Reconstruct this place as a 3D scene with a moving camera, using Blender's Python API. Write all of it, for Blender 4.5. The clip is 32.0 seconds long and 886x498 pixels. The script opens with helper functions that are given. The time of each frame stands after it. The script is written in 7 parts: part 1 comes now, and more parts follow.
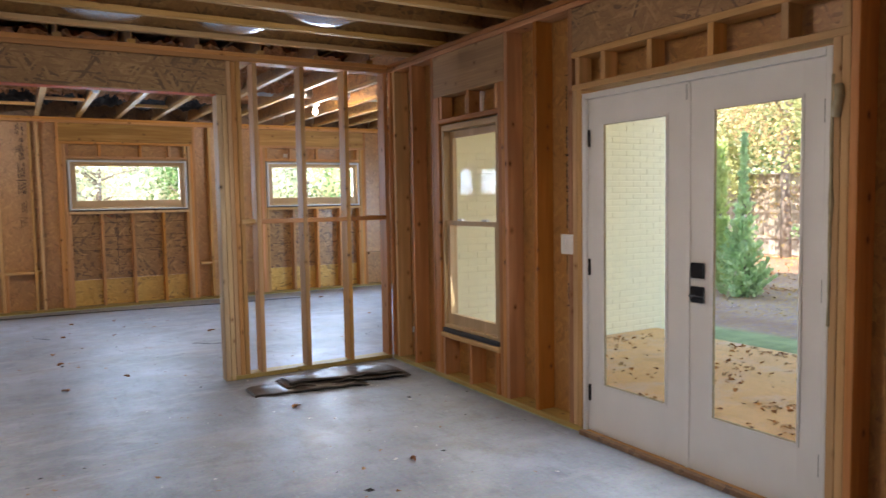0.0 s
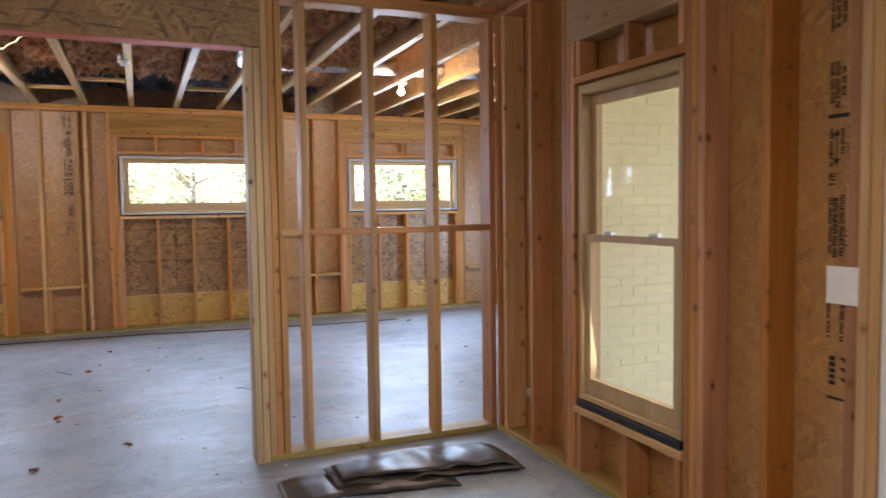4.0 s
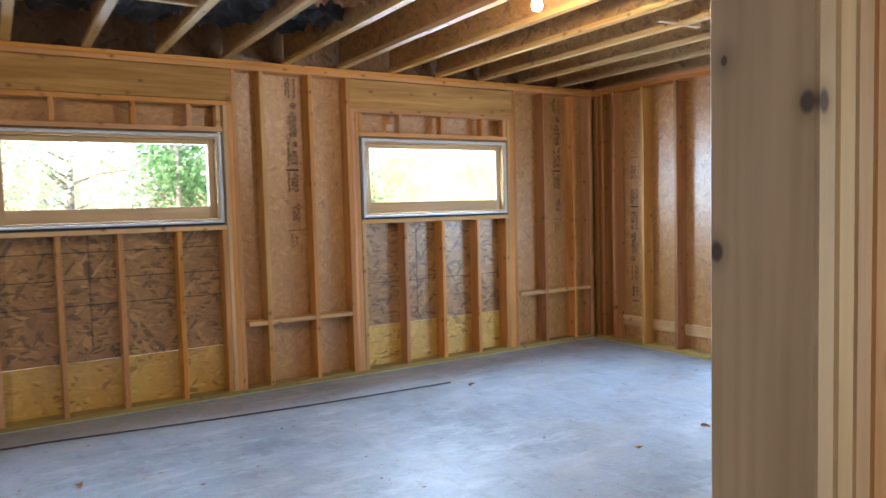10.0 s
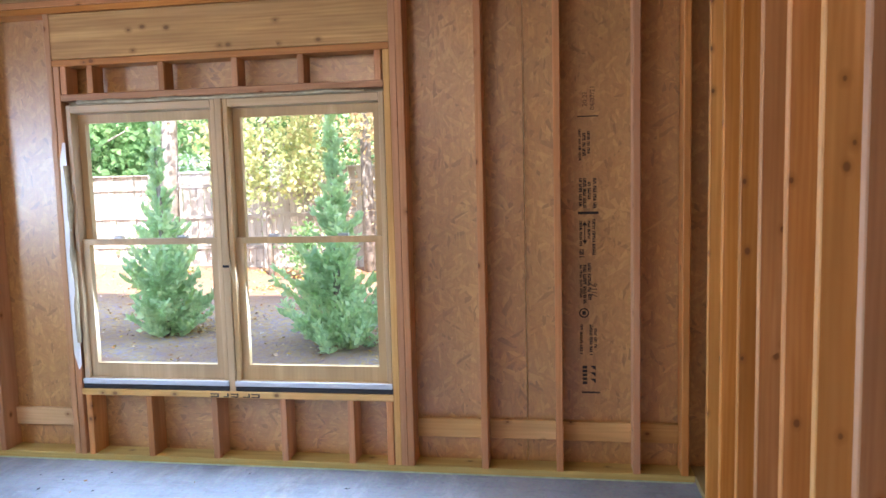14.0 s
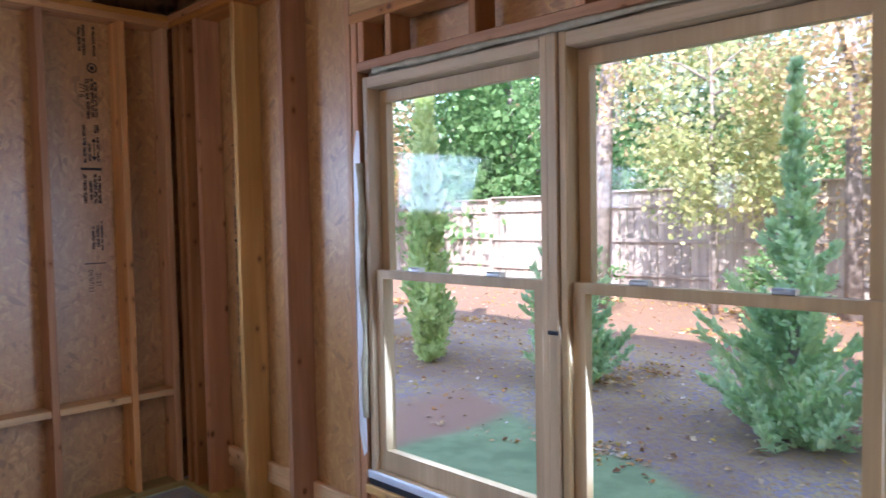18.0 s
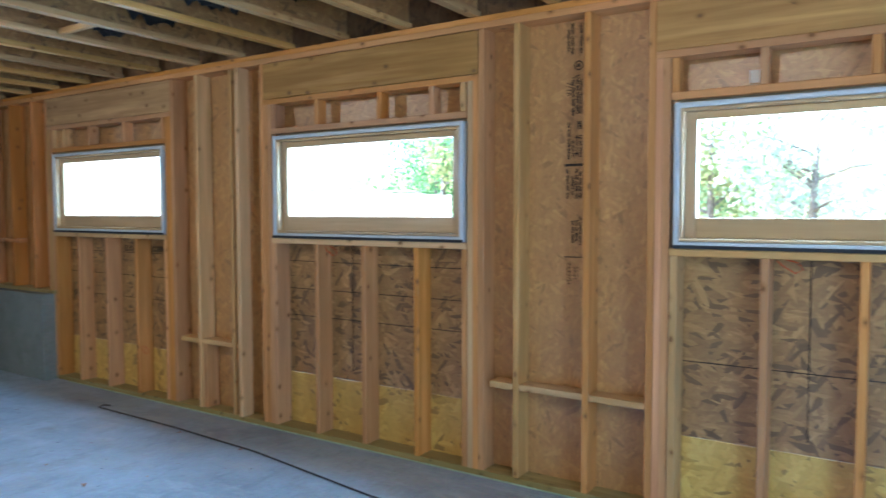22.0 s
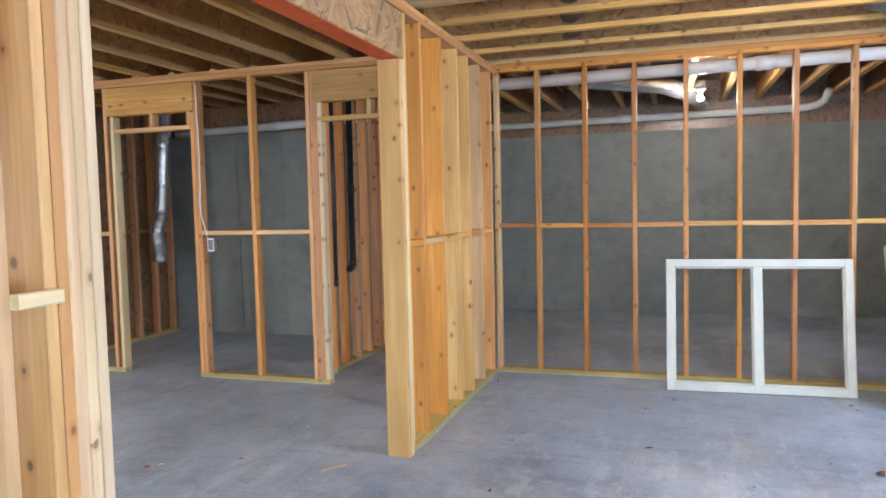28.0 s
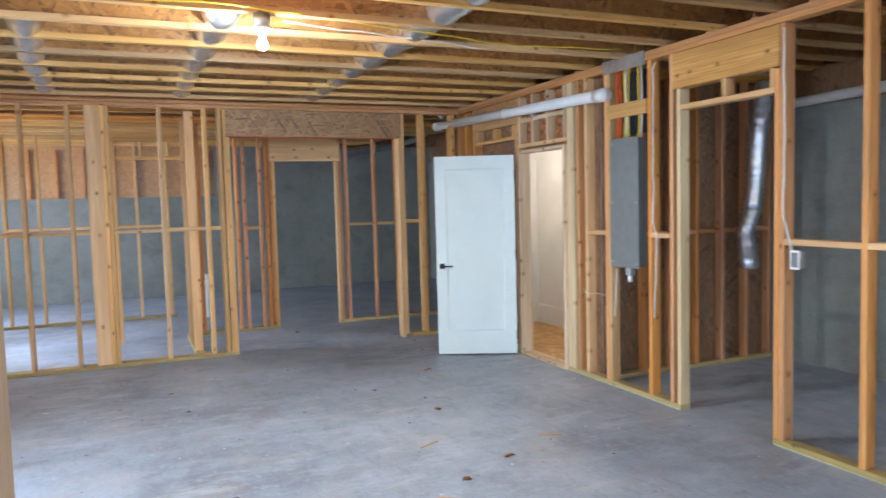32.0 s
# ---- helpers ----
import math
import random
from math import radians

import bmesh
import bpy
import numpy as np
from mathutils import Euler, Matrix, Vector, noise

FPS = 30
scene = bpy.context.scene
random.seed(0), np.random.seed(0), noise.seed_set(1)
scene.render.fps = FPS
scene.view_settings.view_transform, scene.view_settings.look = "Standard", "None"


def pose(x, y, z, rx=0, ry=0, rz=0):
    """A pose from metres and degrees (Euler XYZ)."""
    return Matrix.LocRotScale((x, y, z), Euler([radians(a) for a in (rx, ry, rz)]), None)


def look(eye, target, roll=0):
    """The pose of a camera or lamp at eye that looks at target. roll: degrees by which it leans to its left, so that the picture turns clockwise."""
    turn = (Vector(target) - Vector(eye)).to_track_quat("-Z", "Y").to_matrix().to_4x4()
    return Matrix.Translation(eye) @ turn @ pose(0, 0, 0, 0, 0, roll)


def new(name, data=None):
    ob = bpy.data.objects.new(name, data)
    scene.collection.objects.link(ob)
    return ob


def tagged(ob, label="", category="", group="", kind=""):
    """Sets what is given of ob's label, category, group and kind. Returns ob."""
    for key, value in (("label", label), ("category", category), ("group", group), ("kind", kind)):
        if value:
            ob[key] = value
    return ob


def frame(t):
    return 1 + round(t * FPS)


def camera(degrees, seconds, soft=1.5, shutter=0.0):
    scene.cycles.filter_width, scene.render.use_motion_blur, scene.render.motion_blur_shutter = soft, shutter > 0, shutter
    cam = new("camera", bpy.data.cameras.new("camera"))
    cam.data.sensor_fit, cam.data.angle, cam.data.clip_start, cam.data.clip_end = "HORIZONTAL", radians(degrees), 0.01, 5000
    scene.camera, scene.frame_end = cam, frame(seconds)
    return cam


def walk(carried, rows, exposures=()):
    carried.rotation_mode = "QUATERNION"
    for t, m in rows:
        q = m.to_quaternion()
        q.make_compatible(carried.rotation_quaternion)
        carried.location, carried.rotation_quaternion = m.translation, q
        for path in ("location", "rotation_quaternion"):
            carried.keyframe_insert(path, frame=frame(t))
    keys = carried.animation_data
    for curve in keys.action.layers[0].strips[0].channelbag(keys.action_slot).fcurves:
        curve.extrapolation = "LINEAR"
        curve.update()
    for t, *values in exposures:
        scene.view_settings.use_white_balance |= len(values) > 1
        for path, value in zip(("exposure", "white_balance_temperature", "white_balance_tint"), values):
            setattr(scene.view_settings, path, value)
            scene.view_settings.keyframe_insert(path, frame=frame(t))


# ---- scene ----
cam = camera(63.3, 32.0, shutter=0.3)

PATH = [
    (0, (2.516, 2.358, 1.481), (3.537, 4.073, 1.342), -1.0),
    (0.5, (2.669, 2.51, 1.475), (3.829, 4.133, 1.334), -1.0),
    (1, (2.778, 2.724, 1.493), (4.067, 4.247, 1.353), -1.0),
    (1.5, (2.907, 2.926, 1.478), (4.269, 4.385, 1.342), -1.0),
    (2, (3.054, 3.117, 1.484), (4.401, 4.589, 1.351), -0.8),
    (2.5, (3.165, 3.375, 1.475), (4.426, 4.922, 1.344), -0.8),
    (3, (3.268, 3.646, 1.484), (4.398, 5.292, 1.356), -0.7),
    (3.5, (3.377, 3.925, 1.474), (4.338, 5.674, 1.35), -0.8),
    (4, (3.403, 4.2, 1.459), (4.176, 6.041, 1.34), -0.8),
    (4.5, (3.401, 4.483, 1.486), (4.008, 6.385, 1.372), -0.8),
    (6.5, (3.194, 5.727, 1.511), (3.524, 7.696, 1.386), -0.7),
    (7, (3.154, 6.062, 1.514), (3.490, 8.029, 1.386), -0.9),
    (7.5, (3.094, 6.4, 1.516), (3.483, 8.358, 1.388), -1.0),
    (8, (3.089, 6.729, 1.512), (3.569, 8.667, 1.385), -1.1),
    (8.5, (3.118, 7.043, 1.542), (3.710, 8.949, 1.417), -1.1),
    (9, (3.094, 7.345, 1.549), (3.820, 9.204, 1.423), -1.3),
    (9.5, (3.083, 7.611, 1.539), (3.974, 9.398, 1.41), -1.4),
    (10, (3.204, 7.884, 1.507), (4.264, 9.575, 1.384), -1.5),
    (10.5, (3.363, 8.083, 1.493), (4.604, 9.647, 1.364), -1.6),
    (11, (3.458, 8.426, 1.549), (4.930, 9.771, 1.398), -1.6),
    (11.5, (3.668, 8.638, 1.535), (5.321, 9.753, 1.378), -1.7),
    (12, (3.894, 8.826, 1.555), (5.681, 9.707, 1.386), -1.7),
    (12.5, (4.148, 8.996, 1.562), (6.037, 9.633, 1.398), -1.6),
    (13, (4.420, 9.082, 1.625), (6.365, 9.51, 1.439), -1.5),
    (13.5, (4.697, 9.129, 1.651), (6.664, 9.437, 1.457), -1.4),
    (15.5, (5.819, 9.343, 1.508), (7.764, 9.796, 1.386), -1.8),
    (16, (6.122, 9.377, 1.531), (8.017, 10.003, 1.406), -1.7),
    (16.5, (6.388, 9.41, 1.534), (8.209, 10.228, 1.415), -1.6),
    (17, (6.600, 9.491, 1.528), (8.319, 10.507, 1.415), -1.5),
    (17.5, (6.774, 9.604, 1.547), (8.358, 10.821, 1.443), -1.3),
    (18, (6.936, 9.688, 1.557), (8.355, 11.094, 1.459), -1.1),
    (18.5, (7.089, 9.761, 1.553), (8.292, 11.356, 1.462), -0.7),
    (19, (7.193, 9.902, 1.553), (8.152, 11.655, 1.458), -0.4),
    (19.5, (7.245, 10.033, 1.562), (7.920, 11.914, 1.467), -0.1),
    (20, (7.298, 10.128, 1.571), (7.631, 12.098, 1.471), -0.2),
    (20.5, (7.318, 10.163, 1.552), (7.244, 12.16, 1.467), -0.1),
    (21, (7.180, 10.136, 1.581), (6.737, 12.083, 1.481), -0.0),
    (21.5, (7.066, 10.083, 1.614), (6.283, 11.92, 1.495), -0.2),
    (22, (7.017, 10.036, 1.582), (5.924, 11.708, 1.476), -0.1),
    (22.5, (6.966, 9.988, 1.58), (5.618, 11.462, 1.469), -0.3),
    (23, (6.930, 9.941, 1.578), (5.381, 11.201, 1.462), -0.3),
    (23.5, (6.859, 9.881, 1.592), (5.165, 10.937, 1.468), -0.4),
    (24, (6.790, 9.768, 1.582), (4.998, 10.648, 1.461), -0.4),
    (24.5, (6.717, 9.687, 1.58), (4.848, 10.387, 1.457), -0.6),
    (25, (6.630, 9.727, 1.56), (4.692, 10.202, 1.436), -0.9),
    (25.5, (6.525, 9.817, 1.554), (4.543, 10.054, 1.427), -1.1),
    (26, (6.416, 9.865, 1.544), (4.420, 9.89, 1.413), -1.1),
    (26.5, (6.207, 9.894, 1.541), (4.217, 9.753, 1.405), -1.2),
    (28.5, (5.337, 9.978, 1.512), (3.492, 9.218, 1.383), -1.3),
    (29, (5.092, 9.938, 1.527), (3.313, 9.033, 1.394), -1.3),
    (29.5, (4.872, 9.88, 1.548), (3.178, 8.824, 1.414), -1.3),
    (30, (4.624, 9.77, 1.541), (3.050, 8.543, 1.407), -1.2),
    (30.5, (4.412, 9.632, 1.57), (2.973, 8.25, 1.435), -1.3),
    (31, (4.216, 9.531, 1.582), (2.940, 7.996, 1.453), -1.3),
    (31.5, (4.013, 9.411, 1.593), (2.954, 7.719, 1.462), -1.5),
    (32, (3.840, 9.206, 1.606), (3.044, 7.376, 1.471), -1.5),
]
walk(cam, [(t, look(eye, target, roll)) for t, eye, target, roll in PATH], [(0, 3.0, 7000, 20), (2, 2.92, 6100, 30), (3, 2.80, 6600, 35), (4, 3.24, 6800, 21), (7, 3.18, 6050, 10), (9, 3.19, 6350, 12), (10, 3.2, 6600, 14), (11, 3.16, 7100, 15), (12, 3.20, 7250, 18), (13, 3.42, 6700, 18), (16, 3.03, 6250, 28), (17, 2.93, 5950, 27), (18, 2.60, 5900, 26), (19, 2.56, 6150, 28), (20, 3.15, 7000, 24), (21, 3.60, 5000, 0), (22, 3.28, 5100, 2), (23, 3.58, 5150, 9), (24, 3.65, 5950, 12), (26, 3.97, 6450, 15), (29, 4.15, 6050, 14), (30, 4.2, 6100, 13), (32, 4.34, 5800, 13)])
# ---- light ----
world = bpy.data.worlds.new("sky")
scene.world = world
world.use_nodes = True
_n, _l = world.node_tree.nodes, world.node_tree.links
_n.clear()
_sky = _n.new("ShaderNodeTexSky")
_sky.sky_type, _sky.sun_disc = "NISHITA", False
SUN_EL, SUN_AZ = radians(40), radians(238)
_sky.sun_elevation, _sky.sun_rotation = SUN_EL, SUN_AZ
_bg, _wo = _n.new("ShaderNodeBackground"), _n.new("ShaderNodeOutputWorld")
_bg.inputs["Strength"].default_value = 0.115
_l.new(_sky.outputs[0], _bg.inputs[0])
_l.new(_bg.outputs[0], _wo.inputs[0])

sun = new("sun", bpy.data.lights.new("sun", "SUN"))
sun.data.energy, sun.data.angle, sun.data.color = 2.0, radians(0.6), (1.0, 0.94, 0.84)
_dir = Vector((math.sin(SUN_AZ) * math.cos(SUN_EL), math.cos(SUN_AZ) * math.cos(SUN_EL), math.sin(SUN_EL)))
sun.matrix_world = look(_dir * 40, (0, 0, 0))


def window_lamp(name, x, y, z, w, h, target, watts, color=(0.54, 0.76, 1.0)):
    """Sky light entering by a window's opening."""
    la = bpy.data.lights.new(name, "AREA")
    la.shape, la.size, la.size_y, la.energy, la.color = "RECTANGLE", w, h, watts, color
    ob = new(name, la)
    ob.matrix_world = look((x, y, z), target)
    return ob


for _x, _w in ((1.12, 11.0), (3.99, 11.0), (6.81, 22.0)):
    window_lamp("window_light", _x, 14.03, 1.95, 1.66, 0.80, (_x, 10.9, 0.75), _w * 1.15, (0.50, 0.73, 1.0))
window_lamp("window_light", 8.765, 11.04, 1.36, 1.7, 1.4, (0, 11.04, -0.5), 10)
window_lamp("window_light", 5.485, 7.01, 1.30, 0.66, 1.4, (0, 7.0, 0.5), 1.3, (0.9, 0.95, 0.85))
for _y in (5.312, 4.534):
    window_lamp("window_light", 5.532, _y, 1.12, 0.45, 1.52, (0, _y, 1.12), 1.7, (0.74, 0.88, 1.0))
# two lamps added at assumed, unseen openings to brighten the far room
window_lamp("window_light", 5.80, 0.35, 1.3, 0.9, 1.4, (0.8, -1.2, 0.6), 4, (0.8, 0.9, 1.0))
window_lamp("window_light", 6.88, -2.5, 1.58, 1.7, 1.5, (0, -2.2, 0.7), 5, (0.86, 0.93, 1.0))

# ---- materials ----
def nodes_of(name, rough=0.6, metal=0.0, spec=0.4):
    m = bpy.data.materials.new(name)
    m.use_nodes = True
    nt = m.node_tree
    p = nt.nodes["Principled BSDF"]
    p.inputs["Roughness"].default_value, p.inputs["Metallic"].default_value = rough, metal
    p.inputs["Specular IOR Level"].default_value = spec
    return m, nt.nodes, nt.links, p


def tex(n, l, kind, vec, scale, detail=4.0, rough=0.55):
    t = n.new(kind)
    t.inputs["Scale"].default_value = scale
    if "Detail" in t.inputs:
        t.inputs["Detail"].default_value, t.inputs["Roughness"].default_value = detail, rough
    l.new(vec, t.inputs["Vector"])
    return t


def ramp(n, l, fac, *stops):
    r = n.new("ShaderNodeValToRGB")
    e = r.color_ramp.elements
    while len(e) < len(stops):
        e.new(0.5)
    for el, (pos, col) in zip(e, stops):
        el.position, el.color = pos, (*col, 1) if len(col) == 3 else col
    l.new(fac, r.inputs[0])
    return r


def mix(n, l, fac, a, b, mode="MIX"):
    x = n.new("ShaderNodeMix")
    x.data_type, x.blend_type = "RGBA", mode
    for sock, v in ((x.inputs[0], fac), (x.inputs[6], a), (x.inputs[7], b)):
        if isinstance(v, (int, float)):
            sock.default_value = v
        elif isinstance(v, tuple):
            sock.default_value = (*v, 1)
        else:
            l.new(v, sock)
    return x.outputs[2]


def math_node(n, l, op, a, b=0.5):
    x = n.new("ShaderNodeMath")
    x.operation = op
    for sock, v in zip(x.inputs, (a, b)):
        if isinstance(v, (int, float)):
            sock.default_value = v
        else:
            l.new(v, sock)
    return x.outputs[0]


def coords(n, l, scale=(1, 1, 1), vary=True, island=False):
    """Object coordinates, shifted for each object (or each island), stretched by scale."""
    c = n.new("ShaderNodeTexCoord")
    mp = n.new("ShaderNodeMapping")
    mp.inputs["Scale"].default_value = scale
    out = c.outputs["Object"]
    if vary:
        src = n.new("ShaderNodeNewGeometry").outputs["Random Per Island"] if island else n.new("ShaderNodeObjectInfo").outputs["Random"]
        k = n.new("ShaderNodeVectorMath")
        k.operation = "MULTIPLY_ADD"
        cmb = n.new("ShaderNodeCombineXYZ")
        for i in range(3):
            l.new(src, cmb.inputs[i])
        l.new(cmb.outputs[0], k.inputs[0])
        k.inputs[1].default_value = (37.0, 53.0, 71.0)
        l.new(out, k.inputs[2])
        out = k.outputs[0]
    l.new(out, mp.inputs[0])
    return mp.outputs[0]


def rnd(n, island=False):
    return n.new("ShaderNodeNewGeometry").outputs["Random Per Island"] if island else n.new("ShaderNodeObjectInfo").outputs["Random"]


def bump(n, l, p, height, strength=0.2, dist=0.002):
    b = n.new("ShaderNodeBump")
    b.inputs["Strength"].default_value, b.inputs["Distance"].default_value = strength, dist
    l.new(height, b.inputs["Height"])
    l.new(b.outputs[0], p.inputs["Normal"])


def wood(name, light, dark, knot, spread=0.35, island=False, rough=0.52, knots=True):
    """Sawn lumber, grain along local z."""
    m, n, l, p = nodes_of(name, rough, 0, 0.36)
    v = coords(n, l, (1, 1, 0.06), True, island)
    g = tex(n, l, "ShaderNodeTexNoise", v, 42, 5, 0.6)
    big = tex(n, l, "ShaderNodeTexNoise", coords(n, l, (1, 1, 0.12), True, island), 9, 3, 0.5)
    w = n.new("ShaderNodeTexWave")
    w.wave_type, w.bands_direction = "RINGS", "Z"
    w.inputs["Scale"].default_value, w.inputs["Distortion"].default_value = 9, 7
    w.inputs["Detail"].default_value, w.inputs["Detail Scale"].default_value = 3, 1.2
    l.new(coords(n, l, (1.6, 1.6, 0.1), True, island), w.inputs["Vector"])
    grain = math_node(n, l, "ADD", math_node(n, l, "MULTIPLY", g.outputs[0], 0.75), math_node(n, l, "MULTIPLY", w.outputs[1], 0.15))
    col = ramp(n, l, grain, (0.28, light), (0.72, dark)).outputs[0]
    sap = ramp(n, l, tex(n, l, "ShaderNodeTexNoise", coords(n, l, (1, 1, 0.05), True, island), 15, 3, 0.5).outputs[0], (0.50, (0, 0, 0)), (0.68, (0.5, 0.5, 0.5)))
    col = mix(n, l, sap.outputs[0], col, tuple(min(0.9, 1.2 * c + 0.06) for c in light))
    streak = ramp(n, l, big.outputs[0], (0.38, (0, 0, 0)), (0.62, (0.62, 0.62, 0.62)))
    col = mix(n, l, streak.outputs[0], col, tuple(0.55 * a + 0.25 * b for a, b in zip(dark, light)))
    hv = n.new("ShaderNodeHueSaturation")
    l.new(col, hv.inputs["Color"])
    r = rnd(n, island)
    mr = n.new("ShaderNodeMapRange")
    mr.inputs[3].default_value, mr.inputs[4].default_value = 1 - spread, 1 + spread
    l.new(r, mr.inputs[0])
    l.new(mr.outputs[0], hv.inputs["Value"])
    r2 = math_node(n, l, "FRACT", math_node(n, l, "MULTIPLY", r, 7.31))
    mr2 = n.new("ShaderNodeMapRange")
    mr2.inputs[3].default_value, mr2.inputs[4].default_value = 0.86, 1.06
    l.new(r2, mr2.inputs[0])
    l.new(mr2.outputs[0], hv.inputs["Saturation"])
    col = hv.outputs[0]
    if knots:
        sx = n.new("ShaderNodeSeparateXYZ")
        l.new(coords(n, l, (1, 1, 0.7), True, island), sx.inputs[0])
        cx = n.new("ShaderNodeCombineXYZ")
        l.new(math_node(n, l, "ADD", sx.outputs[0], sx.outputs[1]), cx.inputs[0])
        l.new(sx.outputs[2], cx.inputs[1])
        vo = n.new("ShaderNodeTexVoronoi")
        vo.voronoi_dimensions = "2D"
        vo.inputs["Scale"].default_value = 8.5
        l.new(cx.outputs[0], vo.inputs["Vector"])
        pick = n.new("ShaderNodeSeparateColor")
        l.new(vo.outputs["Color"], pick.inputs[0])
        few = math_node(n, l, "GREATER_THAN", pick.outputs[0], 0.70)
        halo = math_node(n, l, "MULTIPLY", ramp(n, l, vo.outputs["Distance"], (0.04, (0.7, 0.7, 0.7)), (0.20, (0, 0, 0))).outputs[0], few)
        col = mix(n, l, halo, col, tuple(c * 0.62 for c in dark))
        size = math_node(n, l, "MULTIPLY_ADD", pick.outputs[1], 0.9)
        size.node.inputs[2].default_value = 0.45
        near = math_node(n, l, "DIVIDE", vo.outputs["Distance"], size)
        mask = math_node(n, l, "MULTIPLY", ramp(n, l, near, (0.05, (0.9, 0.9, 0.9)), (0.085, (0, 0, 0))).outputs[0], few)
        col = mix(n, l, mask, col, knot)
    l.new(col, p.inputs["Base Color"])
    bump(n, l, p, grain, 0.25, 0.0015)
    return m


def osb(name, tones, scale=60.0, rough=0.38, stretch=1.0, dark=0.0, wax=0.0):
    """Oriented strand board: layers of overlapping long flakes, mostly along local z."""
    m, n, l, p = nodes_of(name, rough, 0, 1.0)
    v = coords(n, l, (1, 1, 1), True)
    s = n.new("ShaderNodeSeparateXYZ")
    l.new(v, s.inputs[0])
    flat = n.new("ShaderNodeCombineXYZ")
    l.new(math_node(n, l, "ADD", s.outputs[0], s.outputs[1]), flat.inputs[0])
    l.new(s.outputs[2], flat.inputs[1])
    warp = tex(n, l, "ShaderNodeTexNoise", flat.outputs[0], 26, 4)
    add = n.new("ShaderNodeVectorMath")
    add.operation = "MULTIPLY_ADD"
    l.new(warp.outputs["Color"], add.inputs[0])
    add.inputs[1].default_value = (0.007, 0.009, 0.0)
    l.new(flat.outputs[0], add.inputs[2])
    col, height = None, None
    for k, (turn, wide) in enumerate(((-0.30, 1.0), (0.42, 1.3), (1.1, 0.9), (-0.95, 1.15), (0.05, 1.5))):
        mp = n.new("ShaderNodeMapping")
        mp.inputs["Rotation"].default_value = (0, 0, turn)
        mp.inputs["Location"].default_value = (3.7 * k, 1.9 * k, 0)
        l.new(add.outputs[0], mp.inputs[0])
        mp2 = n.new("ShaderNodeMapping")
        mp2.inputs["Scale"].default_value = (wide, 0.24 * stretch * wide, 1)
        l.new(mp.outputs[0], mp2.inputs[0])
        vo = n.new("ShaderNodeTexVoronoi")
        vo.voronoi_dimensions = "2D"
        vo.inputs["Scale"].default_value = scale
        l.new(mp2.outputs[0], vo.inputs["Vector"])
        sc = n.new("ShaderNodeSeparateColor")
        l.new(vo.outputs["Color"], sc.inputs[0])
        c = ramp(n, l, sc.outputs[0], (dark, tones[0]), (dark + 0.05, tones[1]), (0.72, tones[2]), (1.0, tones[3])).outputs[0]
        strand = tex(n, l, "ShaderNodeTexNoise", mp2.outputs[0], scale * 1.7, 3, 0.6)
        c = mix(n, l, 0.55, c, strand.outputs["Fac"], "SOFT_LIGHT")
        if col is None:
            col, height = c, sc.outputs[2]
        else:
            top = math_node(n, l, "GREATER_THAN", sc.outputs[1], 0.5 + 0.08 * k)
            col = mix(n, l, top, col, c)
    fine = tex(n, l, "ShaderNodeTexNoise", v, 120, 5)
    grain = tex(n, l, "ShaderNodeTexNoise", coords(n, l, (1, 1, 0.15), True), 70, 4)
    blot = tex(n, l, "ShaderNodeTexNoise", v, 1.7, 4)
    col = mix(n, l, 0.3, col, fine.outputs["Color"], "SOFT_LIGHT")
    col = mix(n, l, 0.3, col, grain.outputs["Fac"], "SOFT_LIGHT")
    col = mix(n, l, math_node(n, l, "MULTIPLY", blot.outputs[0], 0.5), col, tuple(c * 0.66 for c in tones[2]))
    speck = tex(n, l, "ShaderNodeTexVoronoi", flat.outputs[0], 16)
    speck.voronoi_dimensions = "2D"
    sparse = n.new("ShaderNodeSeparateColor")
    l.new(speck.outputs["Color"], sparse.inputs[0])
    dot = ramp(n, l, speck.outputs["Distance"], (0.05, (0.85, 0.85, 0.85)), (0.10, (0, 0, 0)))
    col = mix(n, l, math_node(n, l, "MULTIPLY", dot.outputs[0], math_node(n, l, "GREATER_THAN", sparse.outputs[0], 0.62)), col, tuple(c * 0.3 for c in tones[0]))
    l.new(col, p.inputs["Base Color"])
    p.inputs["Coat Weight"].default_value, p.inputs["Coat Roughness"].default_value = wax, 0.4
    bump(n, l, p, height, 0.08, 0.001)
    return m


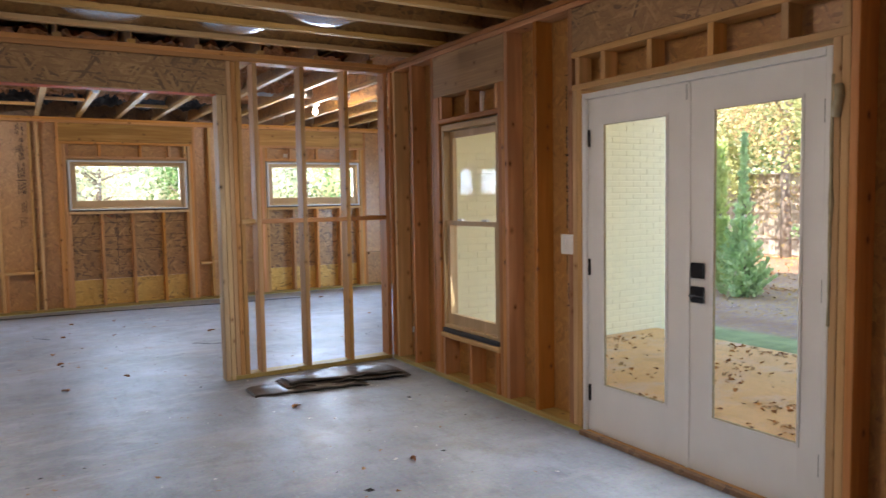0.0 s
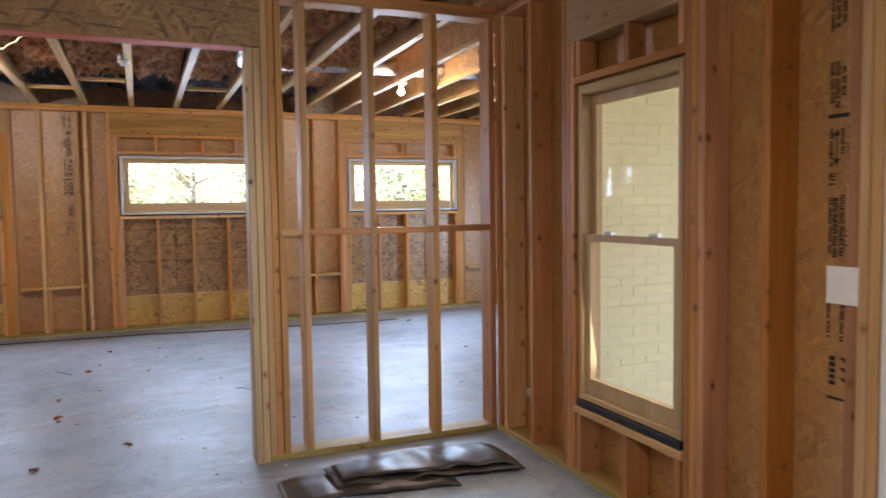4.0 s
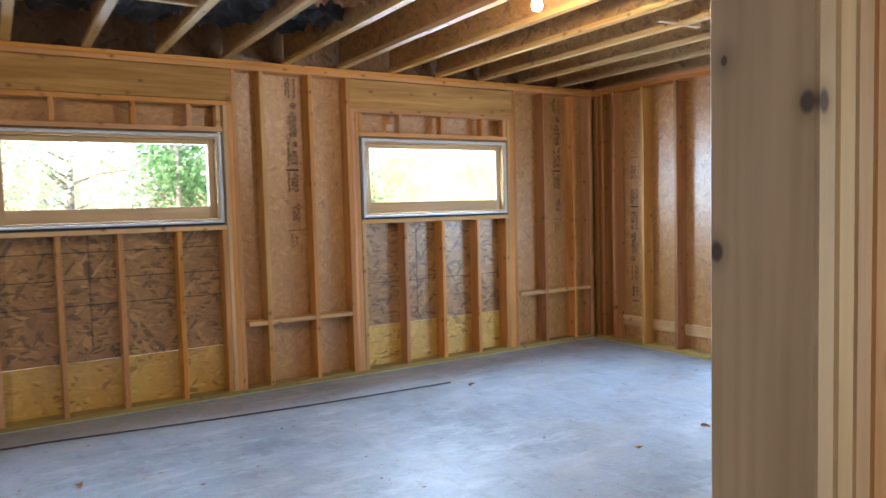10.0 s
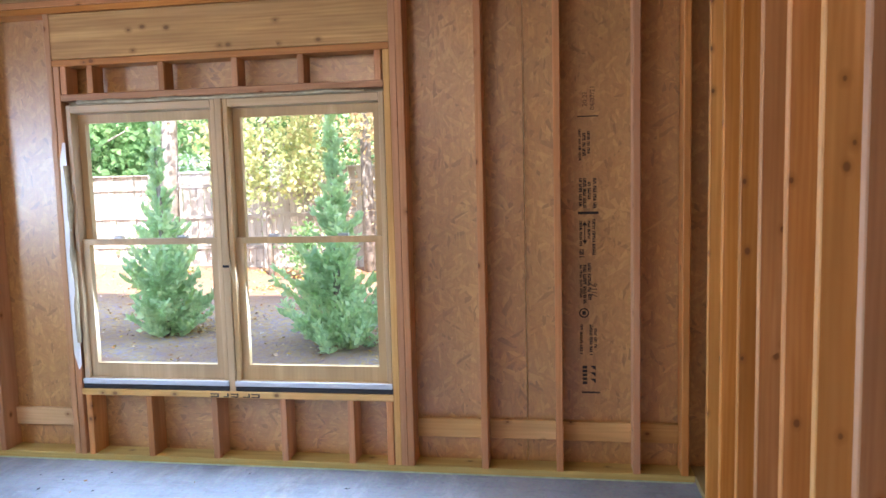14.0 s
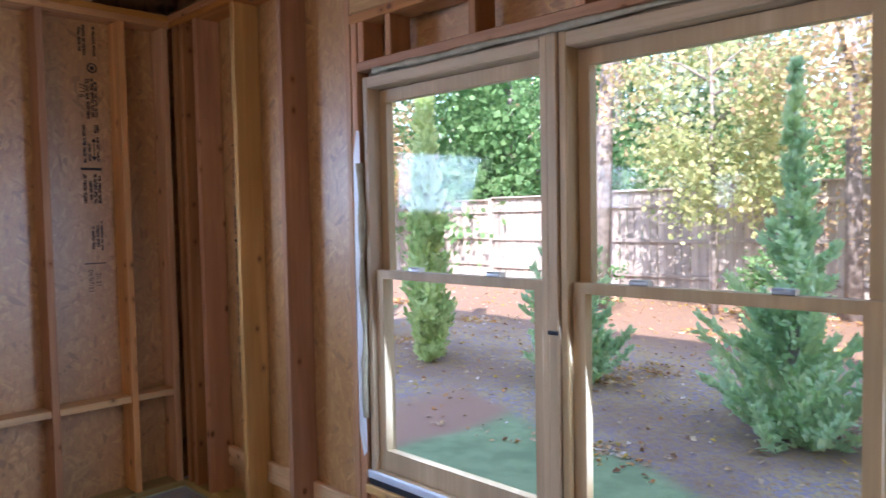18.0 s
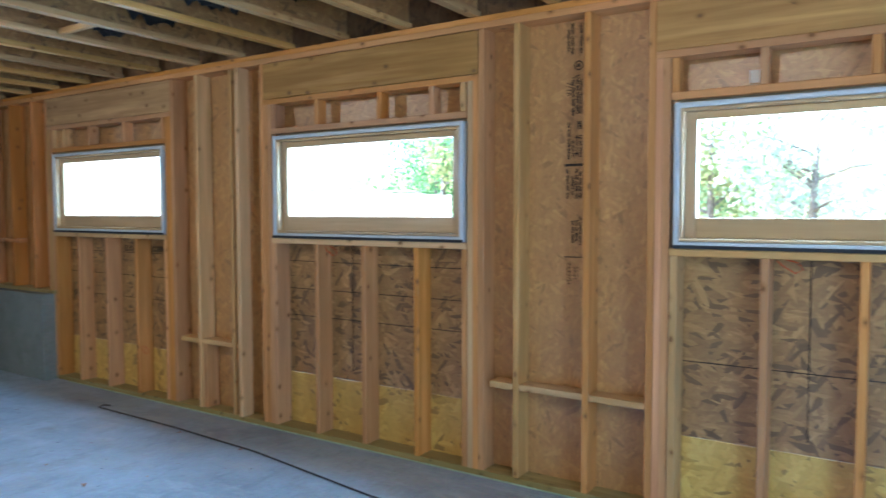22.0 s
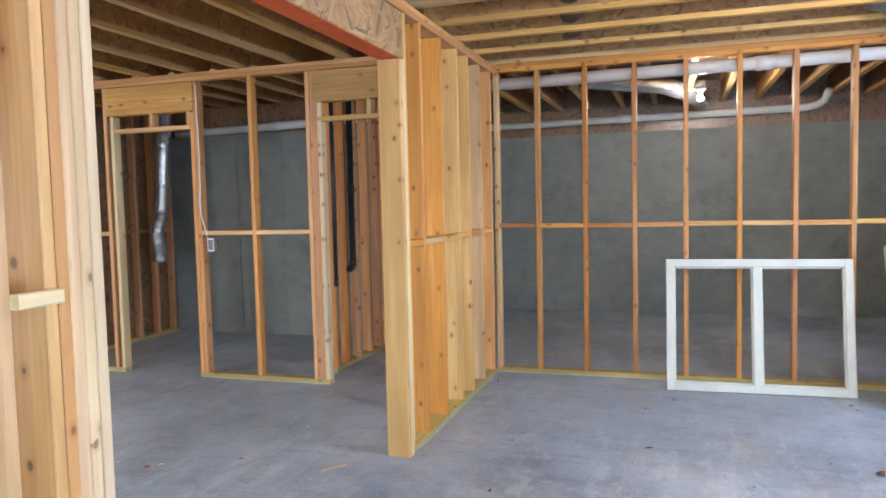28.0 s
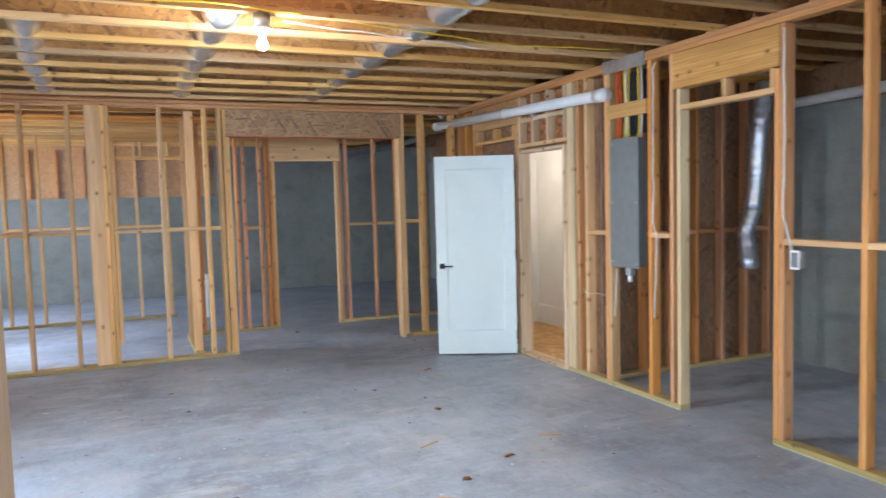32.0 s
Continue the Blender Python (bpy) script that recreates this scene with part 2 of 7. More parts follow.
def concrete(name, light, dark, rough=0.7, stain=(0.2, 0.17, 0.13), scale=1.0, lines=False):
    m, n, l, p = nodes_of(name, rough, 0, 0.35)
    v = coords(n, l, (1, 1, 1), False)
    big, mid, fine = (tex(n, l, "ShaderNodeTexNoise", v, s * scale, 6, 0.62) for s in (0.7, 3.6, 55))
    col = ramp(n, l, big.outputs[0], (0.38, dark), (0.62, light)).outputs[0]
    mot = ramp(n, l, mid.outputs[0], (0.38, (0, 0, 0)), (0.62, (0.75, 0.75, 0.75)))
    col = mix(n, l, mot.outputs[0], col, tuple(0.35 * a + 0.65 * b for a, b in zip(dark, light)))
    trow = ramp(n, l, tex(n, l, "ShaderNodeTexNoise", coords(n, l, (1, 0.35, 1), False), 9 * scale, 6, 0.7).outputs[0], (0.52, (0, 0, 0)), (0.72, (0.5, 0.5, 0.5)))
    col = mix(n, l, trow.outputs[0], col, tuple(0.8 * a for a in dark))
    scuff = ramp(n, l, tex(n, l, "ShaderNodeTexNoise", coords(n, l, (1, 0.45, 1), False), 17 * scale, 8, 0.72).outputs[0], (0.56, (0, 0, 0)), (0.70, (0.55, 0.55, 0.55)))
    col = mix(n, l, scuff.outputs[0], col, tuple(min(1, 1.12 * a) for a in light))
    pit = ramp(n, l, tex(n, l, "ShaderNodeTexNoise", v, 34 * scale, 6, 0.7).outputs[0], (0.30, (0.6, 0.6, 0.6)), (0.42, (0, 0, 0)))
    col = mix(n, l, pit.outputs[0], col, tuple(0.75 * a for a in dark))
    sp = ramp(n, l, tex(n, l, "ShaderNodeTexNoise", v, 1.9 * scale, 8, 0.7).outputs[0], (0.54, (0, 0, 0)), (0.72, (0.6, 0.6, 0.6)))
    col = mix(n, l, sp.outputs[0], col, stain)
    dust = ramp(n, l, tex(n, l, "ShaderNodeTexNoise", coords(n, l, (0.6, 1, 1), False), 2.7 * scale, 7, 0.68).outputs[0], (0.50, (0, 0, 0)), (0.66, (0.5, 0.5, 0.5)))
    col = mix(n, l, dust.outputs[0], col, tuple(0.55 * a + 0.45 * b for a, b in zip((max(light),) * 3, stain)))
    if lines:
        wear = ramp(n, l, tex(n, l, "ShaderNodeTexNoise", coords(n, l, (0.4, 1, 1), False), 5.5, 8, 0.74).outputs[0], (0.50, (0, 0, 0)), (0.64, (0.7, 0.7, 0.7)))
        area = ramp(n, l, tex(n, l, "ShaderNodeTexNoise", v, 0.55, 3, 0.5).outputs[0], (0.40, (0.15, 0.15, 0.15)), (0.58, (1, 1, 1)))
        col = mix(n, l, math_node(n, l, "MULTIPLY", wear.outputs[0], area.outputs[0]), col, (0.48, 0.51, 0.55))
    col = mix(n, l, 0.5, col, fine.outputs["Color"], "SOFT_LIGHT")
    l.new(col, p.inputs["Base Color"])
    ro = n.new("ShaderNodeMapRange")
    ro.inputs[3].default_value, ro.inputs[4].default_value = rough - 0.2, rough + 0.15
    l.new(mid.outputs[0], ro.inputs[0])
    l.new(ro.outputs[0], p.inputs["Roughness"])
    bump(n, l, p, mid.outputs[0], 0.25, 0.004)
    return m


def plain(name, col, rough=0.5, metal=0.0, vary=0.12, scale=14.0, bumps=0.1, spec=0.4):
    """A painted or moulded surface with slight unevenness."""
    m, n, l, p = nodes_of(name, rough, metal, spec)
    v = coords(n, l)
    t = tex(n, l, "ShaderNodeTexNoise", v, scale, 5)
    f = tex(n, l, "ShaderNodeTexNoise", v, scale * 9, 3)
    c = ramp(n, l, t.outputs[0], (0.3, tuple(x * (1 - vary) for x in col)), (0.7, tuple(min(1, x * (1 + vary)) for x in col))).outputs[0]
    l.new(mix(n, l, 0.12, c, f.outputs["Color"], "SOFT_LIGHT"), p.inputs["Base Color"])
    bump(n, l, p, f.outputs[0], bumps, 0.001)
    return m


def glowing(name, col, strength):
    m, n, l, p = nodes_of(name)
    p.inputs["Base Color"].default_value = (*col, 1)
    p.inputs["Emission Color"].default_value = (*col, 1)
    p.inputs["Emission Strength"].default_value = strength
    return m


def pane_glass(name, tint=(1, 1, 1), rough=0.0):
    m, n, l, p = nodes_of(name, rough, 0, 1.0)
    tr, gl, fr, mx = n.new("ShaderNodeBsdfTransparent"), n.new("ShaderNodeBsdfGlossy"), n.new("ShaderNodeLayerWeight"), n.new("ShaderNodeMixShader")
    tr.inputs[0].default_value = (*tint, 1)
    gl.inputs["Roughness"].default_value = 0.02
    fr.inputs[0].default_value = 0.5
    edge = math_node(n, l, "POWER", fr.outputs["Facing"], 4.0)
    l.new(math_node(n, l, "ADD", math_node(n, l, "MULTIPLY", edge, 0.22), 0.010), mx.inputs[0])
    l.new(tr.outputs[0], mx.inputs[1])
    l.new(gl.outputs[0], mx.inputs[2])
    l.new(mx.outputs[0], n["Material Output"].inputs[0])
    return m


M_FIR = wood("fir_lumber", (0.60, 0.265, 0.078), (0.44, 0.16, 0.040), (0.16, 0.0573, 0.0172), 0.24)
M_PINE = wood("pale_pine_lumber", (0.70, 0.425, 0.163), (0.56, 0.301, 0.0946), (0.22, 0.0955, 0.0301), 0.18)
M_KING = wood("ochre_lumber", (0.60, 0.329, 0.112), (0.45, 0.224, 0.0645), (0.13, 0.0669, 0.0258), 0.15)
M_HONEY = wood("honey_lumber", (0.67, 0.325, 0.094), (0.53, 0.215, 0.052), (0.20, 0.085, 0.028), 0.15)
M_PINKWOOD = wood("rosy_lumber", (0.62, 0.39, 0.195), (0.49, 0.275, 0.125), (0.16, 0.06, 0.04), 0.05)
M_CREAMWOOD = wood("cream_lumber", (0.74, 0.585, 0.35), (0.62, 0.44, 0.22), (0.25, 0.12, 0.05), 0.05)
M_PEACHWOOD = wood("peach_lumber", (0.68, 0.48, 0.26), (0.56, 0.35, 0.165), (0.25, 0.12, 0.06), 0.05)
M_TREAT = wood("treated_lumber", (0.46, 0.34, 0.12), (0.34, 0.24, 0.075), (0.14, 0.09, 0.03), 0.25)
M_GREYWOOD = wood("weathered_grey_lumber", (0.66, 0.49, 0.315), (0.50, 0.35, 0.20), (0.07, 0.045, 0.035), 0.10)
M_JOIST = wood("joist_flange", (0.64, 0.401, 0.146), (0.49, 0.267, 0.0817), (0.2, 0.0955, 0.0344), 0.25, True)
M_LVL = wood("laminated_beam", (0.60, 0.345, 0.11), (0.36, 0.17, 0.048), (0.2, 0.1, 0.04), 0.15, False, 0.6)
M_SASH = wood("window_pine", (0.58, 0.392, 0.195), (0.50, 0.328, 0.153), (0.5, 0.343, 0.186), 0.06, False, 0.45, False)
M_OSB = osb("strand_board", ((0.34, 0.165, 0.046), (0.48, 0.238, 0.070), (0.56, 0.290, 0.088), (0.66, 0.370, 0.125)), 46, 0.42, dark=0.03, wax=0.5)
M_OSBDARK = osb("coarse_strand_board", ((0.14, 0.07, 0.026), (0.32, 0.165, 0.055), (0.43, 0.235, 0.078), (0.58, 0.34, 0.125)), 34, dark=0.16)
# a yellow board of its own; warm low light is added to its colour
M_OSBLOW = osb("yellow_warm_lit_board", ((0.34, 0.18, 0.04), (0.64, 0.385, 0.075), (0.74, 0.47, 0.10), (0.84, 0.59, 0.15)), 30, dark=0.06)
M_WEB = osb("joist_web", ((0.2, 0.0955, 0.0344), (0.36, 0.172, 0.0559), (0.46, 0.239, 0.0774), (0.56, 0.325, 0.12)), 40, dark=0.08)
M_BEAM = osb("strand_beam", ((0.14, 0.075, 0.035), (0.30, 0.16, 0.065), (0.40, 0.225, 0.09), (0.52, 0.32, 0.14)), 50, 0.7, 0.35, dark=0.1)
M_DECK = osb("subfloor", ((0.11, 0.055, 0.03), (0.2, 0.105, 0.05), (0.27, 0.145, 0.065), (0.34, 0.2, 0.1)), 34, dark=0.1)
M_FLOOR = concrete("slab_concrete", (0.40, 0.455, 0.53), (0.175, 0.20, 0.24), 0.48, (0.24, 0.195, 0.155), 1.0, True)
M_CONC = concrete("wall_concrete", (0.28, 0.295, 0.275), (0.19, 0.20, 0.185), 0.8, (0.13, 0.13, 0.115), 1.5)
M_PATIO = concrete("patio_concrete", (0.86, 0.57, 0.27), (0.76, 0.48, 0.20), 0.75, (0.48, 0.27, 0.12))
M_WHITE = plain("white_door_paint", (0.80, 0.80, 0.79), 0.35, 0, 0.03, 4)
M_DOORPAINT = plain("cool_white_paint", (0.66, 0.73, 0.70), 0.4, 0, 0.03, 4)
M_CREAM = plain("cream_paint", (0.78, 0.73, 0.64), 0.5, 0, 0.05, 3)
M_SEAL = plain("pale_green_sill_foam", (0.46, 0.54, 0.36), 0.9, 0, 0.2, 20)
M_FOAM = plain("cured_foam", (0.40, 0.34, 0.22), 0.8, 0, 0.15, 30, 1.0)
M_VINYL = plain("white_cladding", (0.60, 0.63, 0.66), 0.4, 0, 0.05)
M_FRAMEPAINT = plain("primed_window_frame", (0.60, 0.60, 0.53), 0.5, 0, 0.06, 5)
M_PVC = plain("white_pipe", (0.72, 0.72, 0.70), 0.3, 0, 0.05, 4)
M_BLACK = plain("black_metal", (0.014, 0.014, 0.016), 0.55, 0.0, 0.3, spec=0.2)
M_RUBBER = plain("black_gasket", (0.025, 0.025, 0.028), 0.6, 0, 0.3)
M_ABS = plain("black_pipe", (0.022, 0.022, 0.024), 0.35, 0, 0.3)
M_STEEL = plain("galvanised_steel", (0.55, 0.56, 0.57), 0.35, 0.9, 0.15)
M_FOIL = plain("foil_duct", (0.70, 0.71, 0.73), 0.24, 0.92, 0.12, 30, 1.0)
# darker copy of the foil, with dim reflections put into its colour
M_DARKFOIL = plain("darkened_foil_duct", (0.34, 0.35, 0.37), 0.34, 0.85, 0.5, 9, 1.0)
M_STICKER = plain("faded_sticker", (0.22, 0.30, 0.27), 0.5, 0, 0.1)
M_ROD = plain("dull_steel", (0.10, 0.10, 0.11), 0.5, 0.5, 0.3)
M_PANELGREY = plain("grey_enamel", (0.17, 0.185, 0.185), 0.45, 0.2, 0.08)
M_RED = plain("orange_red_coating", (0.62, 0.10, 0.02), 0.6, 0, 0.15)
M_INK = plain("black_ink", (0.035, 0.03, 0.028), 0.7, 0, 0.3)
M_PLASTIC = plain("white_plastic", (0.82, 0.82, 0.80), 0.4, 0, 0.04)
M_YELLOWWIRE = plain("yellow_cable", (0.75, 0.55, 0.05), 0.45, 0, 0.1)
M_WHITEWIRE = plain("white_cable", (0.72, 0.66, 0.58), 0.5, 0, 0.1)
M_TARP = plain("dark_plastic_sheet", (0.045, 0.036, 0.030), 0.40, 0, 0.5, 6, 0.6, 0.5)
M_BRICK = plain("white_painted_brick", (0.84, 0.80, 0.55), 0.8, 0, 0.05, 9, 0.6)
M_MORTAR = plain("painted_mortar", (0.80, 0.76, 0.52), 0.9, 0, 0.06, 20, 0.6)
M_INSUL = plain("brown_insulation", (0.36, 0.165, 0.075), 0.95, 0, 0.6, 22, 1.0, 0.1)
M_FACING = plain("black_insulation_facing", (0.030, 0.028, 0.028), 0.7, 0, 0.5, 8, 1.0, 0.2)
M_GLASS = pane_glass("clear_glass", (0.98, 0.99, 0.98))
M_BULB = glowing("lit_bulb", (1.0, 0.93, 0.80), 12)
M_DARKGLASS, _n, _l, _p = nodes_of("dark_coated_glass", 0.03, 0.0, 0.9)
_p.inputs["Base Color"].default_value = (0.008, 0.03, 0.022, 1)
_p.inputs["Coat Weight"].default_value = 0.6

# ---- building helpers ----
rng = random.Random(5)
_BOARDS = {}


def mesh_of(name, bm, material, smooth=False):
    me = bpy.data.meshes.new(name)
    bm.to_mesh(me)
    bm.free()
    for mt in material if isinstance(material, (list, tuple)) else [material]:
        me.materials.append(mt)
    if smooth:
        for f in me.polygons:
            f.use_smooth = True
    return me


def part(name, bm, material, parent=None, label="", smooth=False):
    ob = new(name, mesh_of(name, bm, material, smooth))
    ob.parent = parent
    return tagged(ob, label)


def thing(name, label, category, group="", kind="", at=None):
    ob = new(name)
    ob.empty_display_size = 0.1
    if at is not None:
        ob.matrix_world = at
    return tagged(ob, label, category, group, kind)


def wall_root(name, label):
    return thing(name, label, "wall", "", "structure")


def add_box(bm, x0, x1, y0, y1, z0, z1, mi=0):
    v = [bm.verts.new((x, y, z)) for x in (x0, x1) for y in (y0, y1) for z in (z0, z1)]
    for q in ((0, 1, 3, 2), (4, 6, 7, 5), (0, 4, 5, 1), (2, 3, 7, 6), (0, 2, 6, 4), (1, 5, 7, 3)):
        bm.faces.new([v[i] for i in q]).material_index = mi


def box_bm(x0, x1, y0, y1, z0, z1, bevel=0.0, seg=1):
    bm = bmesh.new()
    add_box(bm, x0, x1, y0, y1, z0, z1)
    if bevel:
        bmesh.ops.bevel(bm, geom=bm.edges[:], offset=bevel, segments=seg, affect="EDGES", profile=0.5)
    bmesh.ops.recalc_face_normals(bm, faces=bm.faces[:])
    return bm


def board_mesh(a, b, length, material):
    """An eased board along local z, centred."""
    key = (round(a, 3), round(b, 3), round(length, 3), material.name)
    if key not in _BOARDS:
        bm = bmesh.new()
        e = min(0.004, a / 5, b / 5)
        ring = [(-a / 2 + e, -b / 2), (a / 2 - e, -b / 2), (a / 2, -b / 2 + e), (a / 2, b / 2 - e), (a / 2 - e, b / 2), (-a / 2 + e, b / 2), (-a / 2, b / 2 - e), (-a / 2, -b / 2 + e)]
        lo, hi = ([bm.verts.new((x, y, z)) for x, y in ring] for z in (-length / 2, length / 2))
        for i in range(8):
            bm.faces.new((lo[i], lo[(i + 1) % 8], hi[(i + 1) % 8], hi[i]))
        bm.faces.new(lo[::-1])
        bm.faces.new(hi)
        _BOARDS[key] = mesh_of("board", bm, material)
    return _BOARDS[key]


ROT = {"x": Euler((0, radians(90), 0)).to_matrix().to_4x4(), "y": Euler((radians(-90), 0, 0)).to_matrix().to_4x4(), "z": Matrix.Identity(4)}


def board(name, x0, x1, y0, y1, z0, z1, material=None, parent=None, label="", loose=0.0015, along=""):
    """One piece of lumber or sheet filling the given box, its grain along the longest side."""
    d = (x1 - x0, y1 - y0, z1 - z0)
    ax = along or "xyz"[d.index(max(d))]
    dims = {"x": (d[2], d[1], d[0]), "y": (d[0], d[2], d[1]), "z": d}[ax]
    ob = new(name, board_mesh(*dims, material or M_FIR))
    j = [rng.uniform(-loose, loose) for _ in range(3)]
    ob.matrix_world = Matrix.Translation(((x0 + x1) / 2 + j[0], (y0 + y1) / 2 + j[1], (z0 + z1) / 2 + j[2])) @ ROT[ax]
    ob.parent = parent
    return tagged(ob, label)


def tube(name, pts, r, material, parent=None, label="", sides=10):
    """A round pipe or cable along the points, as a mesh."""
    bm = bmesh.new()
    P = [Vector(p) for p in pts]
    rings = []
    for i, p in enumerate(P):
        t = (P[min(i + 1, len(P) - 1)] - P[max(i - 1, 0)]).normalized()
        u = t.cross(Vector((0, 0, 1)) if abs(t.z) < 0.9 else Vector((1, 0, 0))).normalized()
        w = t.cross(u)
        rr = r[i] if isinstance(r, (list, tuple)) else r
        rings.append([bm.verts.new(p + rr * (math.cos(a) * u + math.sin(a) * w)) for a in (2 * math.pi * k / sides for k in range(sides))])
    for a, b in zip(rings, rings[1:]):
        for k in range(sides):
            bm.faces.new((a[k], a[(k + 1) % sides], b[(k + 1) % sides], b[k]))
    bm.faces.new(rings[0][::-1])
    bm.faces.new(rings[-1])
    bmesh.ops.recalc_face_normals(bm, faces=bm.faces[:])
    return part(name, bm, material, parent, label, True)


def along_x(wall, y0, y1, xs, z0=0.038, z1=None, name="stud", mat=None, w=0.038):
    for x in xs:
        board(name, x, x + w, y0, y1, z0, z1 or HT, mat or rng.choice(WOODS), wall)


def along_y(wall, x0, x1, ys, z0=0.038, z1=None, name="stud", mat=None, w=0.038):
    for y in ys:
        board(name, x0, x1, y, y + w, z0, z1 or HT, mat or rng.choice(WOODS), wall)


WOODS = [M_FIR, M_FIR, M_FIR, M_FIR, M_PINE]
HT, JB = 2.63, 2.706  # underside of the top plates, underside of the joists
YS, YN = 8.33, 8.47  # the beam line
XF, XE, YB = 5.51, 8.79, 13.68  # stud faces: patio wall, bay wall, back wall
D6, D4 = 0.14, 0.089
XW, XH = -0.62, 0.145  # stud faces: utility wall, hall wall

# ---- floor and ceilings ----
def slab(name, x0, x1, y0, y1, z0, z1, mat, label, category, kind="structure"):
    ob = part(name, box_bm(x0, x1, y0, y1, z0, z1), mat, None, label)
    return tagged(ob, "", category, "", kind)


slab("floor", -4.6, 5.65, -5.0, 13.85, -0.12, 0.0, M_FLOOR, "grey concrete slab floor with stains and leaf litter", "floor")
slab("floor_bay", 5.65, 8.95, 8.31, 13.85, -0.12, 0.0, M_FLOOR, "grey concrete slab floor of the bay", "floor")
slab("floor_far", 5.65, 7.2, -5.0, -0.22, -0.12, 0.0, M_FLOOR, "grey concrete slab floor of the far room", "floor")


def joists(name, axis, lines, a0, a1, h, deck, label):
    """I-joists along an axis with the floor deck over them, one mesh; local z runs along the joists."""
    bm = bmesh.new()
    to_local = ROT[axis].inverted()

    def put(u0, u1, s0, s1, z0, z1, mi):
        n0 = len(bm.verts)
        if axis == "y":
            add_box(bm, u0, u1, s0, s1, z0, z1, mi)
        else:
            add_box(bm, s0, s1, u0, u1, z0, z1, mi)
        bm.verts.ensure_lookup_table()
        for v in bm.verts[n0:]:
            v.co = to_local @ v.co

    for u in lines:
        j = rng.uniform(-0.004, 0.004)
        put(u - 0.029 + j, u + 0.029 + j, a0, a1, h, h + 0.036, 0)
        put(u - 0.005 + j, u + 0.005 + j, a0, a1, h + 0.036, h + 0.264, 1)
        put(u - 0.029 + j, u + 0.029 + j, a0, a1, h + 0.264, h + 0.30, 0)
    d0, d1, d2, d3 = deck
    n0 = len(bm.verts)
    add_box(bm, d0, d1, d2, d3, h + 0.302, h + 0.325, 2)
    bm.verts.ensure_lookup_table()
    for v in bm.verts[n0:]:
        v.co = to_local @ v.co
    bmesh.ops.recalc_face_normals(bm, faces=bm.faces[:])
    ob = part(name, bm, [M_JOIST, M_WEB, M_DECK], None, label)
    ob.matrix_world = ROT[axis]
    return tagged(ob, "", "ceiling", "", "structure")


joists("ceiling_north", "y", [-0.65 + 0.5 * i for i in range(20)], 8.36, 13.72, JB, (-0.7, 8.95, 8.40, 13.85), "open ceiling of wooden joists with strand board webs")
joists("ceiling_south", "x", [1.42 + 0.5 * i for i in range(14)], 0.06, 5.70, JB, (0.04, 5.72, 1.0, 8.39), "open ceiling of wooden joists over the large room")
joists("ceiling_utility", "x", [6.1 + 0.406 * i for i in range(19)], -4.4, -0.63, JB, (-4.5, -0.71, 5.9, 13.85), "dark open joists over the utility room")
joists("ceiling_closets", "x", [1.2 + 0.406 * i for i in range(12)], -2.1, 0.05, JB, (-2.2, 0.03, 1.0, 5.89), "dark open joists over the closets")
joists("ceiling_closet_end", "x", [6.1 + 0.406 * i for i in range(6)], -0.625, 0.05, JB, (-0.708, 0.038, 5.892, 8.398), "dark open joists over the end closet")
joists("ceiling_far", "x", [-4.7 + 0.406 * i for i in range(14)], -0.9, 6.9, JB, (-2.3, 7.2, -5.0, 0.99), "open joists over the far rooms")

# ---- back wall with three awning windows ----
WOODS[:] = [M_HONEY, M_FIR, M_HONEY, M_HONEY, M_PINE]
north = wall_root("wall_north", "framed back wall of fir studs with strand board sheathing")
WIN_N = [(0.30, 1.94), (3.19, 4.785), (6.01, 7.61)]
Y0, Y1 = YB, YB + D6
ZS, ZL = 1.392, 2.13  # rough sill top, lintel underside
board("bottom_plate", 0.27, XE, Y0, Y1, 0, 0.038, M_TREAT, north)
board("top_plate", -0.6, XE + D6, Y0, Y1, HT + 0.002, HT + 0.04, M_HONEY, north)
board("top_plate", -0.6, XE + D6, Y0, Y1, HT + 0.04, JB - 0.001, M_HONEY, north)
for (a, b), low, high in zip(WIN_N, ([0.65, 1.09, 1.52], [3.575, 3.99, 4.415], [6.42, 6.83, 7.235]), ([0.45, 0.86, 1.38], [3.585, 4.125, 4.525], [6.40, 6.85, 7.32])):
    along_x(north, Y0, Y1, (a - 0.133, b + 0.095), name="king_stud")
    along_x(north, Y0, Y1, (a - 0.095, a - 0.057, b + 0.019, b + 0.057), 0.038, 2.375, "jack_stud")
    board("header", a - 0.093, b + 0.093, Y0, Y1 - 0.01, 2.377, HT - 0.003, M_LVL, north, "solid glued wood header")
    board("header_plate", a - 0.093, b + 0.093, Y0 - 0.003, Y1 - 0.02, 2.339, 2.376, M_HONEY, north)
    board("lintel", a - 0.017, b + 0.017, Y0 + 0.002, Y1 - 0.02, ZL, ZL + 0.04, M_HONEY, north)
    along_x(north, Y0 + 0.004, Y0 + 0.09, high, ZL + 0.041, 2.338, "cripple")
    along_x(north, Y0 + 0.004, Y0 + 0.09, (a - 0.015, b - 0.03), ZL + 0.041, 2.338, "cripple")
    board("rough_sill", a - 0.017, b + 0.017, Y0 - 0.004, Y1 - 0.02, ZS - 0.038, ZS, M_PINE, north)
    along_x(north, Y0, Y1, (a - 0.017, b - 0.021), 0.038, ZS - 0.039, "cripple")
    along_x(north, Y0, Y1, low, 0.038, ZS - 0.039, "cripple", M_HONEY)
along_x(north, Y0, Y1, (2.33, 2.725, 5.11, 5.53, 8.10, 8.505, 8.745))
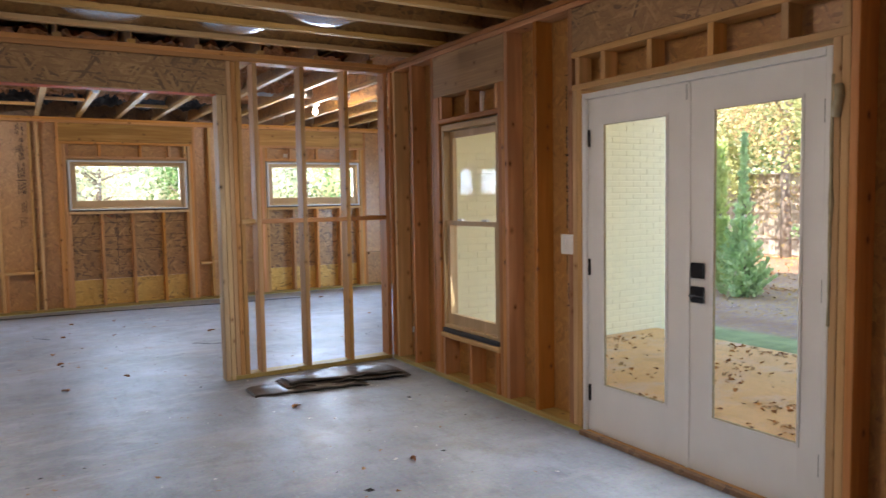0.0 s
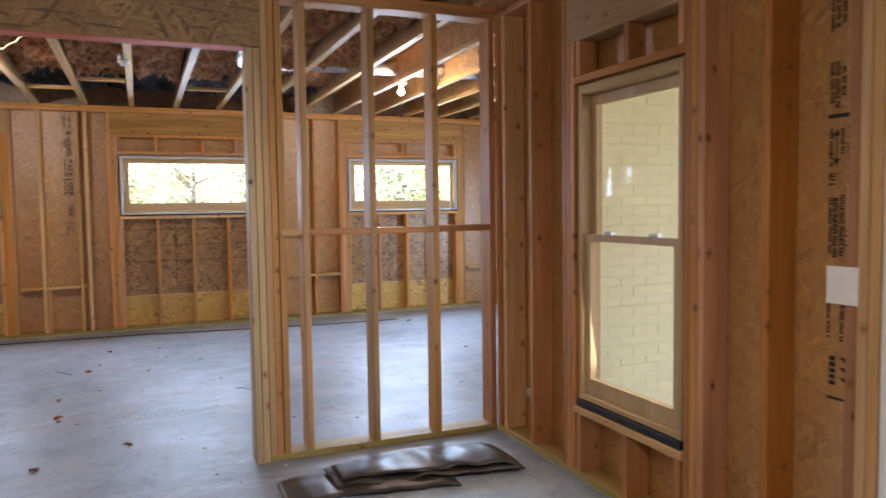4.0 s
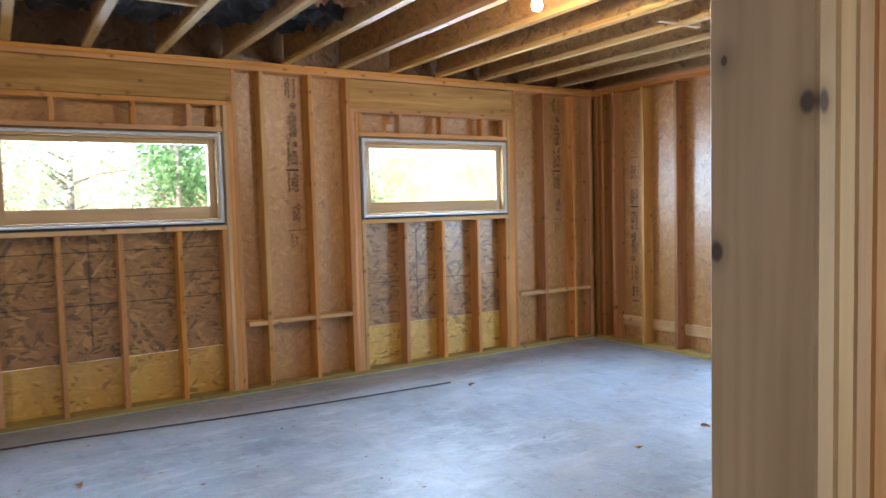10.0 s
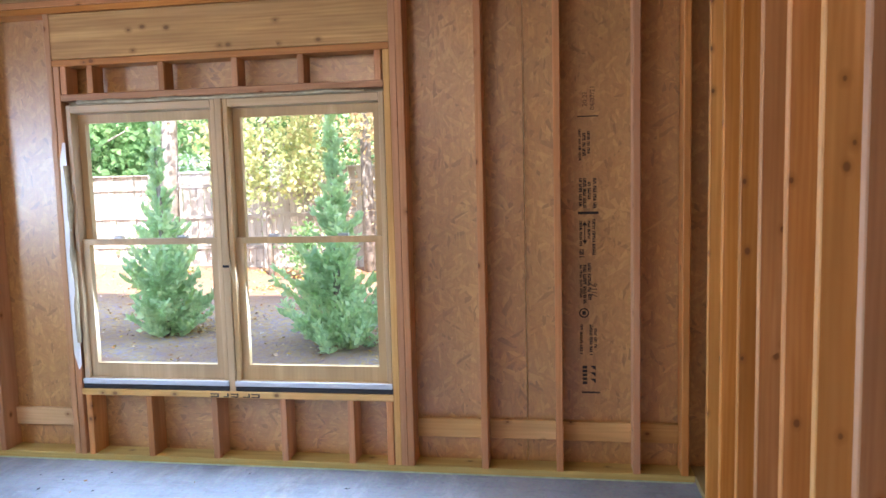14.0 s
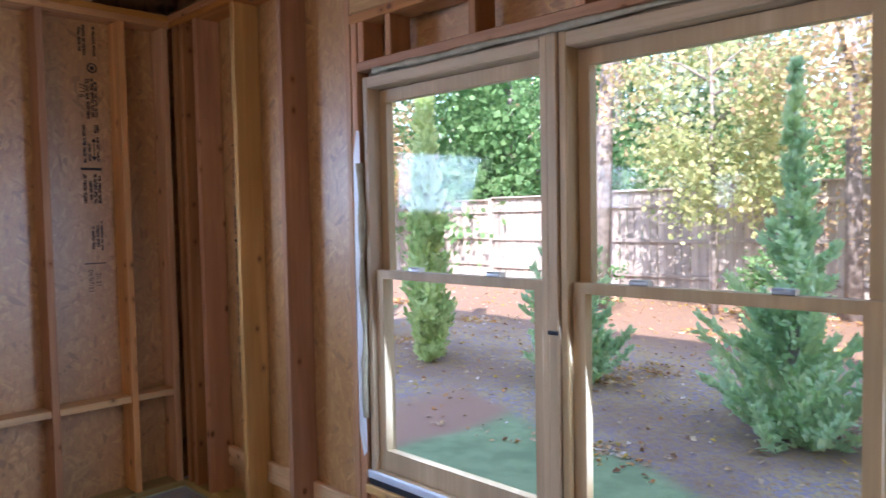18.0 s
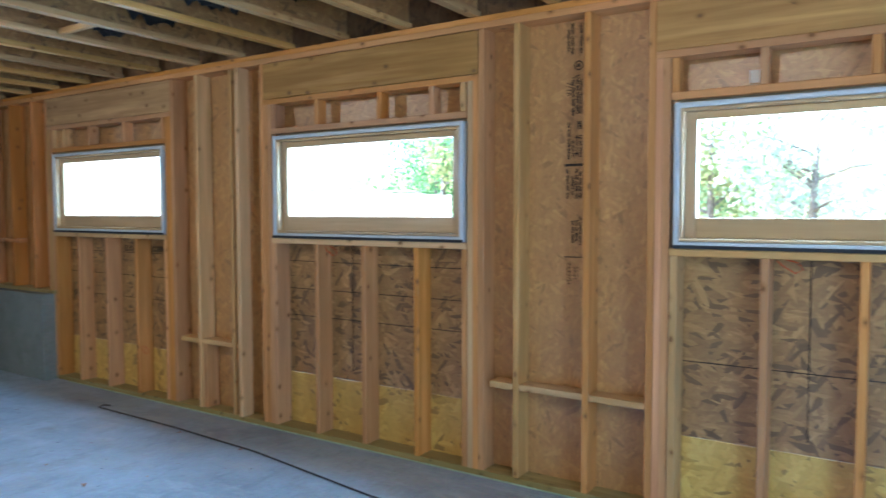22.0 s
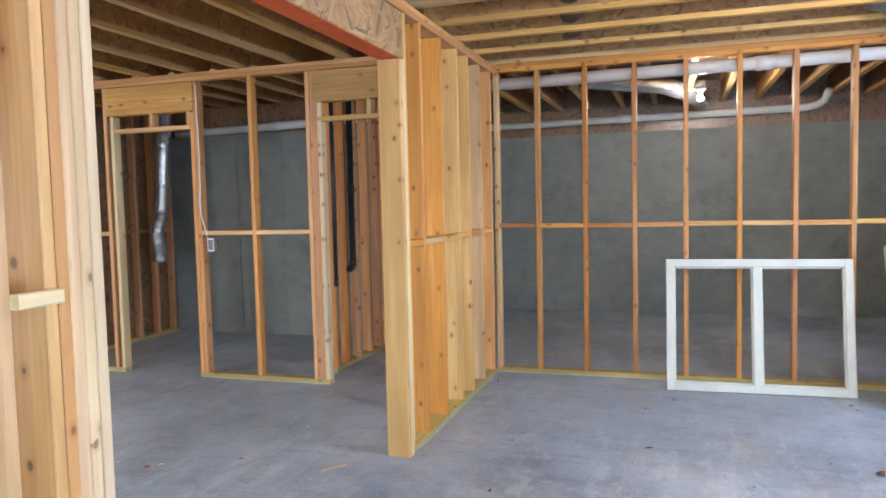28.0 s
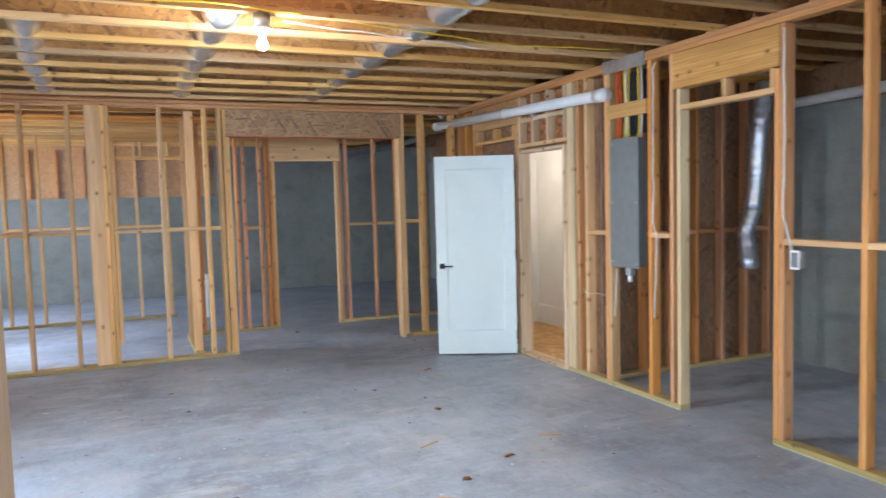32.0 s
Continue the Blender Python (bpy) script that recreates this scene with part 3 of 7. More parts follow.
board("stud", 2.815, 2.853, Y0 - 0.02, Y1 - 0.05, 0.038, HT, M_PINE, north, "pale straight stud")
along_x(north, Y0, Y1, (-0.10, -0.5), 0.843, mat=M_FIR)
for xs in ((2.035, 2.07, 2.33, 2.725, 2.815), (4.918, 5.11, 5.53, 5.877), (7.743, 8.10, 8.505, 8.745)):
    for a, b in zip(xs, xs[1:]):
        if b - a > 0.06:
            board("blocking", a + 0.038, b, Y0 + 0.01, Y1 - 0.01, 0.545, 0.583, M_PINE, north)
board("stud", 2.37, 2.41, Y0 + 0.02, Y1, 0.038, 0.545, M_HONEY, north)
SH0, SH1 = Y1 + 0.002, Y1 + 0.014
for a, b in [(-0.62, 0.265), (1.975, 3.155), (4.82, 5.975), (7.645, 8.975)]:
    board("sheathing_panel", a, b, SH0, SH1, 0.0, HT + 0.07, M_OSB, north, "strand board sheathing", 0, "z")
for a, b in WIN_N:
    board("sheathing_panel", a - 0.035, b + 0.035, SH0, SH1, 2.12, HT + 0.07, M_OSB, north, "", 0, "x")
    board("sheathing_panel", a - 0.035, b + 0.035, SH0, SH1, 0.407, 1.40, M_OSBDARK, north, "coarse dark strand board", 0, "x")
    board("sheathing_panel", a - 0.035, b + 0.035, SH0 - 0.001, SH1, 0.0, 0.405, M_OSBLOW, north, "yellow strand board with warm light put into its colour", 0, "x")

# ---- bay wall with the double window ----
WOODS[:] = [M_FIR, M_FIR, M_FIR, M_HONEY, M_PINE]
east = wall_root("wall_east", "framed bay wall of fir studs with strand board sheathing")
X0, X1 = XE, XE + D6
WE = (10.09, 11.985)
board("bottom_plate", X0, X1, YN, YB - 0.002, 0, 0.038, M_TREAT, east)
for z in (HT + 0.002, HT + 0.04):
    board("top_plate", X0, X1, YN, YB - 0.002, z, z + 0.036, M_FIR, east)
along_y(east, X0, X1, (WE[0] - 0.076, WE[0] - 0.114, WE[1] + 0.052, 12.545, 12.955, 13.36, 13.52, 13.60), name="stud")
along_y(east, X0, X1, (WE[0] - 0.038, WE[1] + 0.012), 0.038, 2.37, "jack_stud")
along_y(east, X0, X1, (9.56, 9.155, 8.75, 8.50), mat=M_FIR)
board("header", X0, X1 - 0.01, WE[0] - 0.037, WE[1] + 0.05, 2.372, HT - 0.003, M_LVL, east, "solid glued wood header")
board("header_plate", X0 - 0.004, X1 - 0.02, WE[0] - 0.037, WE[1] + 0.05, 2.333, 2.371, M_FIR, east)
board("lintel", X0 - 0.003, X1 - 0.02, WE[0], WE[1] + 0.01, 2.135, 2.173, M_FIR, east)
along_y(east, X0 + 0.004, X0 + 0.11, (10.10, 10.53, 10.91, 11.35, 11.79, 11.955), 2.174, 2.332, "cripple", M_FIR)
board("rough_sill", X0 - 0.012, X1 - 0.02, WE[0] - 0.005, WE[1] + 0.005, 0.405, 0.443, M_PINE, east)
along_y(east, X0, X1, (10.095, 10.32, 10.72, 11.14, 11.55, 11.94), 0.038, 0.404, "cripple", M_FIR)
for a, b in ((8.54, 8.75), (8.79, 9.155), (9.195, 9.56), (9.6, 9.975), (12.08, 12.545), (12.583, 12.955), (12.993, 13.36)):
    board("ledger_strip", X1 - 0.03, X1, a, b, 0.17, 0.28, M_PINE, east)
for a, b in ((8.3, 9.35), (9.352, 10.055), (12.02, 13.0), (13.002, 13.82)):
    board("sheathing_panel", X1 + 0.002, X1 + 0.014, a, b, 0.0, HT + 0.07, M_OSB, east, "strand board sheathing", 0, "z")
board("sheathing_panel", X1 + 0.002, X1 + 0.014, 10.057, 12.018, 0.0, 0.44, M_OSB, east, "", 0, "y")
board("sheathing_panel", X1 + 0.002, X1 + 0.014, 10.057, 12.018, 2.13, HT + 0.07, M_OSB, east, "", 0, "y")

# ---- return wall of the bay, brick outside ----
bay = wall_root("wall_bay_return", "framed return wall of orange fir studs behind the brick")
board("bottom_plate", XF + D6, XE + D6, YS, YN, 0, 0.038, M_TREAT, bay)
for z in (HT + 0.002, HT + 0.04):
    board("top_plate", XF + 0.02, XE + D6, YS, YN - 0.001, z, z + 0.036, M_FIR, bay)
along_x(bay, YS, YN, [5.61 + 0.29 * i for i in range(11)])
board("sheathing_panel", XF + D6 + 0.015, XE + D6, YS - 0.014, YS - 0.002, 0.0, HT + 0.07, M_OSB, bay, "", 0, "z")

# ---- patio wall with window and french door ----
patio_wall = wall_root("wall_patio", "framed outer wall of fir studs with window and french door")
X0, X1 = XF, XF + D6
WT, WD = (6.615, 7.41), (4.152, 5.72)
board("bottom_plate", X0, X1, WD[1], YS, 0, 0.038, M_TREAT, patio_wall)
board("bottom_plate", X0, X1, -0.2, WD[0], 0, 0.038, M_TREAT, patio_wall)
for z in (HT + 0.002, HT + 0.04):
    board("top_plate", X0, X1, -0.2, YS, z, z + 0.036, M_FIR, patio_wall)
along_y(patio_wall, X0, X1, (8.285, 8.20, 7.87, WT[1] + 0.095, WT[0] - 0.133, 6.15, 5.80, WD[0] - 0.114, 3.602, 3.30, 3.09, 2.69, 2.28, 1.87, 1.47, 1.06, 0.65))
along_y(patio_wall, X0, X1, (WT[1] + 0.019, WT[1] + 0.057, WT[0] - 0.057, WT[0] - 0.095), 0.038, 2.30, "jack_stud")
along_y(patio_wall, X0, X1, (WD[1] + 0.003, WD[1] + 0.041, WD[0] - 0.038, WD[0] - 0.076), 0.038, 2.135, "jack_stud", M_PINE)
board("header", X0, X1 - 0.01, WT[0] - 0.093, WT[1] + 0.093, 2.30, HT - 0.003, M_LVL, patio_wall, "solid glued wood header")
board("lintel", X0 + 0.002, X1 - 0.02, WT[0] - 0.019, WT[1] + 0.019, 2.085, 2.123, M_FIR, patio_wall)
along_y(patio_wall, X0 + 0.004, X0 + 0.11, (WT[0] - 0.01, 6.98, WT[1] - 0.03), 2.124, 2.299, "cripple")
board("rough_sill", X0 - 0.01, X1 - 0.02, WT[0] - 0.017, WT[1] + 0.017, 0.352, 0.39, M_PINE, patio_wall)
along_y(patio_wall, X0, X1, (WT[0], 6.98, WT[1] - 0.038), 0.038, 0.351, "cripple")
board("header", X0, X1 - 0.01, WD[0] - 0.076, WD[1] + 0.079, 2.365, HT - 0.003, M_BEAM, patio_wall, "dark strand lumber header")
board("header_plate", X0 - 0.003, X1, WD[0] - 0.076, WD[1] + 0.079, 2.328, 2.364, M_PINE, patio_wall)
board("lintel", X0 - 0.003, X1 - 0.02, WD[0] - 0.076, WD[1] + 0.079, 2.128, 2.164, M_PINE, patio_wall)
along_y(patio_wall, X0 + 0.004, X0 + 0.11, (4.08, 4.36, 4.76, 5.16, 5.52, 5.74), 2.165, 2.327, "cripple", M_PINE)
for a, b in ((7.45, YS), (5.79, 6.575), (2.9, 4.08), (1.6, 2.898), (0.9, 1.598)):
    board("sheathing_panel", X1 + 0.002, X1 + 0.014, a, b, 0.0, HT + 0.07, M_OSB, patio_wall, "strand board sheathing", 0, "z")
for a, b, z0, z1 in ((6.577, 7.448, 0, 0.39), (6.577, 7.448, 2.09, HT + 0.07), (4.082, 5.788, 2.13, HT + 0.07), (-0.2, 0.898, 0, 0.5), (-0.2, 0.898, 2.1, HT + 0.07)):
    board("sheathing_panel", X1 + 0.002, X1 + 0.014, a, b, z0, z1, M_OSB, patio_wall, "", 0, "y")

# ---- beam line: open partition, dropped header, stub wall ----
beam = wall_root("wall_beam_line", "open stud partition and dropped header between the two rooms")
board("bottom_plate", 3.99, XF - 0.002, YS, YN, 0, 0.038, M_TREAT, beam)
for z in (HT + 0.002, HT + 0.04):
    board("top_plate", XW - D4, XF, YS, YN, z, z + 0.036, M_HONEY, beam)
board("jack_stud", 3.967, 4.005, YS, YN, 0.0, 2.352, M_GREYWOOD, beam)
board("jack_stud", 4.006, 4.044, YS, YN, 0.0, 2.352, M_PEACHWOOD, beam)
board("king_stud", 4.047, 4.085, YS, YN, 0.038, HT, M_PINKWOOD, beam)
board("king_stud", 4.086, 4.124, YS, YN, 0.038, HT, M_HONEY, beam)
board("king_stud", 4.126, 4.164, YS, YN, 0.038, HT, M_KING, beam)
along_x(beam, YS, YN, (4.265, 4.67, 5.08), mat=M_KING)
along_x(beam, YS, YN, (5.466,), mat=M_FIR)
# cream tone stands for daylight on the block's north face
board("blocking", 4.136, 4.27, YN + 0.001, YN + 0.030, 1.285, 1.323, M_CREAMWOOD, beam, "pale short block nailed across the studs")
for a, b in ((4.303, 4.67), (4.708, 5.08), (5.118, 5.466)):
    board("blocking", a, b, YS + 0.004, YS + 0.092, 1.30, 1.338, M_FIR, beam)
board("blocking", 4.14, 4.25, YS - 0.012, YS + 0.004, 1.302, 1.34, M_PINE, beam, "short nailed block")
board("beam", 1.564, 4.046, YS + 0.004, YN - 0.004, 2.356, HT - 0.002, M_BEAM, beam, "dropped strand lumber header beam")
part("beam_underside", box_bm(1.642, 3.968, YS + 0.006, YN - 0.006, 2.3535, 2.3558), M_RED, beam, "orange red painted underside")
WOODS[:] = [M_HONEY, M_FIR, M_HONEY, M_PINE, M_HONEY]
along_x(beam, YS, YN, (1.602,), 0.0, 2.352, "jack_stud", M_PINE)
# cream lumber puts the window light of the north edge into the colour
board("jack_stud", 1.563, 1.601, YS + 0.004, YN + 0.004, 0.0, 2.352, M_CREAMWOOD, beam, "pale stud with window light put into its colour")
along_x(beam, YS, YN, (1.524,), 0.038, HT, "king_stud")
along_x(beam, YS, YN, (1.245, 0.835, 0.445, -0.20, -0.56))
# pale lumber chosen for the daylight that falls on this edge
board("stud", 0.18, 0.218, YS + 0.01, YN + 0.006, 0.038, HT, M_PINE, beam, "pale stud with window light put into its colour")
board("bottom_plate", XW, 1.56, YS, YN, 0, 0.038, M_TREAT, beam)
for a, b in ((1.283, 1.524), (0.873, 1.245), (0.483, 0.835), (0.218, 0.445), (-0.162, 0.18), (-0.522, -0.20)):
    board("blocking", a, b, YN - 0.092, YN - 0.004, 1.25, 1.288, rng.choice(WOODS), beam)

# ---- utility wall of open studs ----
util = wall_root("wall_utility", "open stud wall in front of the dark utility room")
board("bottom_plate", XW - D4, XW, YN, 13.55, 0, 0.038, M_TREAT, util)
for z in (HT + 0.002, HT + 0.04):
    board("top_plate", XW - D4, XW, YN, 13.62, z, z + 0.036, M_HONEY, util)
along_y(util, XW - D4, XW, [8.475] + [8.835 + 0.4058 * i for i in range(12)])
_ys = [8.475] + [8.835 + 0.4058 * i for i in range(12)]
for a, b in zip(_ys, _ys[1:]):
    dz = rng.uniform(-0.012, 0.012)
    board("blocking", XW - 0.086, XW - 0.002, a + 0.038, b, 1.275 + dz, 1.313 + dz, rng.choice(WOODS), util)

# ---- foundation walls ----
def conc(name, x0, x1, y0, y1, z1, label="grey poured concrete foundation wall"):
    slab(name, x0, x1, y0, y1, -0.1, z1, M_CONC, label, "wall")


conc("wall_foundation_west", -4.6, -4.25, 6.0, 13.56, 2.38)
slab("wall_north_west_end", -4.6, -4.31, 13.562, 13.81, 1.362, 2.72, M_DECK, "dark boarded end of the framed wall", "wall")
conc("wall_foundation_step", -4.6, -1.6, 13.562, 13.82, 1.36)
conc("wall_foundation_ledge", -1.598, 0.26, 13.562, 13.82, 0.81)
conc("wall_foundation_closet", -2.25, -1.90, -0.9, 6.998, 2.38)
conc("wall_foundation_jog", -4.25, -1.902, 7.0, 7.25, 2.38)
conc("wall_foundation_south", 2.35, 7.2, -5.0, -4.66, 1.80)
conc("wall_foundation_south_west", -2.2, 2.348, -5.0, -4.66, 2.704)
conc("wall_foundation_far_west", -2.25, -1.90, -4.65, -0.902, 2.38)
# assumed wall out of view, with a gap left for the added lamp
conc("wall_foundation_far_east_1", 6.9, 7.2, -4.65, -3.402, 2.38)
conc("wall_foundation_far_east_2", 6.9, 7.2, -1.598, -0.25, 2.38)
conc("wall_foundation_far_east_sill", 6.9, 7.2, -3.4, -1.6, 0.75)
upper = wall_root("wall_north_upper", "framed wall of reddish studs standing on the foundation step")
for z in (HT + 0.002, HT + 0.04):
    board("top_plate", -4.3, -0.602, YB, YB + D6, z, z + 0.036, M_HONEY, upper)
along_x(upper, YB, YB + D6, [-0.95 - 0.3 * i for i in range(3)], 0.843, mat=M_FIR)
along_x(upper, YB, YB + D6, [-1.75 - 0.33 * i for i in range(7)], 1.362, mat=M_FIR)
board("sheathing_panel", -4.6, -0.63, YB + D6 + 0.002, YB + D6 + 0.014, 0.79, 2.72, M_OSB, upper, "", 0, "z")
board("sill_plate", -1.59, 0.30, YB - 0.02, YB + D6, 0.811, 0.842, M_TREAT, upper)
for i in range(2):
    board("blocking", -0.91 + 0.3 * i, -0.65 + 0.3 * i, YB, YB + 0.09, 1.275, 1.313, M_FIR, upper)
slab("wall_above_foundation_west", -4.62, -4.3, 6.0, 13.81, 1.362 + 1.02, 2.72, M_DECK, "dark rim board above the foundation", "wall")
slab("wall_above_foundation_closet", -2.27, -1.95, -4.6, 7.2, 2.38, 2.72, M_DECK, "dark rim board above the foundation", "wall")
slab("wall_above_foundation_south", 2.35, 7.2, -5.0, -4.72, 1.802, 2.72, M_OSB, "brown sheathed wall above the foundation", "wall")
slab("wall_south_east", 5.72, 6.9, -0.4, -0.22, 0, 2.72, M_OSB, "strand board wall closing the far room", "wall")

# ---- hall wall with doorways, door and breaker panel ----
hall = wall_root("wall_hall", "open stud wall with doorways along the large room")
X0, X1 = XH - D4, XH
for a, b in ((1.2, 2.72), (3.60, 5.075), (5.91, 7.195), (8.05, YS)):
    board("bottom_plate", X0, X1, a, b, 0, 0.038, M_TREAT, hall)
for z in (HT + 0.002, HT + 0.04):
    board("top_plate", X0, X1, 1.0, YS, z, z + 0.036, M_HONEY, hall)
along_y(hall, X0, X1, (5.04, 7.157), 0.038, 2.36, "jack_stud", M_CREAMWOOD)
along_y(hall, X0, X1, (5.91, 8.05), 0.038, 2.36, "jack_stud", M_HONEY)
along_y(hall, X0, X1, (4.965, 5.948, 6.50, 7.05, 8.09), mat=M_HONEY)
board("post", X0, X1, 7.09, 7.155, 0.038, HT, M_FIR, hall, "post built of short nailed blocks")
for a, b in ((5.005, 5.945), (7.12, 8.085)):
    board("header", X0 - 0.01, X1 + 0.002, a, b, 2.372, HT - 0.002, M_LVL, hall, "plywood door header")
    board("lintel", X0, X1, a + 0.035, b - 0.035, 2.215, 2.253, M_PINE, hall)
    along_y(hall, X0, X1, ((a + b) / 2, a + 0.035, b - 0.073), 2.254, 2.370, "cripple", M_PINE)
along_y(hall, X0, X1, (4.72, 4.21, 4.17))
along_y(hall, X0, X1, (3.75,), mat=M_HONEY)
along_y(hall, X0, X1, (3.875,), mat=M_PINE)
board("post", X0, X1, 3.599, 3.705, 0.0, HT, M_CREAMWOOD, hall, "pale wide trimmer post")
for a, b in ((5.986, 6.50), (6.538, 7.05), (4.758, 4.965), (3.914, 4.17)):
    board("blocking", X0, X1, a, b, 1.275, 1.313, M_PINE, hall)
along_y(hall, X0, X1, (2.68, 1.66, 1.44, 1.22))
along_y(hall, X0, X1, (2.64, 1.70), 0.038, 2.36, "jack_stud", M_HONEY)
board("header", X0 - 0.004, X1 + 0.002, 1.70, 2.678, 2.372, HT - 0.002, M_LVL, hall, "plywood door header")
board("lintel", X0, X1, 1.739, 2.638, 2.215, 2.253, M_PINE, hall)
along_y(hall, X0, X1, (1.75, 2.16, 2.59), 2.254, 2.370, "cripple", M_PINE)
for y in (2.72, 2.97, 3.25, 3.54):
    board("cripple", X0, X1, y, y + 0.034, 2.156, HT, M_GREYWOOD, hall)
for a, b in ((2.754, 2.97), (3.004, 3.25), (3.284, 3.54)):
    board("blocking", X0 + 0.02, X1 - 0.004, a, b, 2.37, 2.408, M_GREYWOOD, hall)
board("backing_panel", X0 - 0.015, X0 - 0.001, 2.72, 3.60, 2.10, HT, M_INSUL, hall, "brown paper faced insulation", 0, "y")
board("lintel", X0, X1, 2.72, 3.6, 2.115, 2.155, M_PINE, hall)

# closet framing behind the hall wall
clos = wall_root("wall_closet", "dark stud walls inside the closets")
along_x(clos, 4.02, 4.11, [-1.85 + 0.3 * i for i in range(7)], mat=M_FIR)
board("bottom_plate", -1.9, X0, 4.02, 4.11, 0, 0.038, M_TREAT, clos)
board("top_plate", -1.9, X0, 4.02, 4.11, HT + 0.003, JB - 0.002, M_HONEY, clos)
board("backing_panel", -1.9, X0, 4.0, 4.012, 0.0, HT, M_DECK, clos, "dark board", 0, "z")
for i in range(6):
    board("blocking", -1.812 + 0.3 * i, -1.55 + 0.3 * i, 4.03, 4.1, 1.24, 1.278, M_FIR, clos)
along_x(clos, 6.98, 7.07, [-1.6 + 0.26 * i for i in range(6)], mat=M_FIR)
board("bottom_plate", -1.9, -0.25, 6.98, 7.07, 0, 0.038, M_TREAT, clos)
board("top_plate", -1.9, X0, 6.98, 7.07, HT + 0.003, JB - 0.002, M_HONEY, clos)

# ---- far partitions ----
far = wall_root("wall_far", "open stud partitions with a dropped beam at the far end")
board("bottom_plate", 2.82, XF, 1.14, 1.28, 0, 0.038, M_TREAT, far)
board("bottom_plate", XH, 0.80, 1.14, 1.28, 0, 0.038, M_TREAT, far)
for z in (HT + 0.002, HT + 0.04):
    board("top_plate", XH, XF - 0.001, 1.14, 1.28, z, z + 0.036, M_HONEY, far)
along_x(far, 1.14, 1.28, (2.82, 0.89), 0.0, 2.34, "jack_stud", M_PINE)
along_x(far, 1.14, 1.28, (2.858, 2.905, 3.05, 3.49, 4.335, 4.745, 5.15, 5.47, 0.852, 0.60, 0.2), mat=M_PINE)
board("post", 4.06, 4.20, 1.14, 1.28, 0.038, HT, M_PINE, far, "thick knotty post")
along_x(far, 1.14, 1.28, (3.98, 4.02), name="stud", mat=M_PINE)
board("beam", 0.86, 2.86, 1.144, 1.276, 2.342, HT - 0.002, M_BEAM, far, "dropped strand lumber header beam")
part("beam_underside", box_bm(0.93, 2.818, 1.147, 1.273, 2.3395, 2.3418), M_RED, far, "orange red painted underside")
for a, b in ((2.943, 3.05), (3.088, 3.49), (3.528, 3.98), (4.20, 4.335), (4.373, 4.745), (4.783, 5.15), (0.638, 0.852)):
    board("blocking", a, b, 1.15, 1.24, 1.355, 1.393, M_PINE, far)
board("bottom_plate", -1.89, 1.30, -0.24, -0.15, 0, 0.038, M_TREAT, far)
board("bottom_plate", 2.11, 3.09, -0.24, -0.15, 0, 0.038, M_TREAT, far)
for z in (HT + 0.002, HT + 0.04):
    board("top_plate", -1.89, 5.7, -0.24, -0.15, z, z + 0.036, M_HONEY, far)
along_x(far, -0.24, -0.15, (1.262, 2.10), 0.038, 2.16, "jack_stud", M_PINE)
along_x(far, -0.24, -0.15, (3.052, 3.96), 0.0, 2.40, "jack_stud", M_PINE)
board("header", 3.05, 4.0, -0.243, -0.15, 2.402, HT - 0.003, M_LVL, far, "solid glued door header")
board("lintel", 3.09, 3.96, -0.24, -0.15, 2.19, 2.225, M_PINE, far)
along_x(far, -0.24, -0.15, (3.35, 3.66), 2.226, 2.40, "cripple", M_PINE)
along_x(far, -0.24, -0.15, (1.224, 2.138, 2.19, 2.27, 2.47, 2.56, 3.014, 3.998, 1.13, 0.74, 0.42, 0.0, -0.4, -0.8, -1.2), mat=M_FIR)
board("header", 1.24, 2.16, -0.245, -0.145, 2.165, 2.46, M_PINE, far, "pale door header")
for a, b in ((0.778, 1.13), (0.458, 0.74), (2.308, 2.47)):
    board("blocking", a, b, -0.23, -0.16, 1.30, 1.338, M_PINE, far)
for y in (0.95, 0.55, 0.15):
    board("stud", 3.16, 3.25, y, y + 0.038, 0.038, HT, M_PINE, far)
board("bottom_plate", 3.16, 3.25, -0.14, 1.13, 0, 0.038, M_TREAT, far)
along_x(far, -2.09, -2.0, [3.3 + 0.41 * i for i in range(6)], mat=M_PINE)
board("bottom_plate", 3.25, 5.8, -2.09, -2.0, 0, 0.038, M_TREAT, far)
for i in range(5):
    board("blocking", 3.338 + 0.41 * i, 3.71 + 0.41 * i, -2.08, -2.01, 1.33, 1.368, M_PINE, far)

along_x(far, -4.71, -4.62, [2.45 + 0.41 * i for i in range(10)], 1.802, HT, mat=M_FIR)

# sill foam showing under the plates
for wl, a in ((north, (0.47, XE, YB - 0.012, YB - 0.001)), (east, (XE - 0.012, XE - 0.001, YN + 0.01, YB - 0.02)), (util, (XW + 0.001, XW + 0.011, YN + 0.02, 13.54)), (beam, (XW + 0.02, 1.46, YN + 0.001, YN + 0.010)), (patio_wall, (XF - 0.010, XF - 0.001, 5.8, YS - 0.02)), (hall, (XH + 0.001, XH + 0.010, 5.92, 7.19)), (hall, (XH + 0.001, XH + 0.010, 3.62, 5.07))):
    part("sill_foam", box_bm(*a, 0.0, 0.006, 0.002), M_SEAL, wl, "pale green foam under the plate")

# seams left by the forms in the poured walls
for nm, x, ys in (("wall_foundation_west", -4.25, [7.55 + 0.61 * i for i in range(10)]), ("wall_foundation_closet", -1.90, [4.4 + 0.61 * i for i in range(5)])):
    for y in ys:
        part("form_seam", box_bm(x - 0.002, x + 0.0025, y, y + 0.009, 0.0, 2.37), M_CONC, bpy.data.objects[nm])

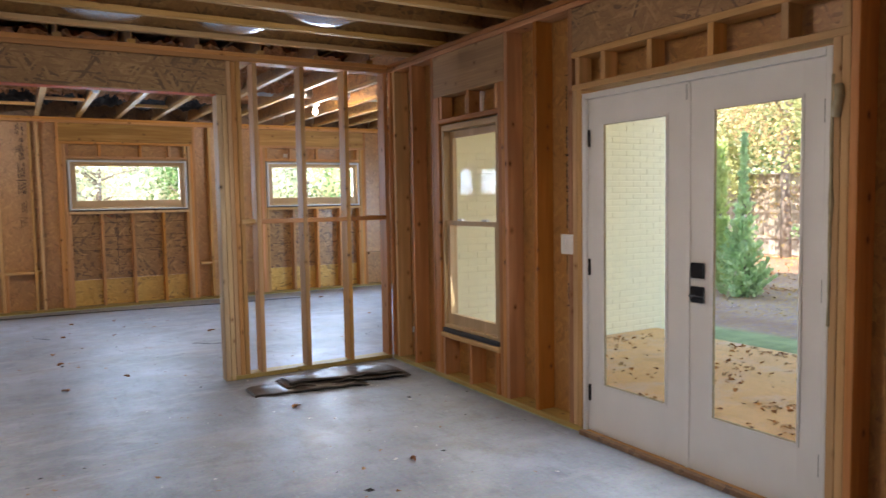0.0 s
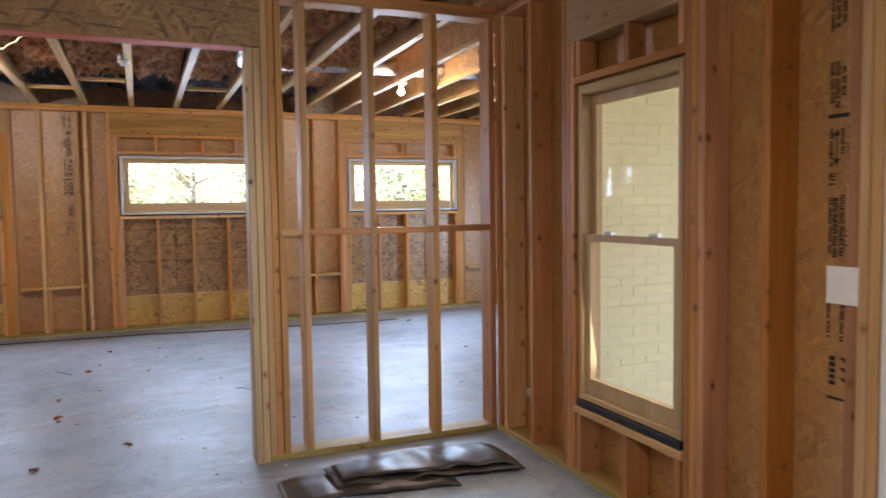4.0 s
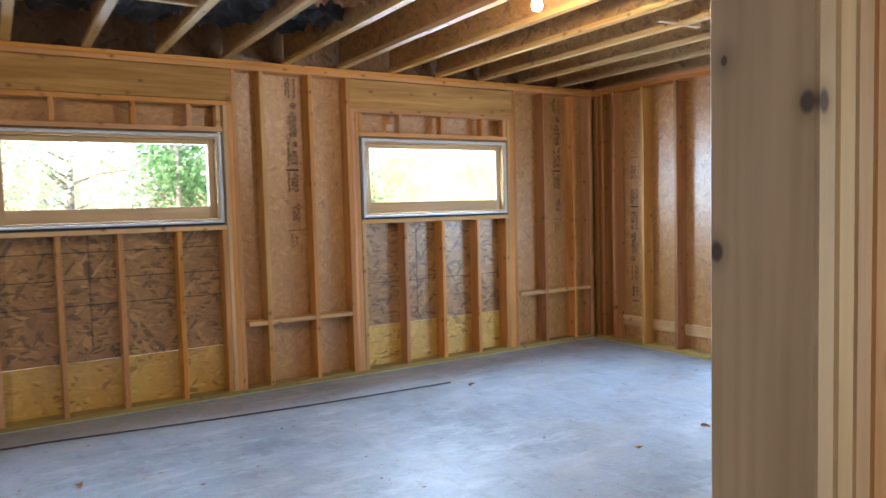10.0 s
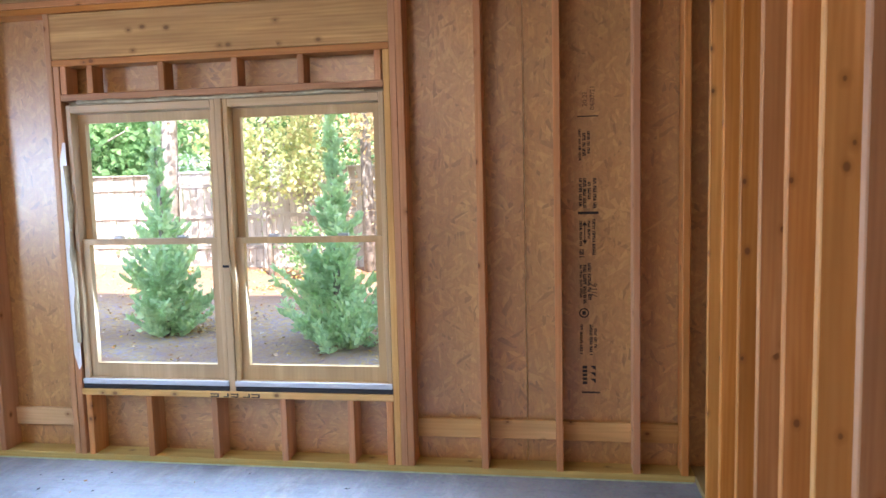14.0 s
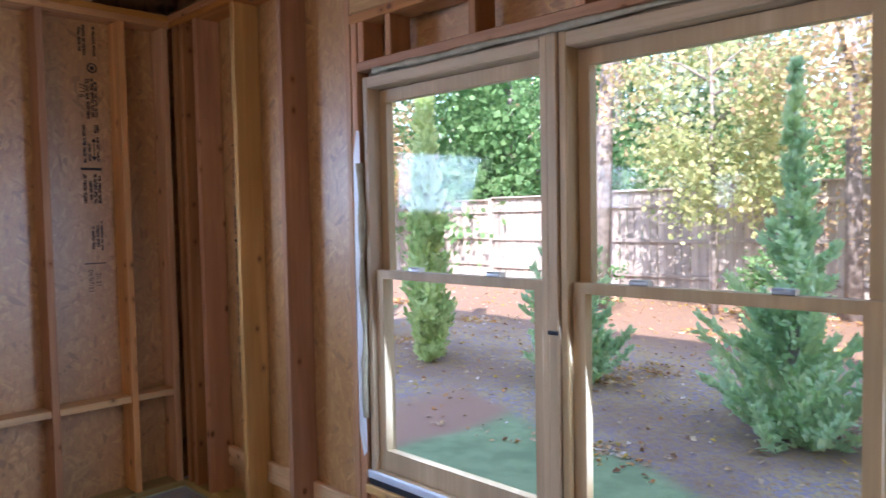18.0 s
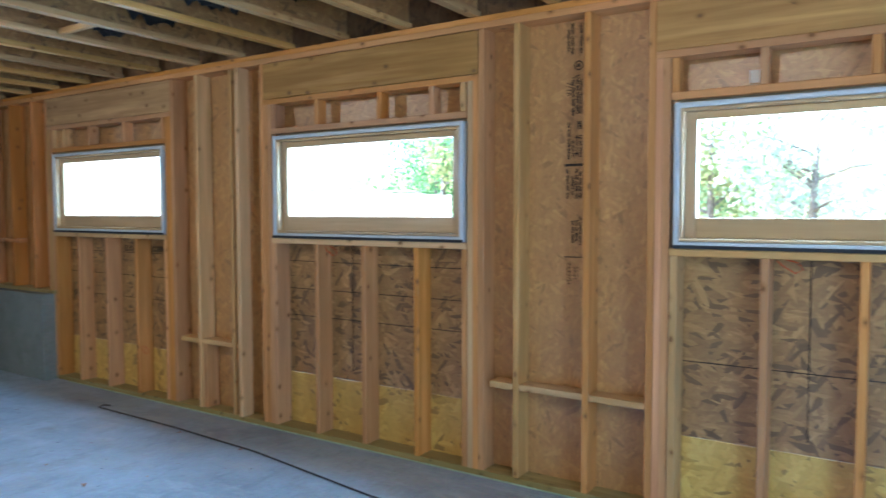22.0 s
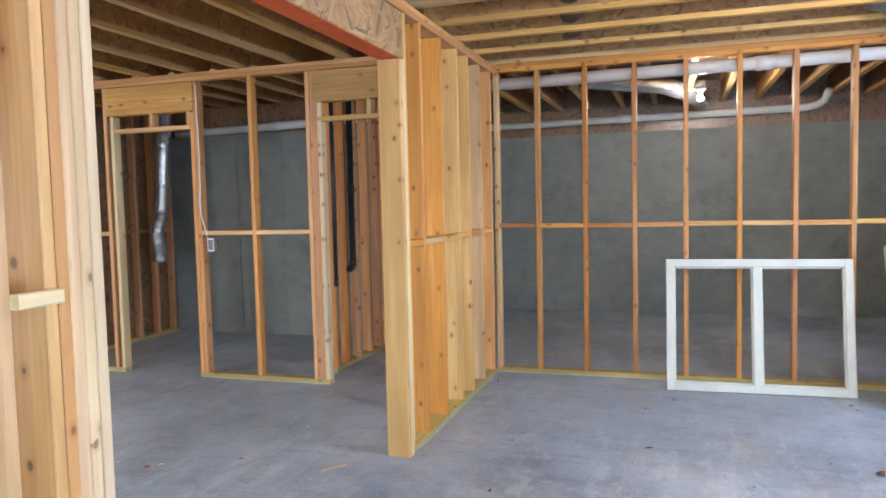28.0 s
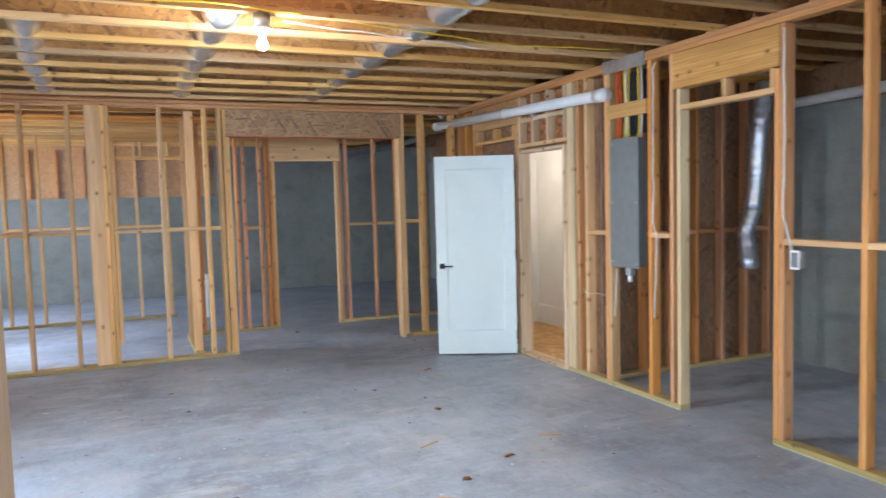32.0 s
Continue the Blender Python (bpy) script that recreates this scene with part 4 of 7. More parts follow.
# ---- windows and doors ----
def rect_frame(name, parent, plane, u0, u1, z0, z1, w, d0, d1, mat, label="", wz=None):
    """Four mitred-looking rails round an opening. plane: 'x' (frame lies in a wall x = const) or 'y'; d0..d1 its depth."""
    wz = wz or (w, w)
    for a, b, c, d in ((u0, u0 + w, z0, z1), (u1 - w, u1, z0, z1), (u0 + w, u1 - w, z1 - wz[1], z1), (u0 + w, u1 - w, z0, z0 + wz[0])):
        if plane == "y":
            board(name, a, b, d0, d1, c, d, mat, parent, label, 0)
        else:
            board(name, d0, d1, a, b, c, d, mat, parent, label, 0)


def glass(parent, plane, u0, u1, z0, z1, at, mat=None):
    bm = box_bm(u0, u1, at, at + 0.004, z0, z1) if plane == "y" else box_bm(at, at + 0.004, u0, u1, z0, z1)
    ob = part("pane", bm, mat or M_GLASS, parent)
    ob.visible_shadow = False
    return ob


def awning_window(name, a, b):
    w = thing(name, "white clad awning window with a pale wooden sash", "window", "", "structure")
    y = YB - 0.012
    rect_frame("window_frame", w, "y", a + 0.004, b - 0.004, 1.396, 2.112, 0.026, y, y + 0.155, M_VINYL, "white edge of the frame", (0.03, 0.024))
    rect_frame("jamb", w, "y", a + 0.031, b - 0.031, 1.428, 2.086, 0.016, y + 0.006, y + 0.12, M_SASH)
    rect_frame("sash", w, "y", a + 0.048, b - 0.048, 1.445, 2.069, 0.055, y + 0.05, y + 0.095, M_SASH, "pale pine sash", (0.10, 0.04))
    glass(w, "y", a + 0.10, b - 0.10, 1.54, 2.03, y + 0.075)
    board("sill_gasket", a + 0.002, b - 0.002, y - 0.006, y - 0.0005, 1.3925, 1.410, M_RUBBER, w, "black sill flashing", 0)
    return w


for i, (a, b) in enumerate(WIN_N):
    awning_window("window_%d" % (i + 1), a, b)


def hung_unit(w, u0, u1, z0, z1, zr, at):
    """One double hung window in a wall x = at: jamb, two sashes, panes, lock."""
    rect_frame("window_frame", w, "x", u0, u1, z0, z1, 0.03, at, at + 0.12, M_SASH, "pale wooden jamb", (0.03, 0.045))
    us = sash_part("upper_sash", w, "x", u0 + 0.032, u1 - 0.032, zr - 0.02, z1 - 0.05, 0.042, at + 0.062, at + 0.098, (0.032, 0.05))
    ls = sash_part("lower_sash", w, "x", u0 + 0.032, u1 - 0.032, z0 + 0.032, zr + 0.018, 0.045, at + 0.022, at + 0.058, (0.085, 0.034))
    glass(us, "x", u0 + 0.07, u1 - 0.07, zr + 0.008, z1 - 0.095, at + 0.08)
    glass(ls, "x", u0 + 0.074, u1 - 0.074, z0 + 0.113, zr - 0.014, at + 0.04)
    for u in (u0 + 0.012, u1 - 0.02):
        board("jamb_liner", at + 0.004, at + 0.06, u, u + 0.008, zr + 0.02, z1 - 0.05, M_SASH, w, "", 0)
    for k in (0.28, 0.72):
        board("sash_lock", at + 0.024, at + 0.056, u0 + (u1 - u0) * k - 0.03, u0 + (u1 - u0) * k + 0.03, zr + 0.019, zr + 0.035, M_STEEL, ls, "", 0)


def sash_part(name, w, plane, u0, u1, z0, z1, wd, d0, d1, wz, label=""):
    """One sash: four rails in one mesh."""
    bm = bmesh.new()
    for a, b, c, d in ((u0, u0 + wd, z0, z1), (u1 - wd, u1, z0, z1), (u0 + wd, u1 - wd, z1 - wz[1], z1), (u0 + wd, u1 - wd, z0, z0 + wz[0])):
        add_box(bm, *((a, b, d0, d1) if plane == "y" else (d0, d1, a, b)), c, d)
    bmesh.ops.recalc_face_normals(bm, faces=bm.faces[:])
    return part(name, bm, M_SASH, w, label)


tall = thing("window_4", "tall double hung window with a pale wooden frame", "window", "", "structure")
hung_unit(tall, WT[0] + 0.004, WT[1] - 0.004, 0.43, 2.07, 1.285, XF + 0.012)
board("sill_gasket", XF, XF + 0.12, WT[0] + 0.002, WT[1] - 0.002, 0.392, 0.428, M_RUBBER, tall, "black sill flashing", 0)
twin = thing("window_5", "twin double hung windows with pale wooden frames", "window", "", "structure")
hung_unit(twin, WE[0] + 0.004, 11.018, 0.475, 2.112, 1.315, XE + 0.012)
hung_unit(twin, 11.062, WE[1] - 0.004, 0.475, 2.112, 1.315, XE + 0.012)
board("mullion", XE + 0.004, XE + 0.13, 11.02, 11.06, 0.445, 2.115, M_SASH, twin, "", 0)
board("mullion_clip", XE - 0.004, XE + 0.004, 11.022, 11.058, 1.165, 1.178, M_BLACK, twin, "", 0)
board("sill_gasket", XE, XE + 0.12, WE[0] + 0.002, 11.018, 0.444, 0.472, M_RUBBER, twin, "black sill flashing", 0)
board("sill_gasket", XE, XE + 0.12, 11.062, WE[1] - 0.002, 0.444, 0.472, M_RUBBER, twin, "black sill flashing", 0)
board("sill_edge", XE - 0.006, XE + 0.011, WE[0] + 0.004, 11.018, 0.474, 0.505, M_VINYL, twin, "", 0)
board("sill_edge", XE - 0.006, XE + 0.011, 11.062, WE[1] - 0.004, 0.474, 0.505, M_VINYL, twin, "", 0)


def foam_bead(name, pts, r, label):
    """An uneven bead of cured foam."""
    P = [Vector(p) + Vector((rng.uniform(-0.004, 0.004),) * 3) for p in pts]
    ob = tube(name, P, [r * rng.uniform(0.6, 1.5) for _ in P], M_FOAM, None, label, 7)
    return tagged(ob, "", "foam")


foam_bead("foam_seal", [(XE + 0.002, WE[1] + 0.006 + 0.004 * math.sin(k), 0.72 + 0.075 * k) for k in range(15)], 0.013, "cream expanding foam along the window jamb")
bm = bmesh.new()
_flap = [(WE[1] + 0.002, 0.58), (WE[1] + 0.018, 0.56), (WE[1] + 0.045, 0.66), (WE[1] + 0.047, 1.2), (WE[1] + 0.044, 1.80), (WE[1] + 0.016, 1.90), (WE[1] + 0.002, 1.90)]
_fr = [bm.verts.new((XE - 0.004 - 0.003 * (k % 2), y, z)) for k, (y, z) in enumerate(_flap)]
_bk = [bm.verts.new((XE - 0.0015, y, z)) for y, z in _flap]
bm.faces.new(_fr)
bm.faces.new(_bk[::-1])
for k in range(len(_flap)):
    q = (k + 1) % len(_flap)
    bm.faces.new((_fr[q], _fr[k], _bk[k], _bk[q]))
bmesh.ops.recalc_face_normals(bm, faces=bm.faces)
tagged(part("flashing_flap", bm, M_PLASTIC, None, "white plastic flashing flap stapled beside the window jamb"), "", "flashing")
foam_bead("foam_seal", [(XE - 0.002, WE[0] + 0.1 + 0.1 * k, 2.124) for k in range(18)], 0.010, "cream expanding foam above the window")
foam_bead("foam_seal", [(XF - 0.004, WD[0] - 0.02, 1.80), (XF - 0.012, WD[0] - 0.03, 1.85), (XF - 0.012, WD[0] - 0.04, 1.88), (XF - 0.004, WD[0] - 0.03, 1.93)], 0.016, "blob of cured foam beside the door frame")
foam_bead("foam_seal", [(XF, WD[0] - 0.004, 0.9 + 0.09 * k) for k in range(13)], 0.008, "cream foam along the door jamb")


def gap_foam(w, plane, at, u0, u1, z0, z1, wide):
    """Foam packed between the window frame and the studs."""
    for a, b, c, d in ((u0 - wide, u0 + 0.003, z0, z1), (u1 - 0.003, u1 + wide, z0, z1), (u0, u1, z1 - 0.003, z1 + 0.03)):
        if plane == "x":
            board("foam_filler", at + 0.05, at + 0.11, a, b, c, d, M_FOAM, w, "cream foam packing", 0)
        else:
            board("foam_filler", a, b, at + 0.05, at + 0.11, c, d, M_FOAM, w, "cream foam packing", 0)


gap_foam(twin, "x", XE, WE[0] + 0.003, WE[1] - 0.003, 0.45, 2.113, 0.014)
gap_foam(tall, "x", XF, WT[0] + 0.003, WT[1] - 0.003, 0.40, 2.071, 0.020)
for i, (a, b) in enumerate(WIN_N):
    gap_foam(bpy.data.objects["window_%d" % (i + 1)], "y", YB, a + 0.003, b - 0.003, 1.395, 2.113, 0.020)


def french_leaf(root, y0, y1, glass_y):
    g0, g1 = glass_y
    x0, x1 = XF + 0.026, XF + 0.044
    leaf = part("door_leaf", box_bm(x0, x1, y0, g0, 0.03, 2.0625), M_WHITE, root, "white painted door leaf")
    bm = bmesh.new()
    add_box(bm, x0, x1, g1, y1, 0.03, 2.0625)
    add_box(bm, x0, x1, g0, g1, 1.905, 2.0625)
    add_box(bm, x0, x1, g0, g1, 0.03, 0.335)
    part("rails", bm, M_WHITE, leaf)
    rect_frame("glazing_bead", leaf, "x", g0 - 0.012, g1 + 0.012, 0.323, 1.917, 0.014, x0 - 0.006, x0 - 0.0005, M_WHITE)
    # added darker strips that dim the glare on the glass reveals
    rect_frame("glazing_gasket", leaf, "x", g0, g1, 0.335, 1.905, 0.004, x0 + 0.001, x1 - 0.001, M_FOAM)
    glass(leaf, "x", g0 + 0.0045, g1 - 0.0045, 0.3395, 1.9005, XF + 0.034)
    return leaf


fdoor = thing("door_1", "white french door with full glass panes and black handle", "door", "", "structure")
french_leaf(fdoor, 4.924, 5.686, (5.072, 5.552))
rf = french_leaf(fdoor, 4.184, 4.917, (4.30, 4.768))
rect_frame("door_frame", fdoor, "x", WD[0] + 0.002, WD[1] - 0.002, 0.0, 2.10, 0.03, XF + 0.004, XF + 0.13, M_WHITE, "white painted frame", (0.02, 0.036))
board("threshold", XF - 0.02, XF + 0.14, WD[0] + 0.033, WD[1] - 0.033, 0.0205, 0.028, M_LVL, fdoor, "brown threshold", 0)
board("sill_block", XF - 0.035, XF + 0.003, WD[0] + 0.01, WD[1] - 0.01, 0.0, 0.03, M_DECK, fdoor, "brown sill board", 0)
board("astragal", XF + 0.018, XF + 0.0255, 4.908, 4.934, 0.03, 2.05, M_WHITE, fdoor, "", 0)
for y in (5.662, 4.178):
    for z in (0.27, 1.05, 1.83):
        board("hinge", XF + 0.012, XF + 0.026, y, y + 0.014, z - 0.05, z + 0.05, M_BLACK if y > 5 else M_PANELGREY, fdoor, "dark hinge", 0)
for z, s in ((1.09, 0.04), (0.965, 0.042)):
    part("lock_plate", box_bm(XF + 0.008, XF + 0.0255, 4.855 - s, 4.855 + s, z - s, z + s, 0.006, 2), M_BLACK, rf, "square black lock plate")
tube("lever", [(XF + 0.01, 4.865, 0.962), (XF - 0.03, 4.865, 0.962), (XF - 0.034, 4.83, 0.961), (XF - 0.034, 4.775, 0.958)], 0.0065, M_BLACK, rf, "black lever handle")
board("flush_bolt", XF + 0.016, XF + 0.0255, 4.925, 4.94, 1.97, 2.05, M_STEEL, fdoor, "", 0)

# hall door, standing open
hd = thing("door_2", "white panelled door standing open on black hinges", "door", "", "structure", Matrix.Translation((0.235, 2.775, 0.018)) @ Euler((0, 0, math.atan2(-0.37, 0.74))).to_matrix().to_4x4())
bm = bmesh.new()
L, T, H = 0.81, 0.036, 2.03
for a, b, c, d in ((0, 0.11, 0, H), (L - 0.11, L, 0, H), (0.11, L - 0.11, H - 0.13, H), (0.11, L - 0.11, 0, 0.24)):
    add_box(bm, a, b, -T / 2, T / 2, c, d)
hleaf = part("door_leaf", bm, M_DOORPAINT, hd, "white painted stiles and rails")
part("panel", box_bm(0.11, L - 0.11, -T / 2 + 0.012, T / 2 - 0.012, 0.24, H - 0.13), M_DOORPAINT, hleaf, "recessed white panel")
for s in (-1, 1):
    part("rosette", box_bm(L - 0.085, L - 0.03, min(s * T / 2, s * (T / 2 + 0.008)), max(s * T / 2, s * (T / 2 + 0.008)), 0.885, 0.94, 0.002), M_BLACK, hleaf)
    tube("lever", [(L - 0.058, s * T / 2, 0.912), (L - 0.058, s * (T / 2 + 0.045), 0.912), (L - 0.09, s * (T / 2 + 0.05), 0.912), (L - 0.17, s * (T / 2 + 0.05), 0.912)], 0.008, M_BLACK, hleaf, "black lever handle")
for z in (0.2, 1.02, 1.83):
    part("hinge", box_bm(-0.012, 0.004, -0.012, 0.024, z - 0.05, z + 0.05, 0.002), M_BLACK, hd, "black hinge")
hf = thing("door_frame", "bare wooden door frame in the hall wall", "door frame", "", "structure")
for a, b in ((2.745, 2.775), (3.565, 3.595)):
    board("jamb", XH - 0.10, XH + 0.03, a, b, 0.0, 2.09, M_GREYWOOD, hf, "", 0)
board("head", XH - 0.10, XH + 0.03, 2.775, 3.565, 2.06, 2.09, M_GREYWOOD, hf, "", 0)
board("threshold", XH - 0.12, XH + 0.04, 2.775, 3.565, 0.002, 0.022, M_GREYWOOD, hf, "", 0)

for s in (-1, 1):
    bm = bmesh.new()
    rings = []
    for inset, deep in ((0.0, 0.0015), (0.004, 0.009), (0.020, 0.0115)):
        u0, u1, z0, z1 = 0.11 + inset, L - 0.11 - inset, 0.24 + inset, H - 0.13 - inset
        rings.append([bm.verts.new((u, s * (T / 2 - deep), z)) for u, z in ((u0, z0), (u1, z0), (u1, z1), (u0, z1))])
    for lo, hi in zip(rings, rings[1:]):
        for k in range(4):
            q = (k + 1) % 4
            bm.faces.new((lo[k], lo[q], hi[q], hi[k]) if s < 0 else (lo[q], lo[k], hi[k], hi[q]))
    part("moulding", bm, M_DOORPAINT, hleaf, "stepped panel moulding")

# lit stair hall behind that door
for a, b in ((1.3, 2.715), (3.602, 3.98)):
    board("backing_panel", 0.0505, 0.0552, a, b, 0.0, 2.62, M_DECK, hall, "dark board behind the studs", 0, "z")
stair = wall_root("wall_stair_hall", "cream painted walls of the lit stair hall")
for args in ((-1.0, -0.95, 1.25, 3.98, 0.0, 2.4), (-0.95, 0.03, 1.2, 1.25, 0.0, 2.4), (-0.95, 0.03, 3.93, 3.98, 0.0, 2.4), (-1.0, 0.04, 1.2, 3.98, 2.4, 2.45)):
    part("wall_panel", box_bm(*args), M_CREAM, stair)
part("wall_panel", box_bm(0.034, 0.05, 1.25, 2.74, 0.0, 2.4), M_CREAM, stair)
part("wall_panel", box_bm(0.034, 0.05, 3.60, 3.93, 0.0, 2.4), M_CREAM, stair)
part("stair_floor", box_bm(-0.95, 0.03, 1.25, 3.93, 0.002, 0.012), M_LVL, stair, "brown wooden floor")
board("baseboard", -0.949, -0.935, 1.26, 3.92, 0.013, 0.25, M_CREAM, stair, "", 0)
for a, b, c, d in ((1.9, 2.02, 0.02, 2.05), (2.62, 2.74, 0.02, 2.05), (2.02, 2.62, 1.93, 2.05), (2.02, 2.62, 0.45, 0.6), (2.02, 2.62, 0.02, 0.2)):
    part("door_stile", box_bm(-0.948, -0.926, a, b, c, d, 0.002), M_CREAM, stair, "cream painted door stile")
hall_bulb = bpy.data.lights.new("stair_light", "POINT")
hall_bulb.energy, hall_bulb.color, hall_bulb.shadow_soft_size = 0.9, (1.0, 0.95, 0.88), 0.08
new("stair_light", hall_bulb).location = (-0.45, 2.3, 2.2)

# ---- bare bulbs ----
def bulb_fixture(x, y, watts, z=2.53, hanger=None, down=0.0):
    t = thing("light_bulb", "lit bare bulb in a white porcelain holder under a joist", "light bulb", "bare bulbs on the ceiling", "", Matrix.Translation((x, y, z)))
    bm = bmesh.new()
    bmesh.ops.create_uvsphere(bm, u_segments=20, v_segments=14, radius=0.031)
    for v in bm.verts:
        if v.co.z > 0:
            v.co.x *= 1 - 0.45 * v.co.z / 0.031
            v.co.y *= 1 - 0.45 * v.co.z / 0.031
            v.co.z *= 1.7
    b = part("bulb", bm, M_BULB, t, "glowing bulb", True)
    b.visible_shadow = False
    jb = tube("junction_box", [(0, 0, 0.1), (0, 0, max(JB - z - 0.001, 0.104) if not hanger else 0.16)], 0.05, M_STEEL, t, "galvanised junction box", 12)
    tube("holder", [(0, 0, 0.045), (0, 0, 0.075), (0, 0, 0.08), (0, 0, 0.1)], [0.022, 0.026, 0.055, 0.06], M_PLASTIC, jb, "white porcelain holder", 20)
    if hanger:
        board("bar_hanger", hanger[0] - x, hanger[1] - x, -0.012, 0.012, 0.15, 0.154, M_STEEL, t, "", 0)
    la = bpy.data.lights.new("bulb_light", "POINT")
    la.energy, la.color, la.shadow_soft_size = watts, (1.0, 0.86, 0.68), 0.035
    lo = new("bulb_light", la)
    lo.location = (x, y, z - 0.005)
    if down:
        # the holder keeps part of the light from the joists
        sp = bpy.data.lights.new("bulb_light", "SPOT")
        sp.energy, sp.color, sp.shadow_soft_size = down, (1.0, 0.92, 0.80), 0.035
        sp.spot_size, sp.spot_blend = radians(178), 0.6
        la.color = (1.0, 0.92, 0.80)
        new("bulb_light", sp).location = (x, y, z - 0.03)
    return t


BULB = 6.4
bulb_fixture(2.03, 11.03, BULB * 0.68, 2.61, (1.865, 2.335), BULB * 0.45)
bulb_fixture(5.85, 11.05, BULB * 0.78, 2.603)
bulb_fixture(-2.4, 10.24, 2.3)
bulb_fixture(3.08, 4.92, BULB * 0.42, 2.53, None, BULB * 1.0)
sock = thing("lamp_socket", "empty white lamp socket hanging under the joists", "lamp socket", "", "", Matrix.Translation((3.32, 10.8, 2.70)))
sbox = tube("junction_box", [(0, 0, 0.0), (0, 0, 0.07)], 0.045, M_STEEL, sock, "", 12)
tube("socket", [(0, 0, -0.04), (0, 0, -0.015), (0, 0, -0.012), (0, 0, 0)], [0.03, 0.034, 0.05, 0.05], M_PLASTIC, sbox, "white socket", 16)

# ---- ducts and pipes ----
def flex(name, pts, r, label, ridges=26, mat=None, amp=1.0):
    P = [Vector(p) for p in pts]
    out, rad = [], []
    for a, b in zip(P, P[1:]):
        n = max(4, int((b - a).length * ridges))
        for k in range(n):
            out.append(a.lerp(b, k / n))
            rad.append(r * (1 + amp * ((0.05 if k % 2 else -0.03) + rng.uniform(-0.03, 0.03))))
    return tagged(tube(name, out + [P[-1]], rad + [r], mat or M_FOIL, None, label, 16), "", "duct")


flex("flexible_duct", [(3.95, 9.3, 2.84), (4.30, 10.6, 2.84), (4.33, 11.05, 2.83), (4.36, 11.3, 2.90)], 0.085, "shiny foil flexible duct between the joists")
tagged(tube("air_duct", [(4.62, 11.25, 2.86), (6.9, 11.12, 2.86)], 0.075, M_STEEL, None, "galvanised round duct through the joists", 18), "", "duct")
flex("flexible_duct", [(-1.5, 4.34, 2.6), (-1.42, 4.34, 2.2), (-1.40, 4.33, 1.75), (-1.37, 4.32, 1.45), (-1.30, 4.3, 1.25), (-1.36, 4.29, 1.0), (-1.37, 4.28, 0.92)], 0.082, "crinkled foil flexible duct hanging in the closet", 44, None, 2.2)
flex("flexible_duct", [(-1.2, 9.2, 2.62), (-2.2, 9.9, 2.66), (-2.9, 10.2, 2.62), (-3.7, 10.3, 2.66)], 0.09, "foil flexible duct under the utility ceiling")

flex("flexible_duct", [(0.95, -2.45, 2.60), (0.4, -2.5, 2.47), (0.0, -2.5, 2.52), (-0.45, -2.55, 2.62), (-0.9, -2.6, 2.74)], 0.085, "foil flexible duct sagging under the far joists", 40, None, 1.8)


tagged(tube("air_duct", [(-0.4, 9.2, 2.85), (0.8, 9.34, 2.845), (2.1, 9.5, 2.85)], 0.085, M_ABS, None, "black sleeved duct running through the joist webs", 16), "", "duct")


def duct_belly(x, y, rx, ry, label="foil duct sagging below the joists"):
    bm = bmesh.new()
    bmesh.ops.create_uvsphere(bm, u_segments=22, v_segments=12, radius=1.0)
    for v in bm.verts:
        n = noise.noise(Vector((v.co.x * 4 + x, v.co.y * 4 + y, v.co.z * 4)))
        v.co = Vector((v.co.x * rx, v.co.y * (ry if y > 8.3 and rx < ry else 0.235), v.co.z * 0.11)) * (1 + 0.08 * n)
    ob = part("duct_wrap", bm, M_DARKFOIL if rx < ry else M_FOIL, None, label, True)
    if y < 8.3:
        y = 1.67 + 0.5 * round((y - 1.67) / 0.5)
    ob.location = (x, y, JB + (0.04 if rx < ry else 0.115))
    return tagged(ob, "", "duct", "duct sections between joists")


for x, y, rx, ry in ((0.24, 11.6, 0.2, 0.48), (7.75, 10.97, 0.26, 0.18), (3.1, 7.72, 0.3, 0.16), (3.95, 7.76, 0.3, 0.16), (4.45, 6.95, 0.3, 0.17),
                     (3.1, 5.67, 0.24, 0.15)):
    duct_belly(x, y, rx, ry)
for pts in (((1.96, 1.35), (1.97, 2.9), (1.95, 4.2), (1.97, 5.75)), ((3.29, 1.35), (3.30, 2.6), (3.27, 3.7), (3.25, 4.62)), ((4.50, 1.35), (4.46, 2.9), (4.35, 4.4))):
    flex("insulated_duct", [(x, y, JB + 0.115) for x, y in pts], 0.112, "grey foil wrapped duct running through the joist webs", 9)


def pipe(name, pts, r, mat, label, cat="pipe", joints=()):
    t = thing(name, label, cat)
    run = tube("run", pts, r, mat, t, "", 14)
    for a, b in joints:
        tube("coupling", [a, b], r * 1.16, mat, run, "", 14)
    return t


pipe("drain_pipe", [(0.20, 0.75, 2.54), (0.20, 4.26, 2.44)], 0.048, M_PVC, "white plastic drain pipe along the hall wall", "pipe", (((0.20, 4.14, 2.443), (0.20, 4.28, 2.439)), ((0.20, 2.5, 2.49), (0.20, 2.6, 2.487)), ((0.20, 0.72, 2.541), (0.20, 0.86, 2.537))))
pipe("drain_pipe", [(0.22, 0.98, 2.66), (0.25, 0.72, 2.80)], 0.045, M_PVC, "short white plastic pipe rising to the joists", "pipe", (((0.22, 0.98, 2.66), (0.225, 0.93, 2.69)),))
pipe("drain_pipe", [(-0.78, 8.2, 2.55), (-0.78, 13.5, 2.60)], 0.052, M_PVC, "white plastic drain pipe behind the studs", "pipe", (((-0.78, 10.6, 2.572), (-0.78, 10.75, 2.574)),))
